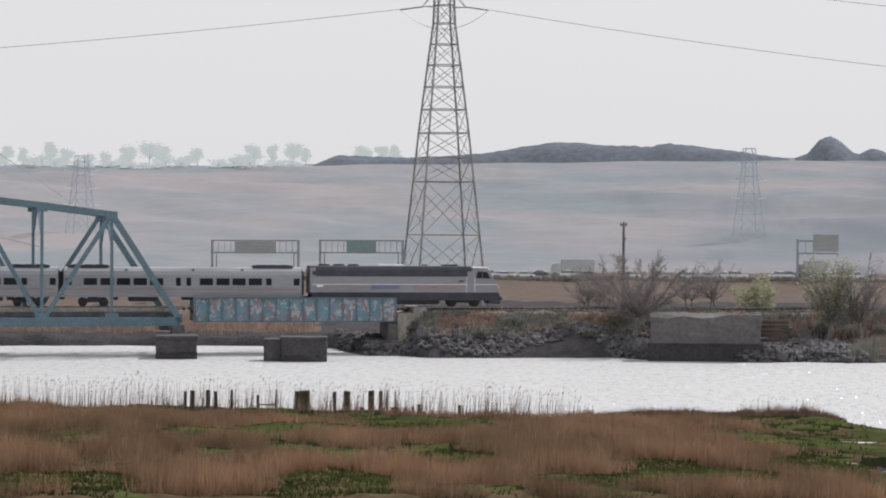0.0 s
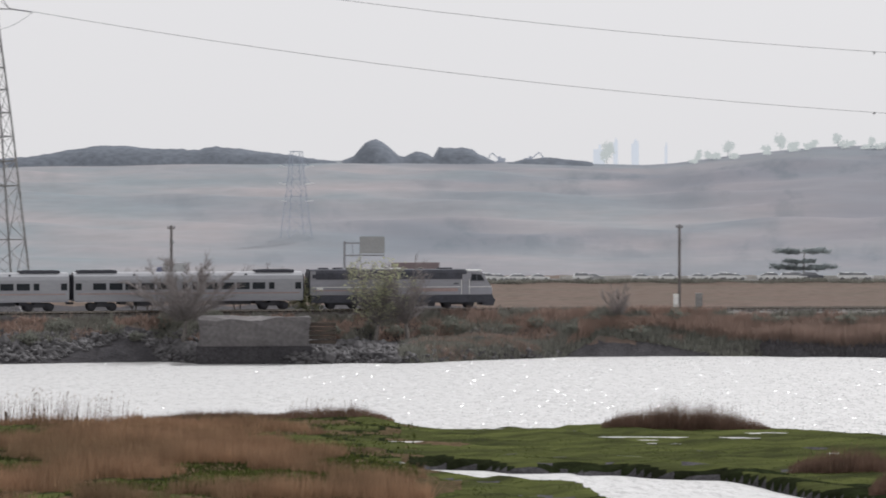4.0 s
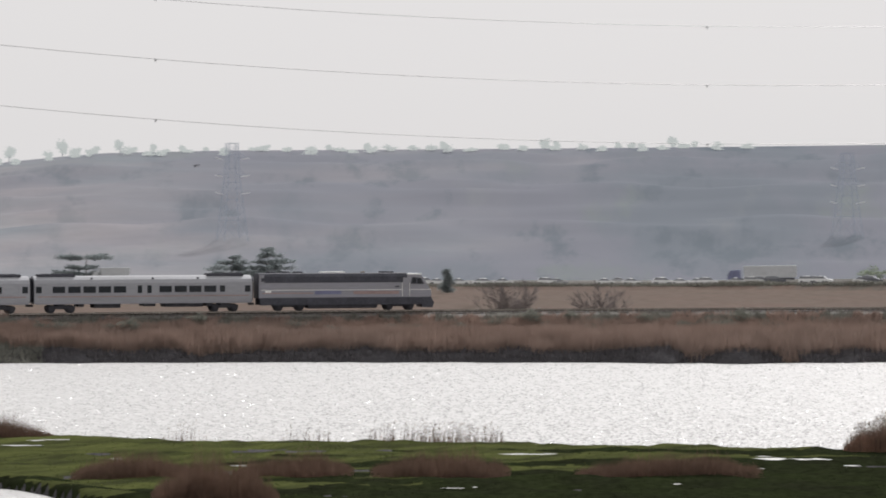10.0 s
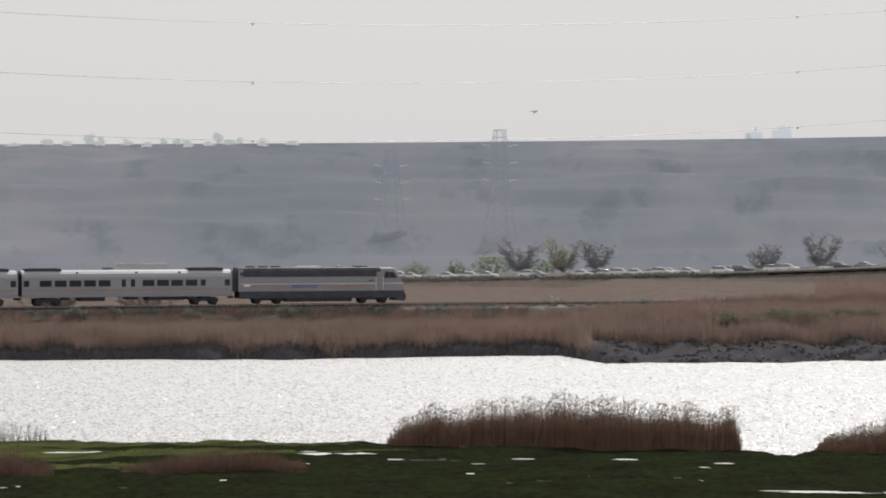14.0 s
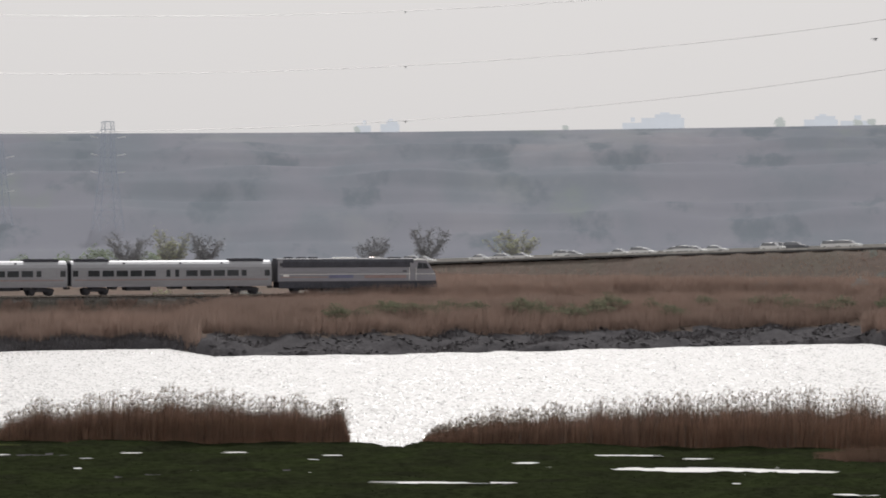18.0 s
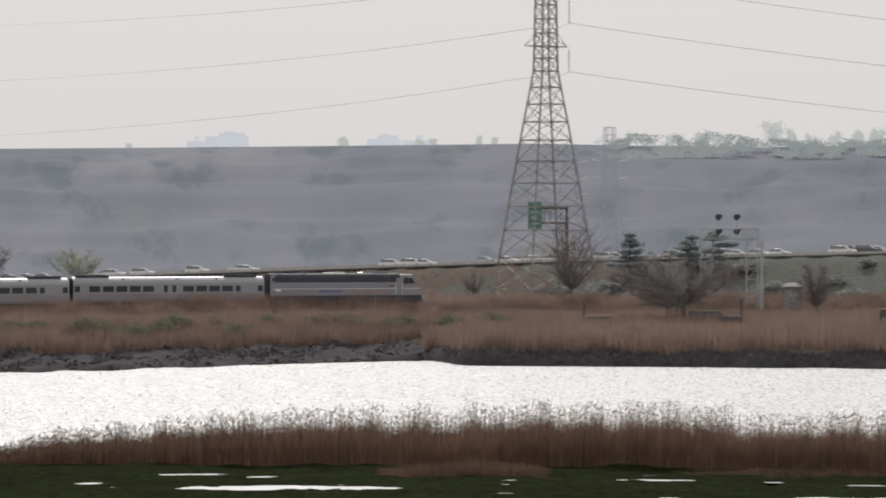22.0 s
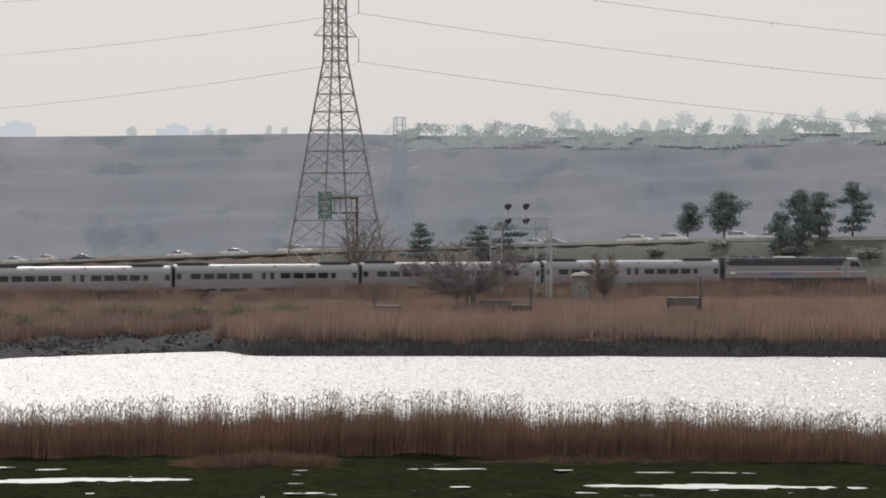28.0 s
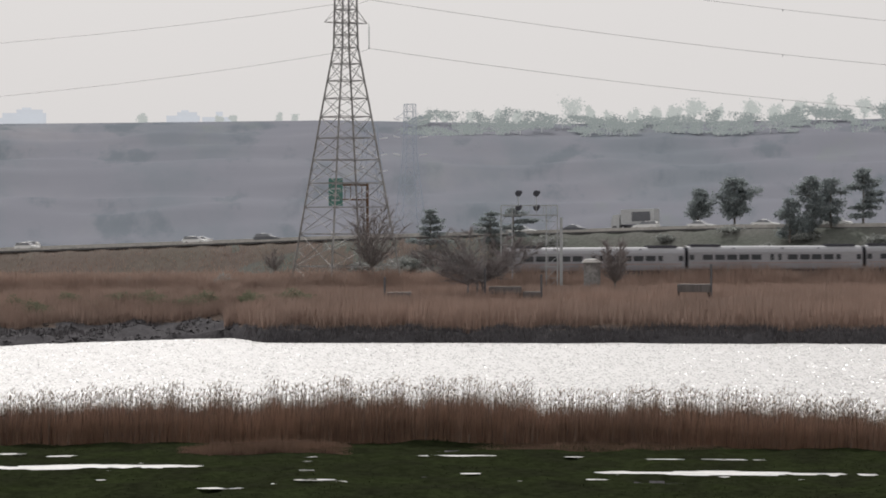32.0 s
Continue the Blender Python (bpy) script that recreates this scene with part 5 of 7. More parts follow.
marsh_platform(54.58, 325, 6.7, 54.62, 55.15, 4.95)
marsh_platform(56.70, 327, 7.7, 56.78, 57.47, 5.55)
marsh_platform(57.89, 325, 7.0, 57.5, 57.88, 5.0)
marsh_platform(61.46, 325, 8.2, 60.75, 61.44, 5.9)
p = spot(58.96, 356)
hut = thing("equipment_cabinet", pose(p.x, p.y, ground_z(p), 0, 0, -59), "small trackside cabinet with a bright white roof", "cabinet")
hz = 8.3 - ground_z(p)
part("body", box(bmesh.new(), 0, 0, hz / 2 - 0.1, 2.2, 1.5, hz - 0.3, 0.04), M["galv"], hut)
part("roof", extrude_xz(bmesh.new(), [(-1.4, hz - 0.3), (1.4, hz - 0.3), (1.0, hz + 0.05), (0.2, hz + 0.2), (-1.0, hz + 0.05)], -1.1, 1.1), M["loco_white"], hut, "bright white roof")


# ---- reeds, grass, bushes and trees ----
RNG = np.random.RandomState(5)


def scatter(n, b0, b1, d0, d1):
    """Random places in a stretch of bearings and distances; d0 and d1 may be functions of the bearing."""
    b = RNG.uniform(b0, b1, n)
    lo = d0(b) if callable(d0) else np.full(n, float(d0))
    hi = d1(b) if callable(d1) else np.full(n, float(d1))
    d = lo + (hi - lo) * RNG.rand(n)
    return b, d


def stems(b, d, h, width, lean=0.12, sink=0.05):
    """Tapered folded blades; returns vertices and triangles."""
    n = len(b)
    x, y = d * np.sin(np.radians(b)), d * np.cos(np.radians(b))
    z = surface(b, d) - sink
    a = RNG.rand(n) * 6.283
    v = np.empty((n, 4, 3))
    for k in range(3):
        v[:, k, 0] = x + width * 0.5 * np.cos(a + k * 2.094)
        v[:, k, 1] = y + width * 0.5 * np.sin(a + k * 2.094)
        v[:, k, 2] = z
    lx, ly = RNG.normal(0.05, lean, n) * h, RNG.normal(0, lean, n) * h
    v[:, 3] = np.stack([x + lx, y + ly, z + h], -1)
    i = np.arange(n)[:, None] * 4
    f = np.concatenate([i + [[0, 1, 3]], i + [[1, 2, 3]]])
    return v.reshape(-1, 3), f, v[:, 3].copy()


def plumes(tips, length, width):
    n = len(tips)
    a = RNG.rand(n) * 6.283
    v = np.empty((n, 5, 3))
    dirx, diry = RNG.normal(0.25, 0.2, n) * length, RNG.normal(0, 0.2, n) * length
    v[:, 0] = tips - np.stack([dirx * 0.6, diry * 0.6, length * 0.5 + 0 * dirx], -1)
    mid = tips.copy()
    for k in range(3):
        v[:, 1 + k] = mid + np.stack([width * np.cos(a + k * 2.094), width * np.sin(a + k * 2.094), 0 * a], -1)
    v[:, 4] = tips + np.stack([dirx, diry, length * 0.55 + 0 * dirx], -1)
    i = np.arange(n)[:, None] * 5
    f = np.concatenate([i + [[0, p, q]] for p, q in ((2, 1), (3, 2), (1, 3))] + [i + [[4, p, q]] for p, q in ((1, 2), (2, 3), (3, 1))])
    return v.reshape(-1, 3), f


def stuff(name, pieces, mat, label, category):
    vs, fs, k = [], [], 0
    for v, f in pieces:
        vs.append(v)
        fs.append(f + k)
        k += len(v)
    me = mesh_np(name, np.concatenate(vs), np.concatenate(fs))
    return tagged(link(name, me, None, (mat,)), label, category, kind="stuff")


def reed_bed(b0, b1, d0, d1, n, h, name, label, w=0.05, plume=0.85, ends=(0.6, 0.6), sparse=0.1, mat=None, ragged=0.0):
    """Tall reeds with plumes: a dense lower mass and thinner tall stems above it."""
    b, d = scatter(n, b0, b1, d0, d1)
    low = 0.02 if ragged else 0.15
    env = np.clip((b - b0) / max(ends[0], 0.01), low, 1) * np.clip((b1 - b) / max(ends[1], 0.01), low, 1)
    hh = (h(b) if callable(h) else h) * env ** 0.6 * (1 + 0.10 * wobble(b * 3, d * 0 + 1, 2.2, 31))
    if ragged:
        hh = hh * (1 + ragged * wobble(b * 3, d * 1.5, 1.6, 32) + 0.5 * ragged * wobble(b * 3, d, 0.6, 33)) * RNG.uniform(0.55, 1.15, n)
        hh = np.maximum(hh, 0.08)
    tall = RNG.rand(n) < sparse
    hs = hh * np.where(tall, RNG.uniform(0.62, 1.02, n), 0.42 + 0.36 * RNG.rand(n) ** 1.4)
    ws = w * RNG.uniform(0.6, 1.3, n)
    v, f, _ = stems(b[~tall], d[~tall], hs[~tall], ws[~tall], 0.06)
    stuff(name, [(v, f)], mat or M["reed"], label, "reeds")
    b, d, hs, ws = b[tall], d[tall], hs[tall], ws[tall]
    if len(b) < 3:
        return
    v, f, tip = stems(b, d, hs, ws * 1.35, 0.08)
    stuff("reed_stalks", [(v, f)], M["reed_top"], "tall thin glossy reed stalks standing above the bed", "reeds")
    if plume:
        pt = tip[RNG.rand(len(tip)) < plume * 0.7]
        if not len(pt):
            return
        pv, pf = plumes(pt, 0.26, 0.03)
        stuff("reed_plumes", [(pv, pf)], M["reed_plume"], "pale feathery reed plumes catching the light", "reeds")


def track_dist(b):
    a = np.radians(b + 3.3)
    return 289 * np.exp(0.16 * a + 0.065 * a * a)


def near_edge(off):
    return lambda b: near_shore(b) + off


def slope_grass():
    """Rough grass on the railway bank."""
    b, d = scatter(70000, -1.2, 36, lambda b: track_dist(b) - np.interp(b, [8, 9.5, 14, 15], [11, 24, 24, 11]), lambda b: track_dist(b) - np.interp(b, [36, 40], [3.9, 2.6]))
    z = surface(b, d)
    ok = (z > np.interp(b, [8, 9.5, 14, 15], [1.9, 0.9, 0.9, 1.9])) & (d > far_shore(b) + 1.5)
    b, d = b[ok], d[ok]
    x, y = d * np.sin(np.radians(b)), d * np.cos(np.radians(b))
    green = wobble(x, y, 7, 70) > 0.1
    for mask, mat, label in ((green, M["bank_green"], "rough grey-green grass on the railway bank"), (~green, M["reed_far"], "dry tan grass on the railway bank")):
        v, f, _ = stems(b[mask], d[mask], RNG.uniform(0.25, 0.85, int(mask.sum())), 0.14, 0.2)
        stuff("bank_slope_grass", [(v, f)], mat, label, "grass")


# the tall beds along the near bank
reed_bed(33.0, 40.45, lambda b: np.interp(b, [33, 36, 40.5], [171.5, 168.5, 167]), near_edge(-0.3), 36000, lambda b: np.interp(b, [33, 33.7, 34.9, 36.7, 38.5, 40.4], [1.5, 2.3, 2.9, 3.0, 2.8, 2.6]),
         "reed_bed", "dense bed of tall brown reeds with pale tops", ends=(0.3, 0.2), w=0.034, sparse=0.11)
reed_bed(42.0, 70.0, lambda b: np.interp(b, [42, 46, 54, 65], [168, 165.3, 164.5, 159]), near_edge(-0.3), 125000, lambda b: np.interp(b, [42, 42.6, 43.5, 45, 47, 51, 54, 58, 63, 66], [0.6, 1.1, 1.9, 2.4, 3.0, 3.2, 3.6, 3.4, 3.0, 2.6]),
         "reed_bed", "long dense bed of tall brown reeds with pale tops", ends=(0.2, 0.1), w=0.034, sparse=0.11)
# short tufts and sparse reeds on the green marsh
for b0, b1, d0, d1, n, h, sp in ((13.1, 16.2, 185.5, 188.5, 5000, 1.9, 0.05), (6.0, 8.4, 190, 193.5, 1800, 0.85, 0.08), (3.1, 6.2, 189, 192.5, 2600, 0.6, 0.02),
                                 (17.0, 19.2, 152, 155, 2600, 1.3, 0.05), (20.4, 22.5, 153, 156, 2400, 1.25, 0.05), (23.3, 25.8, 152.5, 156, 2800, 1.4, 0.05),
                                 (27.6, 31.1, 152.5, 155.5, 3800, 1.25, 0.05), (18.7, 20.9, 137, 140, 3800, 2.3, 0.1),
                                 (50.4, 53.7, 158.3, 160.5, 4200, 0.75, 0.0), (56.5, 62, 160, 161.5, 4000, 0.4, 0.0)):
    e = 0.42 * (b1 - b0)
    reed_bed(b0 - 0.25, b1 + 0.25, d0 - 0.8, d1 + 1.2, int(n * 2.6), h * 1.25, "reed_clump", "low clump of reddish brown marsh grass", w=0.032, plume=0, ends=(e, e), sparse=0, ragged=0.35, mat=M["clump"])
for b0, b1, d0, n in ((18.7, 19.6, 180.5, 60), (21.2, 22.4, 179, 170), (24.0, 25.9, 178, 330), (13.3, 16.4, 188, 90), (6.2, 8.0, 192.5, 60), (23.0, 24.6, 178, 200)):
    reed_bed(b0, b1, d0 - 1.5, d0, n // 2, 1.35, "sparse_reeds", "sparse thin reeds standing at the water's edge", w=0.035, plume=0.6, ends=(0.2, 0.2), sparse=0.9)
reed_bed(-12, 3.2, near_edge(-5), near_edge(-0.5), 1500, 2.2, "sparse_reeds", "pale reeds with plumes along the marsh edge", w=0.035, plume=0.7, ends=(0.2, 0.4), sparse=0.6)


slope_grass()


def point_grass():
    """Rough grass over the low point below the railway."""
    b, d = scatter(26000, 9.0, 15.5, far_edge_near, lambda b: track_dist(b) - 3.2)
    x, y = d * np.sin(np.radians(b)), d * np.cos(np.radians(b))
    green = wobble(x, y, 6, 72) > 0.0
    for mask, mat, label in ((green, M["bank_green"], "rough grey-green grass on the low point"), (~green, M["reed_far"], "dry tan grass on the low point")):
        v, f, _ = stems(b[mask], d[mask], RNG.uniform(0.3, 1.1, int(mask.sum())), 0.14, 0.2)
        stuff("point_grass", [(v, f)], mat, label, "grass")


def far_edge_near(b):
    return far_shore(b) + 0.8


def point_edge():
    """Tufts along the water's edge of the low point."""
    b, d = scatter(11000, 8.6, 16.2, lambda b: far_shore(b) - 0.2, lambda b: far_shore(b) + 4.5)
    v, f, _ = stems(b, d, RNG.uniform(0.3, 1.0, len(b)), 0.14, 0.25)
    stuff("point_grass", [(v, f)], M["bank_green"], "rough grey-green tufts by the water", "grass")


point_grass()
point_edge()


def green_hole(x, y, b, d):
    """Wet green hollows in the brown grass: below 1 inside."""
    w = 0.35 * wobble(x, y, 5, 46)
    out = np.full(np.shape(b), 9.0)
    for pb, pd, hb, hd in ((0.1, 151.5, 1.4, 7.0), (-2.4, 137, 1.5, 8.0), (4.5, 150, 1.2, 2.5), (6.9, 163, 1.0, 3.0), (-5.5, 150, 1.0, 2.0), (3.0, 140, 1.6, 3.0), (8.2, 152, 1.4, 6.5), (-8.3, 162, 1.5, 5.5), (-0.3, 174, 1.5, 5.5), (-8, 138, 1.8, 6.0), (5.5, 143, 1.6, 6.0)):
        out = np.minimum(out, ((b - pb) / hb) ** 2 + ((d - pd) / hd) ** 2 + w)
    return out


def brown_field():
    b, d = scatter(300000, -10.5, 9.3, 132, near_edge(-1.5))
    x, y = d * np.sin(np.radians(b)), d * np.cos(np.radians(b))
    m = wobble(x, y, 22, 40) + 0.6 * wobble(x, y, 8, 41)
    edge = np.interp(d, [132, 150, 158, 170, 185, 195], [9.2, 8.7, 7.6, 7.2, 5.5, 3.0])
    keep = (m > -0.25) & (b < edge + 0.4 * wobble(x, y, 6, 42)) & (green_hole(x, y, b, d) > 1) & (RNG.rand(len(b)) < 0.75 + 0.2 * m)
    keep &= ~((b > 3.2) & (d > 184))
    b, d, m = b[keep], d[keep], m[keep]
    h = (0.95 + 0.3 * m) * RNG.uniform(0.4, 1.15, len(b)) * np.interp(b, [-9, -5, 3, 9], [1.3, 1.05, 0.95, 0.95]) * np.interp(d, [150, 165, 186], [1.1, 0.95, 0.5])
    v, f, tip = stems(b, d, h, 0.036 * RNG.uniform(0.6, 1.4, len(b)), 0.2)
    stuff("brown_marsh_grass", [(v, f)], M["straw"], "thick reddish brown marsh grass", "grass")


brown_field()


def green_grass():
    b, d = scatter(150000, 7.5, 70, 131, near_edge(-0.2))
    x, y = d * np.sin(np.radians(b)), d * np.cos(np.radians(b))
    z = surface(b, d)
    keep = (z > 0.16) & (bare_mud(b, d) < 0.72) & ((b > 20) | (np.abs(d - creek_far(b)) > 1.2)) & (pool_reach(b, d + 0.9, 0.9) > 1.0)
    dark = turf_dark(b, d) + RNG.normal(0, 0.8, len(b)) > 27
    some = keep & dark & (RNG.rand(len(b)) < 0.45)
    b2, d2 = b[some], d[some]
    b, d = b[keep & ~dark], d[keep & ~dark]
    v, f, tip = stems(b, d, RNG.uniform(0.04, 0.13, len(b)), 0.1 * RNG.uniform(0.6, 1.4, len(b)), 0.25)
    stuff("marsh_turf", [(v, f)], M["grass_green"], "short bright green salt marsh grass", "grass")
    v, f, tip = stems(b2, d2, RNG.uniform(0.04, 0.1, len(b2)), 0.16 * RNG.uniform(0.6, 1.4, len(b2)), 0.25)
    stuff("marsh_turf", [(v, f)], M["grass_shaded"], "short salt marsh grass darkened as if backlit", "grass")
    b, d = scatter(60000, -10, 9, 132, near_edge(-1))
    x, y = d * np.sin(np.radians(b)), d * np.cos(np.radians(b))
    ok = (green_hole(x, y, b, d) < 1.15) & (pool_reach(b, d + 0.9, 0.9) > 1.0) | (RNG.rand(len(b)) < 0.12)
    b, d = b[ok], d[ok]
    v, f, tip = stems(b, d, RNG.uniform(0.1, 0.3, len(b)), 0.18, 0.25)
    stuff("marsh_turf", [(v, f)], M["grass_green"], "short green grass between brown tufts", "grass")


green_grass()


def far_edge(off):
    return lambda b: far_shore(b) + off


def far_reeds():
    sets = []
    for b0, b1, lo, hi, n, h in ((12.4, 37.3, lambda b: far_shore(b) + 2.1 + 0.9 * wobble(b * 5, b * 0, 9, 29), lambda b: track_dist(b) - 5.5, 92000, 2.1), (37.3, 51.8, lambda b: far_shore(b) + 13, lambda b: track_dist(b) - 5, 68000, 1.9),
                                 (51.2, 72, lambda b: far_shore(b) + 3.2 + 0.9 * wobble(b * 5, b * 0, 9, 29), lambda b: track_dist(b) - 5, 100000, 2.75), (37, 72, lambda b: track_dist(b) - 8, lambda b: track_dist(b) - 2.9, 46000, 1.9),
                                 (-14, -2.7, far_edge(4), lambda b: far_shore(b) + 40, 14000, 2.0)):
        b, d = scatter(int(n * 1.3), b0, b1, lo, hi)
        ok = (d > lo(b)) & (d < hi(b))
        b, d = b[ok], d[ok]
        n = len(b)
        x, y = d * np.sin(np.radians(b)), d * np.cos(np.radians(b))
        hh = h * (0.7 + 0.3 * np.maximum(smooth(50.9, 52.8, b), smooth(51.0, 50.5, b))) * (1 + 0.12 * wobble(x, y, 14, 50)) * RNG.uniform(0.7, 1.12, n)
        near_track = np.interp(track_dist(b) - d, [5, 11], [0.45, 1])
        hh = hh * (near_track + (1 - near_track) * smooth(36, 42, b))
        if hi(45.0) > track_dist(45.0) - 4:
            hh = hh * (0.3 + 0.7 * smooth(37, 41, b) + 0.35 * smooth(40, 46, b))
        else:
            hh = hh * np.where(b > 51.5, np.interp(d - far_shore(b), [9, 20], [1, 0.62]), 1)
        v, f, _ = stems(b, d, hh, 0.085 * RNG.uniform(0.6, 1.4, n), 0.14)
        sets.append((v, f))
    # the strip between the railway and the highway's bank
    b, d = scatter(42000, 42, 57, lambda b: track_dist(b) + 6, lambda b: np.maximum(road_dist(b) - 7, track_dist(b) + 8))
    x, y = d * np.sin(np.radians(b)), d * np.cos(np.radians(b))
    hh = 1.5 * np.interp(road_dist(b) - d, [8, 18, 40], [0.25, 0.5, 1]) * (1 + 0.25 * wobble(x, y, 12, 51)) * RNG.uniform(0.6, 1.1, len(b))
    v, f, _ = stems(b, d, hh, 0.13, 0.2)
    sets.append((v, f))
    stuff("far_reeds", sets, M["reed_far"], "wide tan reed marsh beyond the river", "reeds")
    # dark tufts on the mud bank
    b, d = scatter(26000, 10, 72, far_edge(0.3), far_edge(3.0))
    keep = ~((b > 37.2) & (b < 51.6))
    b, d = b[keep], d[keep]
    v, f, _ = stems(b, d, RNG.uniform(0.2, 0.85, len(b)), 0.13, 0.25)
    stuff("bank_grass", [(v, f)], M["bank_grass"], "dark green grass along the muddy bank", "grass")


far_reeds()


def road_verge():
    """Rough grass along the near edge of the highway."""
    b, d = scatter(15000, -12, 41, lambda b: road_dist(b) - 8.5, lambda b: road_dist(b) - 6.4)
    x, y = d * np.sin(np.radians(b)), d * np.cos(np.radians(b))
    v, f, _ = stems(b, d, RNG.uniform(0.6, 1.0, len(b)) * (1 + 0.35 * wobble(x, y, 30, 95)), 0.28, 0.25)
    stuff("verge_grass", [(v, f)], M["bank_green"], "rough dry grass along the highway's edge", "grass")


road_verge()


def leaves(points, size, squash=0.7):
    """Small four-cornered clumps at points."""
    n = len(points)
    v = points[:, None, :] + RNG.normal(0, 1, (n, 4, 3)) * np.array([1, 1, squash]) * (size if np.isscalar(size) else np.asarray(size)[:, None, None]) * 0.6
    i = np.arange(n)[:, None] * 4
    f = np.concatenate([i + [[0, 1, 2]], i + [[0, 2, 3]]])
    return v.reshape(-1, 3), f


def bush_row(name, spots, mat, label, size=0.3, per=240):
    """Low bushes of many small clumps, one thing each; spots: (bearing, distance, width, height)."""
    for b, d, w, h in spots:
        p = spot(b, d)
        g = ground_z(p)
        n = int(per * max(0.5, w * h / 6))
        q = RNG.normal(0, 1, (n, 3))
        q /= np.linalg.norm(q, axis=1)[:, None]
        q *= RNG.uniform(0.35, 1.0, n)[:, None] ** 0.6 * (1 + 0.25 * np.sin(q[:, :1] * 5 + b) + 0.2 * np.sin(q[:, 2:] * 7))
        q = q * np.array([w / 2, w / 2.4, h / 2]) + np.array([0, 0, h / 2])
        q = q[q[:, 2] > 0.0]
        v, f = leaves(q, size)
        me = mesh_np(name, v, f)
        ob = thing(name, pose(p.x, p.y, g), label, "bush", name + "s")
        link("foliage", me, ob, (mat,))
        bm = bmesh.new()
        for k in range(5):
            a = k * 1.256 + b
            rod(bm, (0, 0, -0.1), (math.cos(a) * w * 0.25, math.sin(a) * w * 0.25, h * 0.6), 0.06, 0.02, n=5)
        part("stems", bm, M["bark"], ob)


def bare_tree(b, d, h, w, seed, label, leaf=None, leaf_n=0, leaf_size=0.22, twig=1.0, trunks=1, group="bare trees", crown=None):
    """A leafless tree: trunks that fork low into limbs, branches along them, and fine twigs."""
    rnd = random.Random(seed)
    p = spot(b, d)
    tr = thing("tree", pose(p.x, p.y, ground_z(p)), label, "tree", group)
    wood, twv, twf, tips = bmesh.new(), [], [], []

    def thin(a, c, r):
        side = (c - a).cross(Vector((0.3, 1, 0.2))).normalized() * r
        up = (c - a).cross(side).normalized() * r
        i = len(twv)
        twv.extend([a + side, a - side * 0.5 + up, a - side * 0.5 - up, c])
        twf.extend([(i, i + 1, i + 3), (i + 1, i + 2, i + 3), (i + 2, i, i + 3)])

    k_r = max(h, 5) / 8
    for q in range(trunks):
        root = Vector(((q - (trunks - 1) / 2) * 0.12 * w, rnd.uniform(-0.3, 0.3), -0.2))
        fork = root + Vector((rnd.uniform(-0.05, 0.05) * h, 0, h * rnd.uniform(0.2, 0.3)))
        r0 = 0.17 * k_r / trunks ** 0.4
        rod(wood, root, fork, r0 * 1.2, r0, n=8)
        limbs = rnd.randint(14, 16) if trunks == 1 else rnd.randint(6, 8)
        for k in range(limbs):
            a = k * 6.283 / limbs + rnd.uniform(-0.4, 0.4)
            out = rnd.uniform(0.12, 1.0) ** 0.5
            end = Vector((root.x + math.cos(a) * w * 0.62 * out, math.sin(a) * w * 0.5 * out, h * (1.08 - 0.4 * out * out) * rnd.uniform(0.86, 1.0)))
            mid = fork.lerp(end, 0.5) + Vector((math.cos(a) * w / h, math.sin(a) * w / h, -0.5)) * 0.09 * h * out
            last = fork
            for j in range(1, 6):
                t = j / 5
                c = fork.lerp(mid, t).lerp(mid.lerp(end, t), t) + Vector((rnd.uniform(-1, 1), rnd.uniform(-1, 1), rnd.uniform(-1, 1))) * 0.012 * h
                rod(wood, last, c, r0 * 0.42 * (1.12 - t + 0.2), r0 * 0.42 * (1.12 - t), n=5)
                for _ in range(rnd.randint(3, 5)):
                    way = ((c - last).normalized() * 0.7 + Vector((math.cos(a) * 0.5 + rnd.uniform(-1, 1), math.sin(a) * 0.5 + rnd.uniform(-1, 1), rnd.uniform(-0.5, 0.9))) * 0.95).normalized()
                    s0 = last.lerp(c, rnd.random())
                    ln = h * rnd.uniform(0.12, 0.24) * (1.2 - 0.5 * t)
                    s1 = s0 + way * ln
                    thin(s0, s1, 0.03 * k_r)
                    for _ in range(int(rnd.randint(9, 13) * twig)):
                        u = s0.lerp(s1, rnd.uniform(0.2, 1.0))
                        e = u + (way * 0.8 + Vector((rnd.uniform(-1, 1), rnd.uniform(-1, 1), rnd.uniform(-0.3, 1.0)))).normalized() * ln * rnd.uniform(0.35, 0.75)
                        thin(u, e, 0.019 * k_r)
                        tips.append(e)
                last = c
    part("trunk", wood, crown or M["bark"], tr)
    me = bpy.data.meshes.new("crown")
    me.from_pydata([tuple(v) for v in twv], [], twf)
    link("crown", me, tr, (crown or M["twigs"],))
    if leaf:
        pts = np.array([tuple(rnd.choice(tips)) for _ in range(leaf_n)]) + RNG.normal(0, leaf_size * 0.8, (leaf_n, 3))
        v, f = leaves(pts, leaf_size)
        link("foliage", mesh_np("foliage", v, f), tr, (leaf,))
    return tr


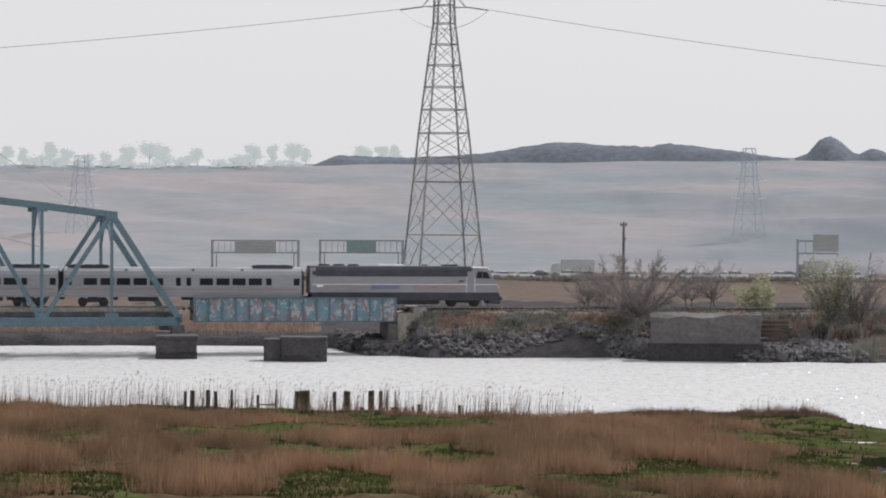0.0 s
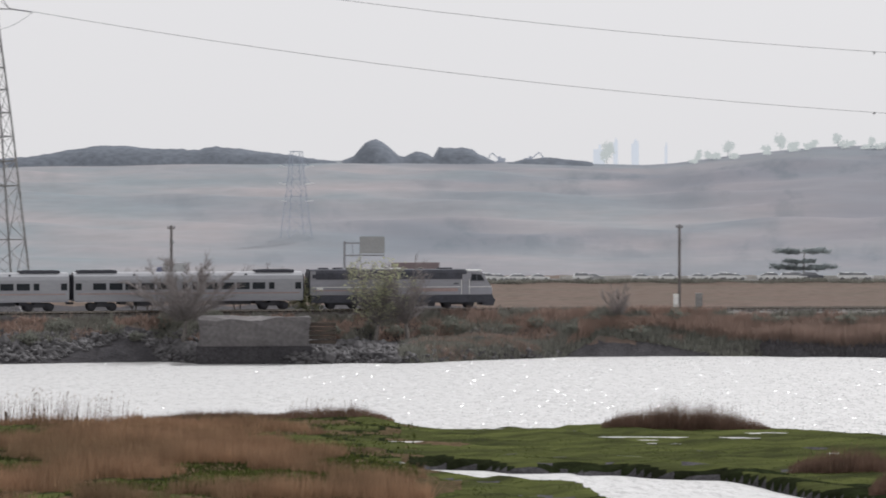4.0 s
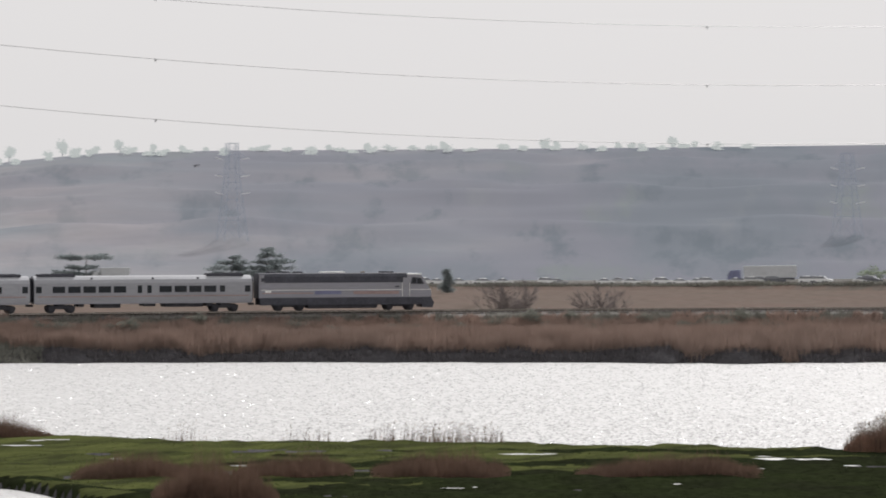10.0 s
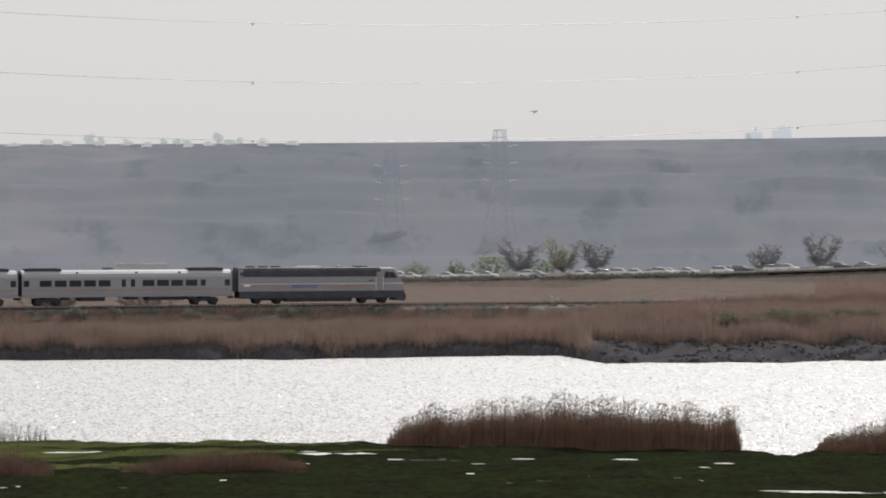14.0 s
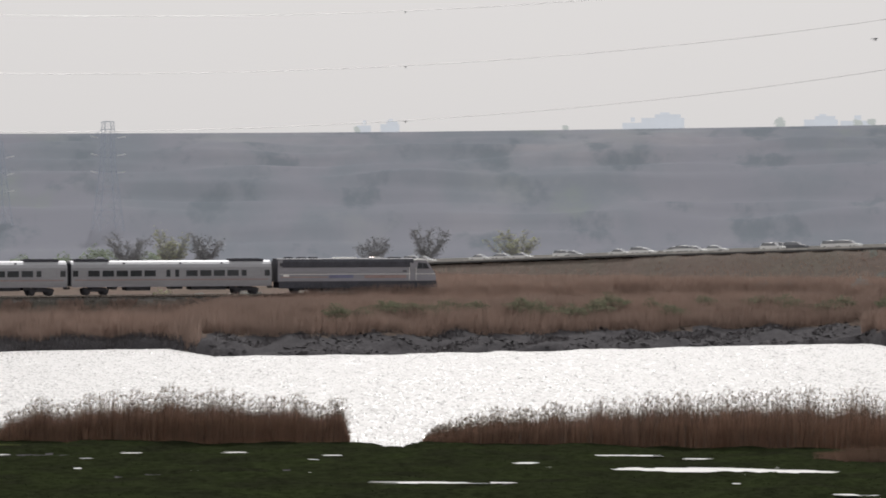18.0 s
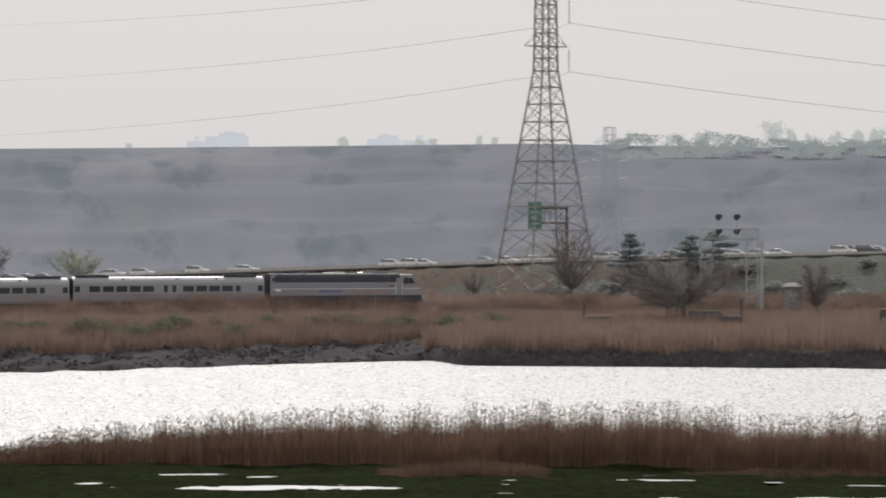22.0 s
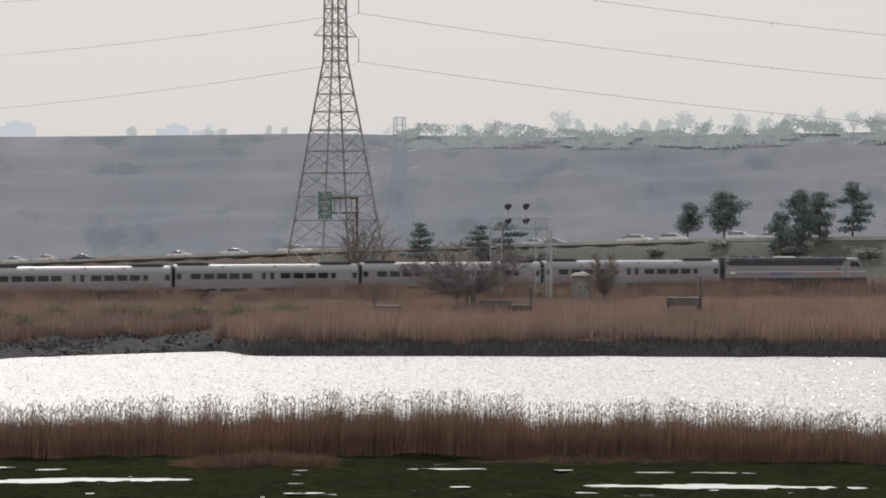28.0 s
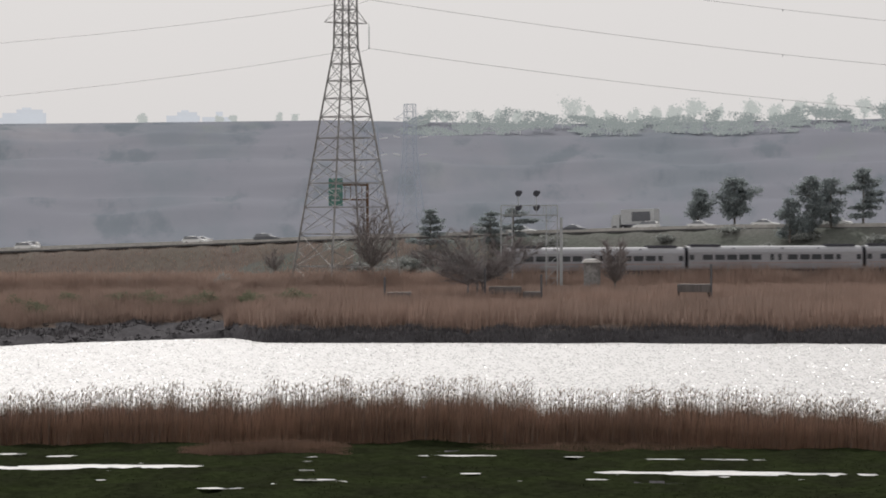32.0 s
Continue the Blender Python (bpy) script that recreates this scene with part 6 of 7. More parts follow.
def layered_pine(b, d, tiers, seed, label):
    """A pine with separate flat tiers of boughs; tiers: (height, width, shift, thickness)."""
    rnd = random.Random(seed)
    p = spot(b, d)
    tr = thing("pine_tree", pose(p.x, p.y, ground_z(p), 0, 0, -b), label, "tree", "pines")
    tiers = [(z * 0.93, w, dx, th) for z, w, dx, th in tiers]
    h = tiers[-1][0]
    bm = bmesh.new()
    rod(bm, (0, 0, -0.2), (tiers[-1][2] * 0.6, 0, h), 0.22, 0.08, n=7)
    pts = []
    for z, w, dx, th in tiers:
        for k in range(max(7, int(w * 1.5))):
            a = rnd.uniform(0, 6.283)
            rr = w * 0.7 * rnd.uniform(0.35, 1.0)
            e = Vector((dx + math.cos(a) * rr, math.sin(a) * rr * 0.8, z + rnd.uniform(-0.45, 0.4) * th + 0.04 * rr))
            rod(bm, (dx * 0.4, 0, z - 0.35), e, 0.06, 0.02, n=4)
            for i in range(int(34 + 26 * rr)):
                t = rnd.uniform(0.3, 1.06)
                q = Vector((dx * 0.4, 0, z - 0.1)).lerp(e, t)
                pts.append((q.x + rnd.gauss(0, 0.35), q.y + rnd.gauss(0, 0.35), q.z + rnd.gauss(0.05, 0.26 * th)))
    part("trunk", bm, M["bark"], tr)
    v, f = leaves(np.array(pts), 0.28)
    link("crown", mesh_np("crown", v, f), tr, (M["needles"],))
    return tr


# trees by the railway
bare_tree(4.05, 287, 9.0, 10.8, 1, "bare spreading tree on the rocky bank below the railway", twig=1.6, leaf=M["twigs"], leaf_n=1700, leaf_size=0.075)
bare_tree(3.0, 298, 5.2, 4.2, 2, "slender bare sapling beside the railway", trunks=2, twig=0.6)
bare_tree(3.35, 299, 5.4, 4.0, 3, "slender bare sapling beside the railway", trunks=2, twig=0.6)
bare_tree(5.2, 299, 5.0, 4.5, 4, "small bare tree with reddish twigs", trunks=2, twig=0.6)
bare_tree(5.7, 299, 5.4, 5.0, 5, "small bare tree with reddish twigs", trunks=2, twig=0.6)
bare_tree(8.1, 290, 8.7, 6.4, 6, "young tree with yellow-green spring buds", leaf=M["buds"], leaf_n=1700, leaf_size=0.2, twig=0.5)
bare_tree(8.8, 290, 9.0, 4.0, 7, "tall thin bare tree on the bank", twig=0.6)
bare_tree(13.2, 299, 4.2, 3.0, 8, "thin bare shrub tree on the bank", twig=0.6)
bare_tree(26.0, 333, 6.6, 6.6, 9, "bare shrubby tree beyond the railway", trunks=3)
bare_tree(27.9, 336, 6.0, 7.0, 10, "low bare shrub beyond the railway", trunks=3)
bare_tree(36.5, 345, 3.6, 3.4, 11, "small budding tree beside the railway", leaf=M["buds"], leaf_n=260, trunks=2)
bare_tree(56.5, 331, 9.0, 15.0, 12, "wide dark bare tree standing in the reeds", trunks=3, twig=2.4, crown=M["twigs_dark"], leaf=M["twigs_dark"], leaf_n=1500, leaf_size=0.09)
bare_tree(59.4, 352, 7.4, 4.0, 14, "bare tree beside the railway")
bare_tree(54.4, 370, 13.5, 7.0, 15, "tall gaunt bare tree by the pylon", twig=0.35)
bare_tree(52.25, 470, 5.0, 3.4, 17, "small bare tree beside the highway", trunks=2)
for i, (b, z, w) in enumerate(((35.8, 12.0, 8), (36.7, 12.4, 8), (41.0, 10.5, 7), (42.1, 12.8, 10), (43.9, 13.2, 10), (37.4, 10.5, 7))):
    d = float(road_dist(b)) + 32
    bare_tree(b, d, z - float(road_z(b)) + 1.5, w, 20 + i, "hazy bare roadside tree beyond the highway", trunks=2, twig=1.0, crown=M["haze_twigs"], group="roadside trees", leaf=M["buds"] if i % 3 == 1 else M["haze_twigs"], leaf_n=800, leaf_size=0.3)
layered_pine(17.1, 612, ((2.6, 10.8, 0.0, 0.9), (4.1, 6.5, -0.5, 0.7), (6.6, 9.6, 0.3, 0.9)), 1, "flat-topped pine with two tiers of boughs beside the highway")
layered_pine(20.15, 612, ((2.4, 8.0, 0.6, 1.0), (3.9, 9.0, -0.4, 0.9), (5.3, 6.0, 0.4, 0.9), (6.6, 3.2, 0.6, 0.6)), 2, "spreading pine with ragged boughs beside the highway")
layered_pine(20.92, 614, ((2.4, 11.5, 0.0, 1.0), (3.9, 9.5, 0.8, 0.9), (5.4, 8.6, 0.3, 0.9), (7.0, 5.6, -0.8, 0.9), (8.3, 3.0, -0.5, 0.7)), 3, "taller spreading pine with ragged boughs beside the highway")
layered_pine(24.68, 560, ((0.6, 2.0, 0, 0.9), (1.4, 2.2, 0, 0.9), (2.3, 1.8, 0, 0.9), (3.2, 1.4, 0, 0.8), (4.1, 0.9, 0, 0.7), (4.9, 0.4, 0, 0.5)), 4, "small pointed conifer beside the highway")
layered_pine(61.18, 484, ((2.6, 4.6, 0, 1.2), (3.6, 4.8, 0.1, 1.2), (4.6, 4.4, -0.2, 1.2), (5.6, 3.4, 0.2, 1.1), (6.6, 2.2, 0.3, 0.9), (7.2, 1.2, 0.3, 0.7)), 5, "dark green pine beside the highway")
layered_pine(61.95, 484, ((2.6, 3.6, 0.3, 1.2), (3.6, 5.8, 0, 1.3), (4.6, 6.8, 0.3, 1.3), (5.6, 6.6, 0.2, 1.3), (6.6, 6.6, 0.5, 1.3), (7.6, 5.4, -0.1, 1.2), (8.5, 4.0, -0.2, 1.1), (9.1, 2.2, -0.1, 0.8)), 6, "broad round dark green pine beside the highway")
layered_pine(63.1, 444, ((1.5, 3.4, 0, 1.2), (2.5, 4.6, 0.3, 1.3), (3.5, 4.4, 0, 1.3), (4.6, 4.2, -0.3, 1.2), (5.6, 3.4, -0.2, 1.1), (6.6, 2.4, 0.3, 1.0), (7.2, 1.4, 0, 0.7)), 7, "dark green pine on the highway bank")
layered_pine(63.5, 446, ((1.0, 2.2, 0, 1.1), (2.2, 4.0, 0.2, 1.3), (3.4, 5.0, 0, 1.3), (4.6, 4.8, 0.4, 1.3), (5.8, 4.6, -0.1, 1.2), (6.9, 4.2, 0.1, 1.2), (7.9, 3.0, 0.1, 1.0), (8.8, 2.2, 0.3, 0.9), (9.5, 1.2, 0.3, 0.7)), 8, "tall dark green pine on the highway bank")
layered_pine(63.95, 448, ((1.4, 2.4, 0, 1.1), (2.8, 3.6, 0.2, 1.2), (4.0, 4.6, 0, 1.3), (5.2, 4.4, 0.3, 1.2), (6.4, 3.6, 0.2, 1.2), (7.4, 2.6, 0, 1.0), (8.2, 1.4, 0, 0.7)), 14, "brownish green pine on the highway bank")
layered_pine(64.62, 450, ((2.2, 4.8, 0, 0.8), (3.6, 5.4, 0.2, 0.8), (4.8, 5.0, 0.2, 0.8), (6.0, 5.0, 0.6, 0.8), (7.2, 4.2, 0, 0.8), (8.2, 3.4, 0.5, 0.7), (9.1, 2.6, -0.2, 0.7), (9.9, 1.4, 0.1, 0.6)), 9, "tall tiered dark green pine on the highway bank")
layered_pine(65.6, 446, ((1.4, 2.6, 0, 1.1), (2.8, 4.0, 0.2, 1.2), (4.0, 4.8, 0, 1.3), (5.2, 4.6, 0.3, 1.2), (6.4, 3.8, 0.2, 1.2), (7.4, 2.6, 0, 1.0), (8.4, 1.4, 0, 0.7)), 10, "dark green pine on the highway bank")
layered_pine(55.55, 470, ((2.2, 7.4, 0.3, 0.6), (3.6, 4.4, 0.2, 0.6), (4.8, 4.8, 0.2, 0.6), (6.0, 3.0, 0.0, 0.6), (7.0, 2.0, 0, 0.6), (7.9, 1.0, 0, 0.5)), 11, "dark conifer with separate boughs on the highway bank")
layered_pine(56.8, 466, ((2.0, 3.4, 0.4, 0.6), (3.6, 4.6, -0.9, 0.6), (4.8, 3.4, -0.5, 0.6), (5.8, 2.6, 0.2, 0.5), (6.8, 1.6, 0.3, 0.5)), 12, "dark conifer with separate boughs on the highway bank")
layered_pine(57.3, 466, ((2.0, 3.4, 0.4, 0.6), (3.2, 4.6, 0.6, 0.6), (4.4, 4.6, 0.9, 0.6), (5.6, 3.0, 0.3, 0.5), (6.4, 1.6, 0, 0.5)), 13, "dark conifer with separate boughs on the highway bank")
bush_row("round_bush", ((6.65, 298, 4.8, 3.6),), M["buds"], "rounded yellow-green bush beside the railway", 0.18, 700)
M["willow"] = material("willow", (0.33, 0.38, 0.3), 0.9, vary=0.15, scale=0.2, island=0.1, spec=0.0, thin=0.45)
bush_row("willow", ((35.2, 648, 9, 6.5), (36.3, 650, 8, 5.5), (34.5, 652, 7, 4.5), (33.6, 655, 8, 4.0)), M["willow"], "hazy willow with pale young leaves beyond the highway", 0.5, 60)
rr = random.Random(8)
bush_row("bank_bush", [(b + rr.uniform(-0.3, 0.3), float(track_dist(b)) - rr.uniform(5.0, 8.5), rr.uniform(1.6, 3.4), rr.uniform(0.8, 1.9)) for b in np.arange(1.0, 33, 0.75)], M["bush"],
         "grey-green scrub bush on the railway bank", 0.14, 800)
bush_row("marsh_bush", [(b + rr.uniform(-0.3, 0.3), float(far_shore(b)) + rr.uniform(17, 24), rr.uniform(2.6, 5.5), rr.uniform(1.4, 2.3)) for b in np.arange(40, 53, 0.55)], M["marsh_bush"],
         "dark green bush in the reed marsh", 0.16, 900)
bush_row("roadside_bush", [(b + rr.uniform(-0.3, 0.3), float(track_dist(b)) + rr.uniform(14, 30), rr.uniform(2.2, 4.5), rr.uniform(1.5, 2.4)) for b in np.arange(26, 68, 0.7)], M["haze_bush"],
         "dark bush beyond the railway", 0.18, 500)
bush_row("embankment_bush", [(b + rr.uniform(-0.3, 0.3), float(road_dist(b)) - rr.uniform(9, 30), rr.uniform(3, 8), rr.uniform(1.0, 2.2)) for b in np.arange(54.2, 70, 0.5)], M["haze_bush"],
         "dark green bush on the highway embankment", 0.3, 420)


# ---- the hill: soil heaps, trees on the ridge, scrub ----
def soil_mound(outline, d, label):
    """A heap whose top follows (bearing, height); its back and front slope down into the ridge."""
    bs = np.arange(outline[0][0], outline[-1][0], 0.12)
    top = np.interp(bs, [o[0] for o in outline], [o[1] for o in outline])
    rows = []
    for off, k in ((-26, 0.0), (-17, 0.45), (-8, 0.85), (0, 1.0), (10, 0.9), (30, 0.0)):
        z0 = ridge(bs) - (6.0 if k == 0 else 1.5)
        rough = 0.35 * wobble(bs * 19.4, bs * 0 + off, 7, 60 + int(off)) * (0.3 if k in (0.0,) else 1.0)
        rows.append(np.stack([(d + off) * np.sin(np.radians(bs)), (d + off) * np.cos(np.radians(bs)), z0 + (top - z0) * k + rough * (k > 0)], -1))
    v = np.stack(rows)
    nr, nb = v.shape[:2]
    i = (np.arange(nr - 1)[:, None] * nb + np.arange(nb - 1)[None]).ravel()
    f = np.stack([i, i + 1, i + nb + 1, i + nb], -1)[:, ::-1]
    tagged(link("soil_mound", mesh_np("soil_mound", v.reshape(-1, 3), f, smooth=True), None, (M["soil"],)), label, "soil heap", "soil heaps")


soil_mound([(-2.8, 37.0), (-2.2, 41.2), (-0.8, 40.2), (0.0, 40.8), (0.8, 42.2), (1.4, 43.8), (2.1, 46.7), (2.8, 46.6), (3.5, 45.7), (4.2, 45.3), (4.7, 46.5), (5.9, 44.3), (6.8, 41.7), (7.3, 40)], 1100, "long dark grey soil heap on the hill top")
soil_mound([(7.4, 41), (7.65, 42.5), (7.9, 48.5), (8.1, 49.9), (8.3, 48.2), (8.6, 43), (8.75, 42.2), (8.9, 44.8), (9.1, 44.6), (9.32, 42), (9.42, 46), (9.8, 46.2), (10.1, 46), (10.35, 43), (10.7, 40)], 1100, "peaked dark grey soil heap on the hill top")
soil_mound([(10.9, 40), (11.3, 41.6), (12.0, 41.8), (12.6, 40.6), (12.8, 39)], 1100, "low dark grey soil heap on the hill top")


def far_tree(b, d, h, w, seed, mat=None, dense=150):
    """A distant crown of clumps on a forked trunk."""
    rnd = random.Random(seed)
    p = spot(b, d)
    g = ground_z(p)
    tr = thing("far_tree", pose(p.x, p.y, g - 0.2), "pale hazy tree with young leaves on the hill top", "tree", "hill trees")
    bm = bmesh.new()
    rod(bm, (0, 0, 0), (0, 0, h * 0.55), 0.25, 0.12, n=5)
    pts = []
    for k in range(rnd.randint(7, 10)):
        a, rr, z = rnd.uniform(0, 6.28), rnd.uniform(0.1, 0.42) * w, rnd.uniform(0.4 if h > 5.5 else 0.15, 0.9) * h
        c = Vector((math.cos(a) * rr, math.sin(a) * rr, z))
        rod(bm, (0, 0, h * 0.3), c, 0.12, 0.05, n=4)
        pts.append(RNG.normal(0, 1, (dense // 6, 3)) * np.array([0.14 * w, 0.14 * w, 0.11 * h]) + np.array(c))
    part("trunk", bm, M["haze_bark"], tr)
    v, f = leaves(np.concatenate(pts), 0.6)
    link("crown", mesh_np("crown", v, f), tr, (mat or M["haze_leaf"],))


# leaves and bark on the slope emit the pale tint of haze
M["haze_slope_leaf"] = material("haze_slope_leaf", (0.03, 0.036, 0.031), 0.95, vary=0.08, scale=0.05, island=0.04, glow=0.43, air=(0.6, 0.66, 0.65), spec=0.0)
M["haze_bark"] = material("haze_bark", (0.2, 0.19, 0.18), 0.9, vary=0.2, scale=0.5, glow=0.36, air=(0.64, 0.68, 0.7))
fr = random.Random(12)
for b, top in ((-9.17, 43), (-8.8, 42), (-8.24, 43.8), (-7.9, 42), (-7.42, 40.9), (-7.1, 41), (-6.6, 43.3), (-6.18, 44.9), (-5.9, 43), (-5.18, 42.3), (-3.99, 44.2), (-3.6, 44), (-3.16, 44.3), (-2.9, 42.5),
               (-1.73, 44.5), (-1.3, 43.5), (-1.01, 43.9), (12.98, 46.8), (14.89, 44.2), (15.1, 43.5), (15.52, 47.3), (16.32, 46.9), (16.62, 49.8), (16.9, 47.8), (17.3, 48.5), (17.81, 52), (18.1, 49), (18.52, 49.8), (19.12, 49.2),
               (19.6, 48.8), (24.62, 51), (26.75, 53), (27.0, 51), (29.44, 53), (29.9, 51.5), (28.3, 50.5), (23.0, 50), (22.2, 49.5), (40.6, 53), (45.0, 54), (49.51, 57.8), (51.12, 56.7), (51.4, 56.2), (52.37, 58.5), (52.7, 57.5),
               (55.83, 56.2), (56.42, 56.7), (56.96, 56.7), (57.4, 56), (58.51, 61.3), (58.9, 58), (59.3, 56), (59.81, 57), (60.3, 57), (60.7, 58), (61.11, 60.9), (61.6, 58.5), (62.28, 59.6), (62.8, 58.5), (63.3, 60), (63.94, 61.7), (64.64, 60.5),
               (65.22, 60.4), (65.9, 60.5), (66.6, 60), (67.4, 61), (68.4, 60)):
    d = 1108 + fr.uniform(-6, 10)
    h = max(3.0, top - float(ridge(b)) + 1.0) * (0.55 if 39 < b < 53.5 else 0.75 if 17.5 < b < 31 else 1.0)
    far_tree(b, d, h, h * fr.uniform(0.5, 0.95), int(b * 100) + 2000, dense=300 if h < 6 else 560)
for b in np.concatenate([np.arange(-9.6, -3.0, 0.2), np.arange(15, 31, 0.45), np.arange(55.0, 70, 0.11)]):
    q = b + fr.uniform(-0.3, 0.3)
    k = 1.0 if b > 40 else 0.85 if b < 0 else 0.5
    far_tree(q, 1098 - fr.uniform(0, 30 if b < 40 else 75), k * fr.uniform(2.5, 6.5), k * fr.uniform(6, 11), int(b * 77) + 9000, dense=150, mat=M["haze_slope_leaf"] if b > 40 else None)


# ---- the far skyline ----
# far buildings emit a pale blue in place of the haze over them
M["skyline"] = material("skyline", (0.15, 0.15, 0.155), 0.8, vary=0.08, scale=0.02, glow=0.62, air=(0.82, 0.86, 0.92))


def skyline(b0, b1, z1, d=3800, steps=1):
    p, q = spot(b0, d), spot(b1, d)
    w = (q - p).length
    tw = thing("far_building", pose(p.x, p.y, 0, 0, 0, math.degrees(math.atan2(q.y - p.y, q.x - p.x))), "pale hazy high-rise building on the horizon", "building", "far skyline")
    bm = bmesh.new()
    for k in range(steps):
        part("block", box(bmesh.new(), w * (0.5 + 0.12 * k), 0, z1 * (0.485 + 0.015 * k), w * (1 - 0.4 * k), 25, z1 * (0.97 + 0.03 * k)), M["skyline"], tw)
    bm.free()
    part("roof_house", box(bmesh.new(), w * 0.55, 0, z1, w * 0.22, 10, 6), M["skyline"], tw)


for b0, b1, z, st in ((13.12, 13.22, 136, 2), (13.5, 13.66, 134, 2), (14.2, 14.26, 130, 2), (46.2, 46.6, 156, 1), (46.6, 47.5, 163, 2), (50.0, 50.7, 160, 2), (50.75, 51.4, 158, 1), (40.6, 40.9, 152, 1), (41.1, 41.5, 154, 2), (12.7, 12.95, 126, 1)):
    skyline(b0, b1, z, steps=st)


def flat_stones():
    """Stones, wrack and tufts that lie over the mud flat."""
    b, d = scatter(2200, 37.6, 51.6, far_edge(0.2), lambda b: far_shore(b) + 15)
    x, y = d * np.sin(np.radians(b)), d * np.cos(np.radians(b))
    ok = wobble(x, y, 6, 91) + 0.5 * wobble(x, y, 2, 92) > 0.05
    b, d, x, y = b[ok], d[ok], x[ok], y[ok]
    v, f = leaves(np.stack([x, y, surface(b, d) + 0.05], -1), RNG.uniform(0.2, 0.6, len(b)), 0.45)
    stuff("mud_stones", [(v, f)], M["wrack"], "dark wet stones and clods on the mud flat", "stones")
    b, d = scatter(9000, 37.6, 51.6, far_edge(3), lambda b: far_shore(b) + 15)
    x, y = d * np.sin(np.radians(b)), d * np.cos(np.radians(b))
    ok = wobble(x, y, 9, 93) > 0.35
    b, d = b[ok], d[ok]
    v, f, _ = stems(b, d, RNG.uniform(0.15, 0.6, len(b)), 0.16, 0.25)
    stuff("flat_grass", [(v, f)], M["bank_grass"], "low green grass patches on the mud flat", "grass")


flat_stones()


def wave_crests():
    """Small wet wave crests that catch the sun all over the river."""
    b = RNG.uniform(-12, 70, 120000)
    lo, hi = near_shore(b) - 2, far_shore(b) - 0.5
    d = 1 / (1 / lo + (1 / hi - 1 / lo) * RNG.rand(len(b)))
    ok = (surface(b, d) < -0.15) & (RNG.rand(len(b)) < np.interp(b, [-12, 5, 15, 25, 40, 70], [0.03, 0.06, 0.3, 0.7, 0.9, 0.9]))
    b, d = b[ok], d[ok]
    n = len(b)
    x, y = d * np.sin(np.radians(b)), d * np.cos(np.radians(b))
    a = np.radians(-35) + RNG.normal(0, 0.45, n)
    w, r = RNG.uniform(0.04, 0.17, n), RNG.uniform(0.1, 0.3, n)
    w, r = w * np.interp(b, [0, 30], [0.45, 1]), r * np.interp(b, [0, 30], [0.5, 1])
    h = r * RNG.uniform(0.2, 0.55, n)
    ca, sa = np.cos(a), np.sin(a)
    v = np.zeros((n, 4, 3))
    for k, (u, q) in enumerate(((-1, -1), (1, -1), (0, 0.6), (0, 0))):
        v[:, k, 0] = x + u * w * ca - q * r * sa
        v[:, k, 1] = y + u * w * sa + q * r * ca
        v[:, k, 2] = -0.01
    v[:, 3, 2] = h
    i = np.arange(n)[:, None] * 4
    f = np.concatenate([i + [[0, 1, 3]], i + [[1, 2, 3]], i + [[2, 0, 3]]])
    stuff("wave_crests", [(v.reshape(-1, 3), f)], M["crest"], "small bright glinting wave crests on the river", "waves")


wave_crests()


# ---- machines on the hill top, boxes by the track ----
# machine paint gives off a faint bluish glow that imitates haze
M["machine"] = material("machine", (0.22, 0.2, 0.19), 0.7, vary=0.2, scale=0.5, glow=0.3)


def excavator(b, d, turn, size=1.0):
    p = spot(b, d)
    ex = thing("excavator", pose(p.x, p.y, ground_z(p), 0, 0, turn) @ Matrix.Diagonal((size, size, size, 1)), "hazy excavator standing beside the soil heaps", "excavator", "hill machines")
    for y in (-1.2, 1.2):
        bm = extrude_xz(bmesh.new(), [(-2.0, 0.1), (2.0, 0.1), (2.3, 0.5), (2.0, 0.9), (-2.0, 0.9), (-2.3, 0.5)], y - 0.3, y + 0.3)
        part("crawler_track", bm, M["machine"], ex)
    part("body", box(bmesh.new(), -0.5, 0, 1.7, 4.0, 2.6, 1.4, 0.15), M["machine"], ex)
    part("cab", box(bmesh.new(), 0.9, 0.7, 2.6, 1.4, 1.1, 1.5, 0.15), M["machine"], ex)
    part("boom", bar(bmesh.new(), (1.2, -0.3, 2.0), (5.2, -0.3, 5.4), 0.4, 0.5), M["machine"], ex)
    part("arm", bar(bmesh.new(), (5.2, -0.3, 5.4), (7.2, -0.3, 3.2), 0.3, 0.4), M["machine"], ex)
    part("bucket", extrude_xz(bmesh.new(), [(6.9, 3.3), (7.6, 3.2), (7.5, 2.4), (6.8, 2.2)], -0.8, 0.2), M["machine"], ex)


excavator(10.75, 1096, 190, 0.7)
excavator(11.35, 1094, 10, 0.8)


def track_box(b, d, w, top, mat, label):
    p = spot(b, d)
    g = ground_z(p)
    bx = thing("trackside_box", pose(p.x, p.y, g, 0, 0, -b), label, "equipment box", "trackside boxes")
    h = top - g
    part("body", box(bmesh.new(), 0, 0, h / 2, w, 0.5, h, 0.03), mat, bx)
    part("lid", box(bmesh.new(), 0, 0, h + 0.03, w + 0.1, 0.6, 0.06, 0.01), mat, bx)
    part("door", box(bmesh.new(), 0, -0.26, h / 2, w * 0.8, 0.03, h * 0.8, 0.01), mat, bx)


track_box(14.44, 308, 0.6, 6.3, M["loco_white"], "white equipment box beside the track and pole")
track_box(14.92, 309, 0.8, 6.4, M["galv"], "grey equipment box beside the track")


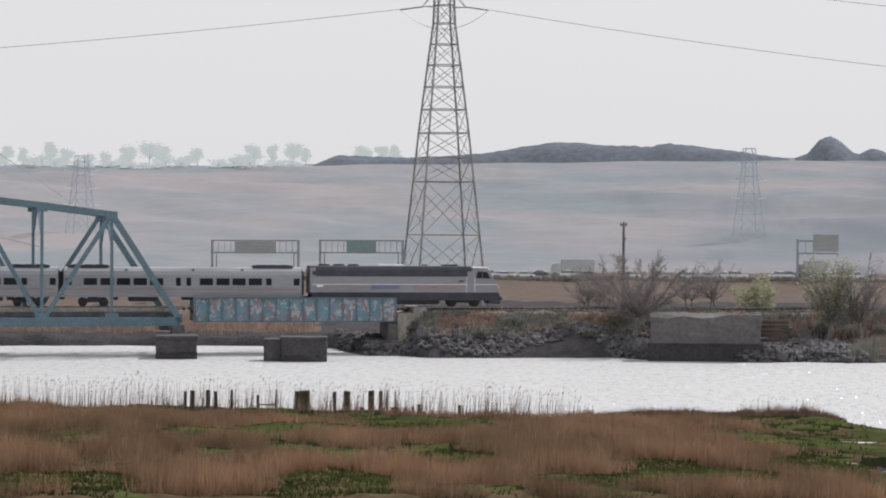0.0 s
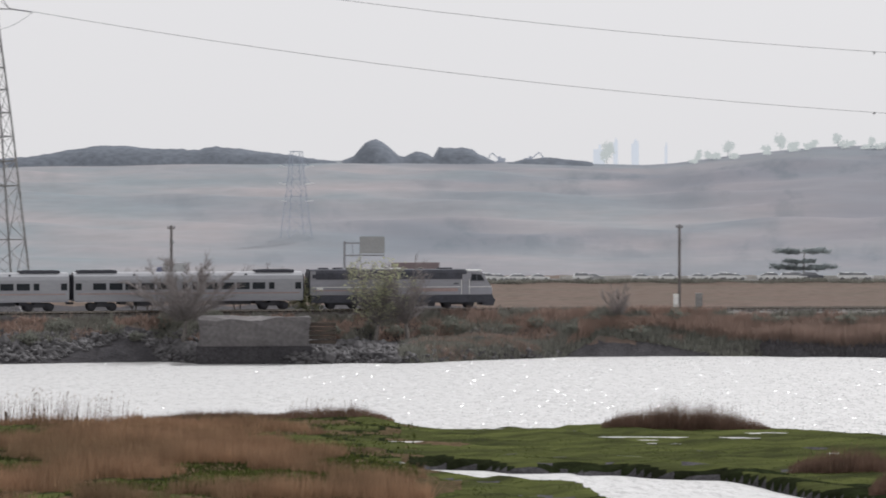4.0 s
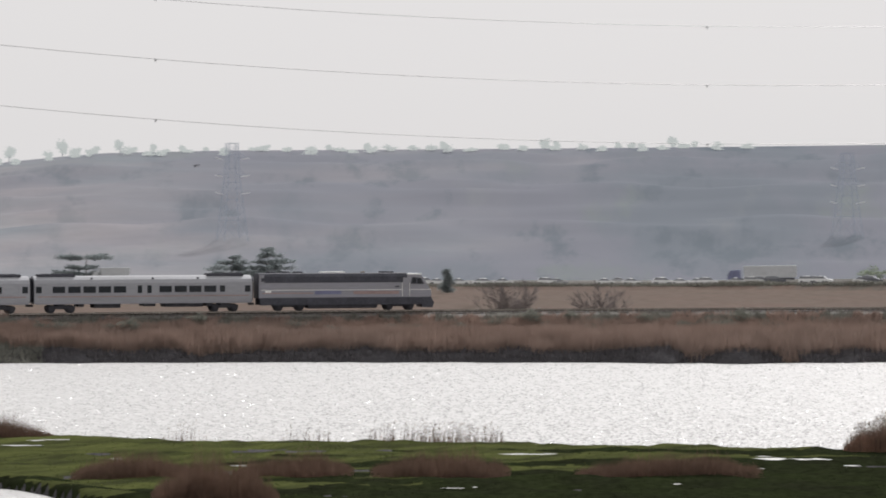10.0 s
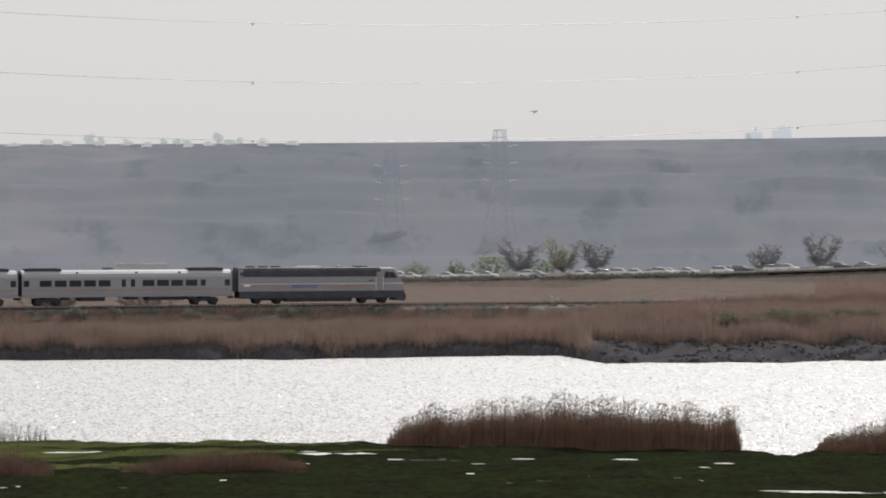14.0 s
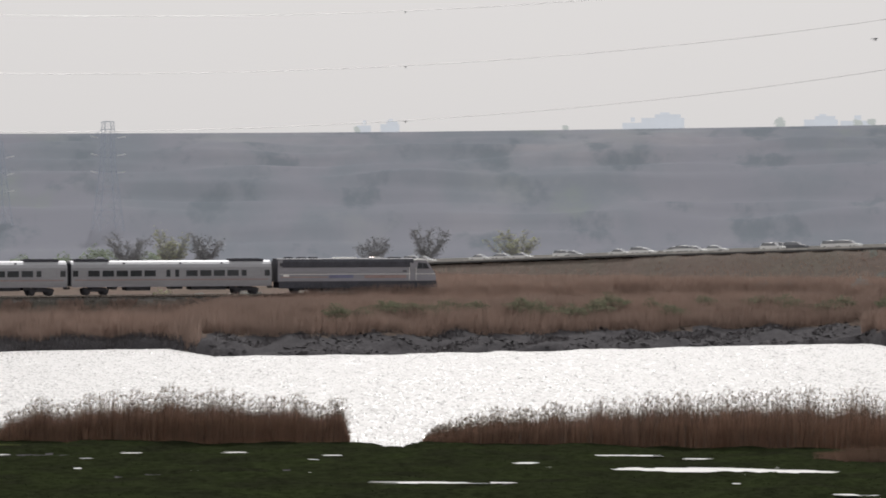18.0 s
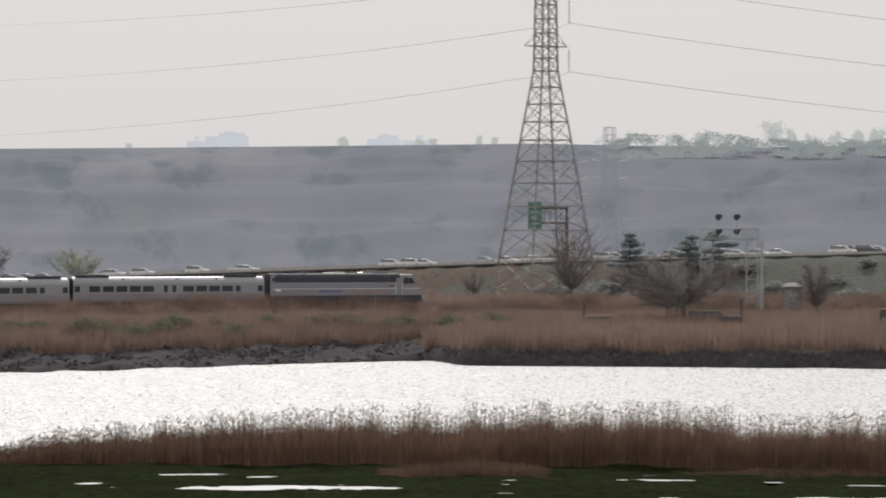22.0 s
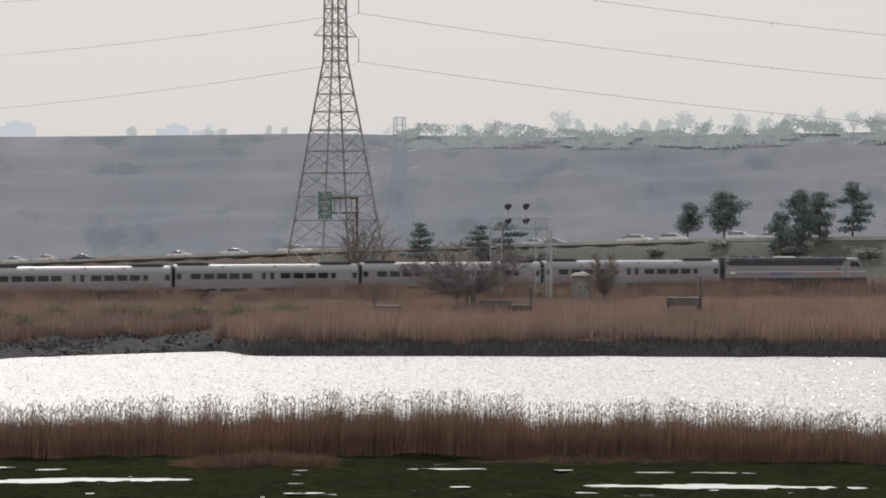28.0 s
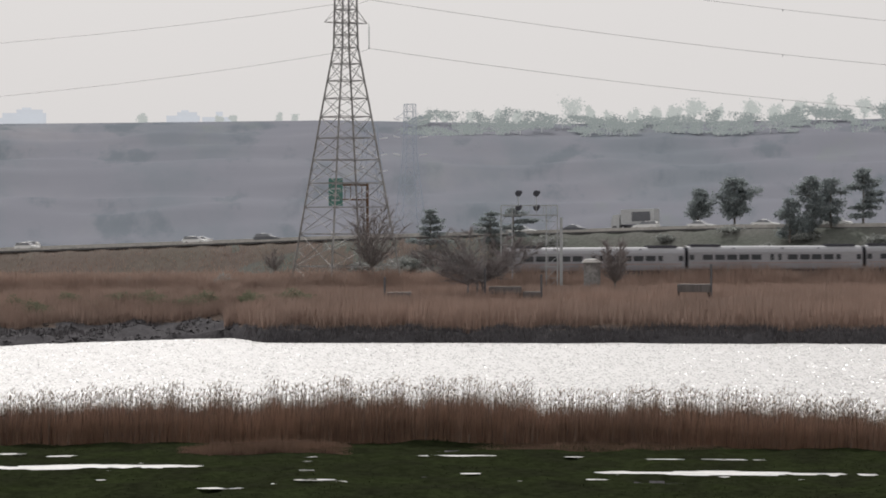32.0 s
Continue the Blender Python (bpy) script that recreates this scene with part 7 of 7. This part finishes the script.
# ---- traffic on the highway ----
M["car_white"] = material("car_white", (0.8, 0.8, 0.79), 0.18, vary=0.05, scale=0.5)
M["car_silver"] = material("car_silver", (0.5, 0.51, 0.52), 0.2, 0.6, vary=0.05, scale=0.5)
# dark paint lifted in colour for the haze over the highway
M["car_dark"] = material("car_dark", (0.14, 0.145, 0.16), 0.25, vary=0.1, scale=0.5)
M["car_red"] = material("car_red", (0.24, 0.12, 0.11), 0.3, vary=0.1, scale=0.5)
# paler than the train's glass, with haze put into the colour
M["car_glass"] = material("car_glass", (0.24, 0.25, 0.27), 0.1, vary=0.1, scale=0.5, spec=0.6)
M["container"] = material("container", (0.25, 0.2, 0.205), 0.7, vary=0.12, scale=0.3)
M["tyre"] = material("tyre", (0.08, 0.08, 0.085), 0.9, vary=0.2, scale=2)
M["truck_white"] = material("truck_white", (0.5, 0.51, 0.52), 0.5, vary=0.1, scale=0.2)
M["lamp_glass"] = material("lamp_glass", (0.7, 0.7, 0.68), 0.15, vary=0.05, scale=1)


def wheel(parent, x, y, r=0.33):
    w = part("wheel", rod(bmesh.new(), (0, -0.11, 0), (0, 0.11, 0), r, n=14), M["tyre"], parent)
    w.location = (x, y, r)
    part("rim", rod(bmesh.new(), (0, -0.125, 0), (0, 0.125, 0), r * 0.6, n=10), M["car_silver"], w)


def build_car(paint, label, kind="sedan"):
    car = thing("car", Matrix(), label, "car", "highway cars")
    if kind == "sedan":
        low = [(-2.3, 0.35), (2.25, 0.35), (2.32, 0.62), (2.15, 0.78), (1.1, 0.92), (-1.6, 0.98), (-2.28, 0.92)]
        top = [(-1.75, 0.95), (1.05, 0.9), (0.35, 1.4), (-0.85, 1.43)]
        roof = [(-0.88, 1.42), (0.36, 1.39), (0.2, 1.46), (-0.75, 1.48)]
    else:
        low = [(-2.3, 0.4), (2.3, 0.4), (2.36, 0.75), (2.2, 0.95), (1.2, 1.08), (-2.2, 1.12), (-2.36, 1.0)]
        top = [(-2.15, 1.1), (1.15, 1.06), (0.5, 1.62), (-1.9, 1.68)]
        roof = [(-1.95, 1.67), (0.5, 1.61), (0.4, 1.7), (-1.85, 1.76)]
    bm = extrude_xz(bmesh.new(), low, -0.88, 0.88)
    bmesh.ops.bevel(bm, geom=bm.edges[:], offset=0.07, segments=2, affect="EDGES")
    part("body", bm, paint, car)
    bm = extrude_xz(bmesh.new(), top, -0.76, 0.76)
    bmesh.ops.bevel(bm, geom=bm.edges[:], offset=0.05, segments=2, affect="EDGES")
    part("cabin_glass", bm, M["car_glass"], car)
    x0, x1, z0 = roof[0][0], roof[1][0], min(roof[0][1], roof[1][1]) - 0.05
    arc = [(-0.78, z0 - 0.08), (-0.72, z0 + 0.02), (-0.6, z0 + 0.09), (-0.35, z0 + 0.13), (0, z0 + 0.15), (0.35, z0 + 0.13), (0.6, z0 + 0.09), (0.72, z0 + 0.02), (0.78, z0 - 0.08)]
    bm = sweep(bmesh.new(), arc, np.linspace(x0 - 0.3, x1 + 0.25, 7), lambda x: (1 - 0.08 * abs(2 * (x - x0) / (x1 - x0) - 1) ** 4, 1, -0.12 * abs(2 * (x - x0) / (x1 - x0) - 1) ** 4))
    for f in bm.faces:
        f.smooth = True
    part("roof", bm, paint, car)
    part("bonnet", sweep(bmesh.new(), [(-0.84, low[3][1] - 0.08), (-0.7, low[3][1] + 0.06), (0, low[3][1] + 0.12), (0.7, low[3][1] + 0.06), (0.84, low[3][1] - 0.08)], (0.95, 1.5, 2.1), lambda x: (1, 1, -0.05 * (x - 0.95))), paint, car)
    for x in (-1.42, 1.42):
        for y in (-0.82, 0.82):
            wheel(car, x, y)
    for y in (-0.62, 0.62):
        part("headlight", box(bmesh.new(), 2.24, y, 0.68, 0.12, 0.36, 0.14, 0.03), M["lamp_glass"], car)
        part("tail_light", box(bmesh.new(), -2.28, y, 0.8, 0.1, 0.34, 0.14, 0.03), M["car_red"], car)
    part("bumper", box(bmesh.new(), 2.25, 0, 0.45, 0.16, 1.7, 0.2, 0.05), paint, car)
    return car


def build_truck(label, length=13.5, box_mat=None):
    tr = thing("truck", Matrix(), label, "truck", "highway trucks")
    part("box_body", box(bmesh.new(), -length * 0.12, 0, 2.5, length * 0.72, 2.5, 2.7, 0.06), box_mat or M["truck_white"], tr, "plain pale cargo box")
    part("cab", extrude_xz(bmesh.new(), [(length * 0.28, 0.6), (length * 0.46, 0.6), (length * 0.46, 1.6), (length * 0.42, 2.9), (length * 0.28, 3.0)], -1.15, 1.15), M["stripe_blue"] if "blue" in label else M["truck_white"], tr)
    part("windscreen", extrude_xz(bmesh.new(), [(length * 0.43, 1.75), (length * 0.462, 1.75), (length * 0.428, 2.75), (length * 0.41, 2.75)], -1.05, 1.05), M["glass"], tr)
    if "markings" in label:
        for y in (-1, 1):
            part("marking", box(bmesh.new(), -length * 0.2, y * 1.26, 2.5, length * 0.4, 0.03, 1.7, 0.0), M["car_dark"], tr, "plain dark marking")
    part("chassis", box(bmesh.new(), 0, 0, 0.9, length * 0.9, 1.0, 0.3), M["under"], tr)
    for x in (-length * 0.4, -length * 0.32, length * 0.2, length * 0.38):
        for y in (-1.05, 1.05):
            wheel(tr, x, y, 0.5)
    return tr


ROAD_B = np.arange(-40, 95, 0.5)
ROAD_XY = np.array([road_place(b)[:] for b in ROAD_B])
ROAD_S = np.concatenate([[0], np.cumsum(np.linalg.norm(np.diff(ROAD_XY[:, :2], axis=0), axis=1))])


def road_rows(b0, t0, speed, lane):
    """A steady drive that passes bearing b0 at t0; speed in m/s, positive to the right. lane: metres beyond the near lane."""
    s0 = float(np.interp(b0, ROAD_B, ROAD_S))
    rows = []
    for k in range(33):
        s = s0 + speed * (k - t0)
        b = float(np.interp(s, ROAD_S, ROAD_B))
        extra = 0.0
        if s < ROAD_S[0]:
            extra = s - ROAD_S[0]
        if s > ROAD_S[-1]:
            extra = s - ROAD_S[-1]
        p, q = road_place(b - 0.3, lane), road_place(b + 0.3, lane)
        way = (q - p).normalized()
        c = road_place(b, lane) + way * extra
        yaw = math.degrees(math.atan2(way.y, way.x)) + (180 if speed < 0 else 0)
        pitch = math.degrees(math.asin(way.z)) * (1 if speed >= 0 else -1)
        rows.append((float(k), pose(c.x, c.y, c.z, 0, -pitch, yaw)))
    return rows


TRAFFIC = []


def build_traffic():
    kinds = [build_car(M["car_white"], "white sedan driving on the highway"), build_car(M["car_silver"], "silver sedan driving on the highway"),
             build_car(M["car_dark"], "dark sedan driving on the highway"), build_car(M["car_white"], "white sport utility car driving on the highway", "suv"),
             build_car(M["car_dark"], "dark sport utility car driving on the highway", "suv"), build_car(M["car_red"], "dark red car driving on the highway")]
    used = set()
    # seconds, bearing, speed, lane, kind
    rows = ROWS_TRAFFIC
    for t0, b0, speed, lane, k in rows:
        if k in used:
            car = copy_thing(kinds[k], Matrix())
        else:
            car = kinds[k]
            used.add(k)
        TRAFFIC.append((car, road_rows(b0, t0, speed, lane)))
    trucks = ((1.8, 10.62, -8.6, 12.0, "dark red container truck on the highway", 14.5), (1.8, 5.97, -10.0, 15.0, "small pale blue box truck on the highway", 7.0), (0.0, 2.73, -10.0, 16.0, "pale box truck on the highway", 10.0), (6.0, 17.6, -15.0, 15.0, "long white box truck on the highway", 20.0), (10.0, 31.3, -9.5, 15.0, "long white box truck with a dark blue cab", 16.5), (6.0, 23.3, -15.0, 15.0, "pale box truck on the highway", 9.0), (23.0, 52.3, -14.0, 18.0, "pale grey box truck on the highway", 11.0), (30.6, 61.9, -13.0, 18.0, "white box truck with dark markings on the highway", 9.0))
    for t0, b0, sp, lane, label, ln in trucks:
        TRAFFIC.append((build_truck(label, ln, M["container"] if "red" in label else None), road_rows(b0, t0, sp, lane)))


ROWS_TRAFFIC = (
    (0.0, 1.0, 24.0, 0.0, 3), (0.0, 5.2, 25.0, 0.0, 0), (0.0, 6.2, 24.0, 0.0, 3), (0.0, 7.3, 25.0, 4.0, 4), (0.0, 2.0, -14.0, 14.0, 2), (0.0, 11.0, -14.0, 14.0, 1),
    (6.0, 15.9, 25.0, 0.0, 0), (6.0, 17.3, 25.0, 0.0, 3), (6.0, 18.0, -14.0, 14.0, 1), (6.0, 20.9, 24.0, 0.0, 0), (6.0, 21.1, -14.0, 18.0, 3), (6.0, 22.0, -14.0, 14.0, 0), (6.0, 22.8, 25.0, 4.0, 2),
    (6.0, 23.0, 25.0, 0.0, 3), (6.0, 24.2, 25.0, 0.0, 4),
    (9.0, 22.2, 24.0, 0.0, 0), (9.0, 23.5, 25.0, 0.0, 0), (9.0, 27.6, 25.0, 4.0, 0), (9.0, 27.9, 24.0, 0.0, 3), (9.0, 29.2, 25.0, 4.0, 4), (9.0, 29.6, -14.0, 14.0, 1),
    (13.0, 32.6, 25.0, 0.0, 0), (13.0, 34.0, -14.0, 14.0, 5), (13.0, 36.0, 25.0, 0.0, 0), (13.0, 37.2, 24.0, 4.0, 0), (13.0, 37.8, 25.0, 0.0, 3), (13.0, 38.7, -14.0, 14.0, 2), (13.0, 39.2, 25.0, 0.0, 3),
    (13.0, 40.1, 25.0, 0.0, 0), (13.0, 40.8, 25.0, 4.0, 1), (13.0, 41.3, -14.0, 14.0, 0),
    (19.0, 45.5, 25.0, 0.0, 0), (19.0, 46.3, -14.0, 14.0, 2), (19.0, 48.6, 25.0, 0.0, 0), (19.0, 49.2, 25.0, 4.0, 2), (19.0, 50.5, -14.0, 14.0, 1), (19.0, 53.2, 25.0, 0.0, 3),
    (23.0, 45.2, 25.0, 0.0, 0), (23.0, 46.0, -14.0, 14.0, 0), (23.0, 47.0, 25.0, 0.0, 3), (23.0, 48.9, 25.0, 0.0, 3), (23.0, 50.0, 25.0, 0.0, 0), (23.0, 51.0, -14.0, 14.0, 1), (23.0, 53.1, 25.0, 0.0, 3),
    (23.0, 54.9, -14.0, 14.0, 0), (23.0, 58.0, 25.0, 0.0, 1), (23.0, 59.8, 25.0, 0.0, 0), (23.0, 60.4, -14.0, 14.0, 3), (23.0, 61.0, 25.0, 0.0, 0),
    (28.0, 47.1, 25.0, 0.0, 0), (28.0, 48.5, 24.0, 4.0, 2), (28.0, 50.5, 25.0, 0.0, 0), (28.0, 51.6, -14.0, 14.0, 0), (28.0, 53.0, 25.0, 0.0, 3), (28.0, 56.6, -14.0, 14.0, 0), (28.0, 58.4, 25.0, 0.0, 1),
    (28.0, 60.0, 25.0, 0.0, 0), (28.0, 60.9, 25.0, 0.0, 3), (28.0, 63.7, -14.0, 14.0, 0),
    (32.0, 47.1, 25.0, 0.0, 3), (32.0, 50.6, 25.0, 0.0, 3), (32.0, 52.1, 25.0, 0.0, 4), (32.0, 56.6, -14.0, 14.0, 0), (32.0, 60.1, -14.0, 14.0, 3), (32.0, 62.6, 25.0, 0.0, 0),
)
build_traffic()


# ---- a bird over the river ----
def build_bird():
    bird = thing("bird", Matrix(), "dark bird flying over the river", "bird")
    bm = bmesh.new()
    bmesh.ops.create_uvsphere(bm, u_segments=10, v_segments=7, radius=0.5, matrix=Matrix.Diagonal((0.5, 0.17, 0.16, 1)))
    for v in bm.verts:
        if v.co.x < -0.1:
            v.co.y *= 0.7
            v.co.z *= 0.6
    part("body", bm, M["loco_dark"], bird)
    bm = bmesh.new()
    bmesh.ops.create_uvsphere(bm, u_segments=8, v_segments=6, radius=0.06, matrix=pose(0.27, 0, 0.03))
    part("head", bm, M["loco_dark"], bird)
    part("tail", extrude_xz(bmesh.new(), [(-0.2, 0.0), (-0.4, -0.01), (-0.4, 0.01), (-0.2, 0.03)], -0.07, 0.07), M["loco_dark"], bird)
    wings = []
    for q in (-1, 1):
        bm = bmesh.new()
        pts = [(0.1, 0), (0.14, 0.25), (0.05, 0.5), (-0.06, 0.62), (-0.08, 0.4), (-0.1, 0.0)]
        top = [bm.verts.new((x, y * q, 0.015)) for x, y in pts]
        low = [bm.verts.new((x, y * q, -0.005)) for x, y in pts]
        bm.faces.new(top)
        bm.faces.new(low[::-1])
        for i in range(6):
            bm.faces.new((top[i], low[i], low[(i + 1) % 6], top[(i + 1) % 6]))
        bmesh.ops.recalc_face_normals(bm, faces=bm.faces[:])
        wings.append((part("wing", bm, M["loco_dark"], bird), q))
    return bird, wings


bird, bird_wings = build_bird()
BIRD_WAY = [(0, -27, 17), (6, -0.5, 18.5), (11.5, 24.91, 20.7), (12, 26.47, 20.5), (13, 31.49, 23.4), (13.5, 33.84, 24.2),
            (14, 36.11, 25.2), (14.5, 38.25, 27.5), (16.5, 45.67, 31.8), (17, 47.64, 31.9), (17.5, 49.44, 31.6),
            (18, 51.45, 31.3), (25, 79, 32), (32, 106, 33)]


def bird_rows():
    rows = []
    for i, (t, b, z) in enumerate(BIRD_WAY):
        p = spot(b, 260, z)
        j, k = max(i - 1, 0), min(i + 1, len(BIRD_WAY) - 1)
        a, c = spot(BIRD_WAY[j][1], 260, BIRD_WAY[j][2]), spot(BIRD_WAY[k][1], 260, BIRD_WAY[k][2])
        rows.append((t, pose(p.x, p.y, p.z, 0, 0, math.degrees(math.atan2(c.y - a.y, c.x - a.x)))))
    return rows


TRAFFIC.append((bird, bird_rows()))
for wing_ob, q in bird_wings:
    TRAFFIC.append((wing_ob, [(0.2 * k, pose(0, q * 0.03, 0.02, q * (32 if k % 2 else -18), 0, 0)) for k in range(161)]))


motions()
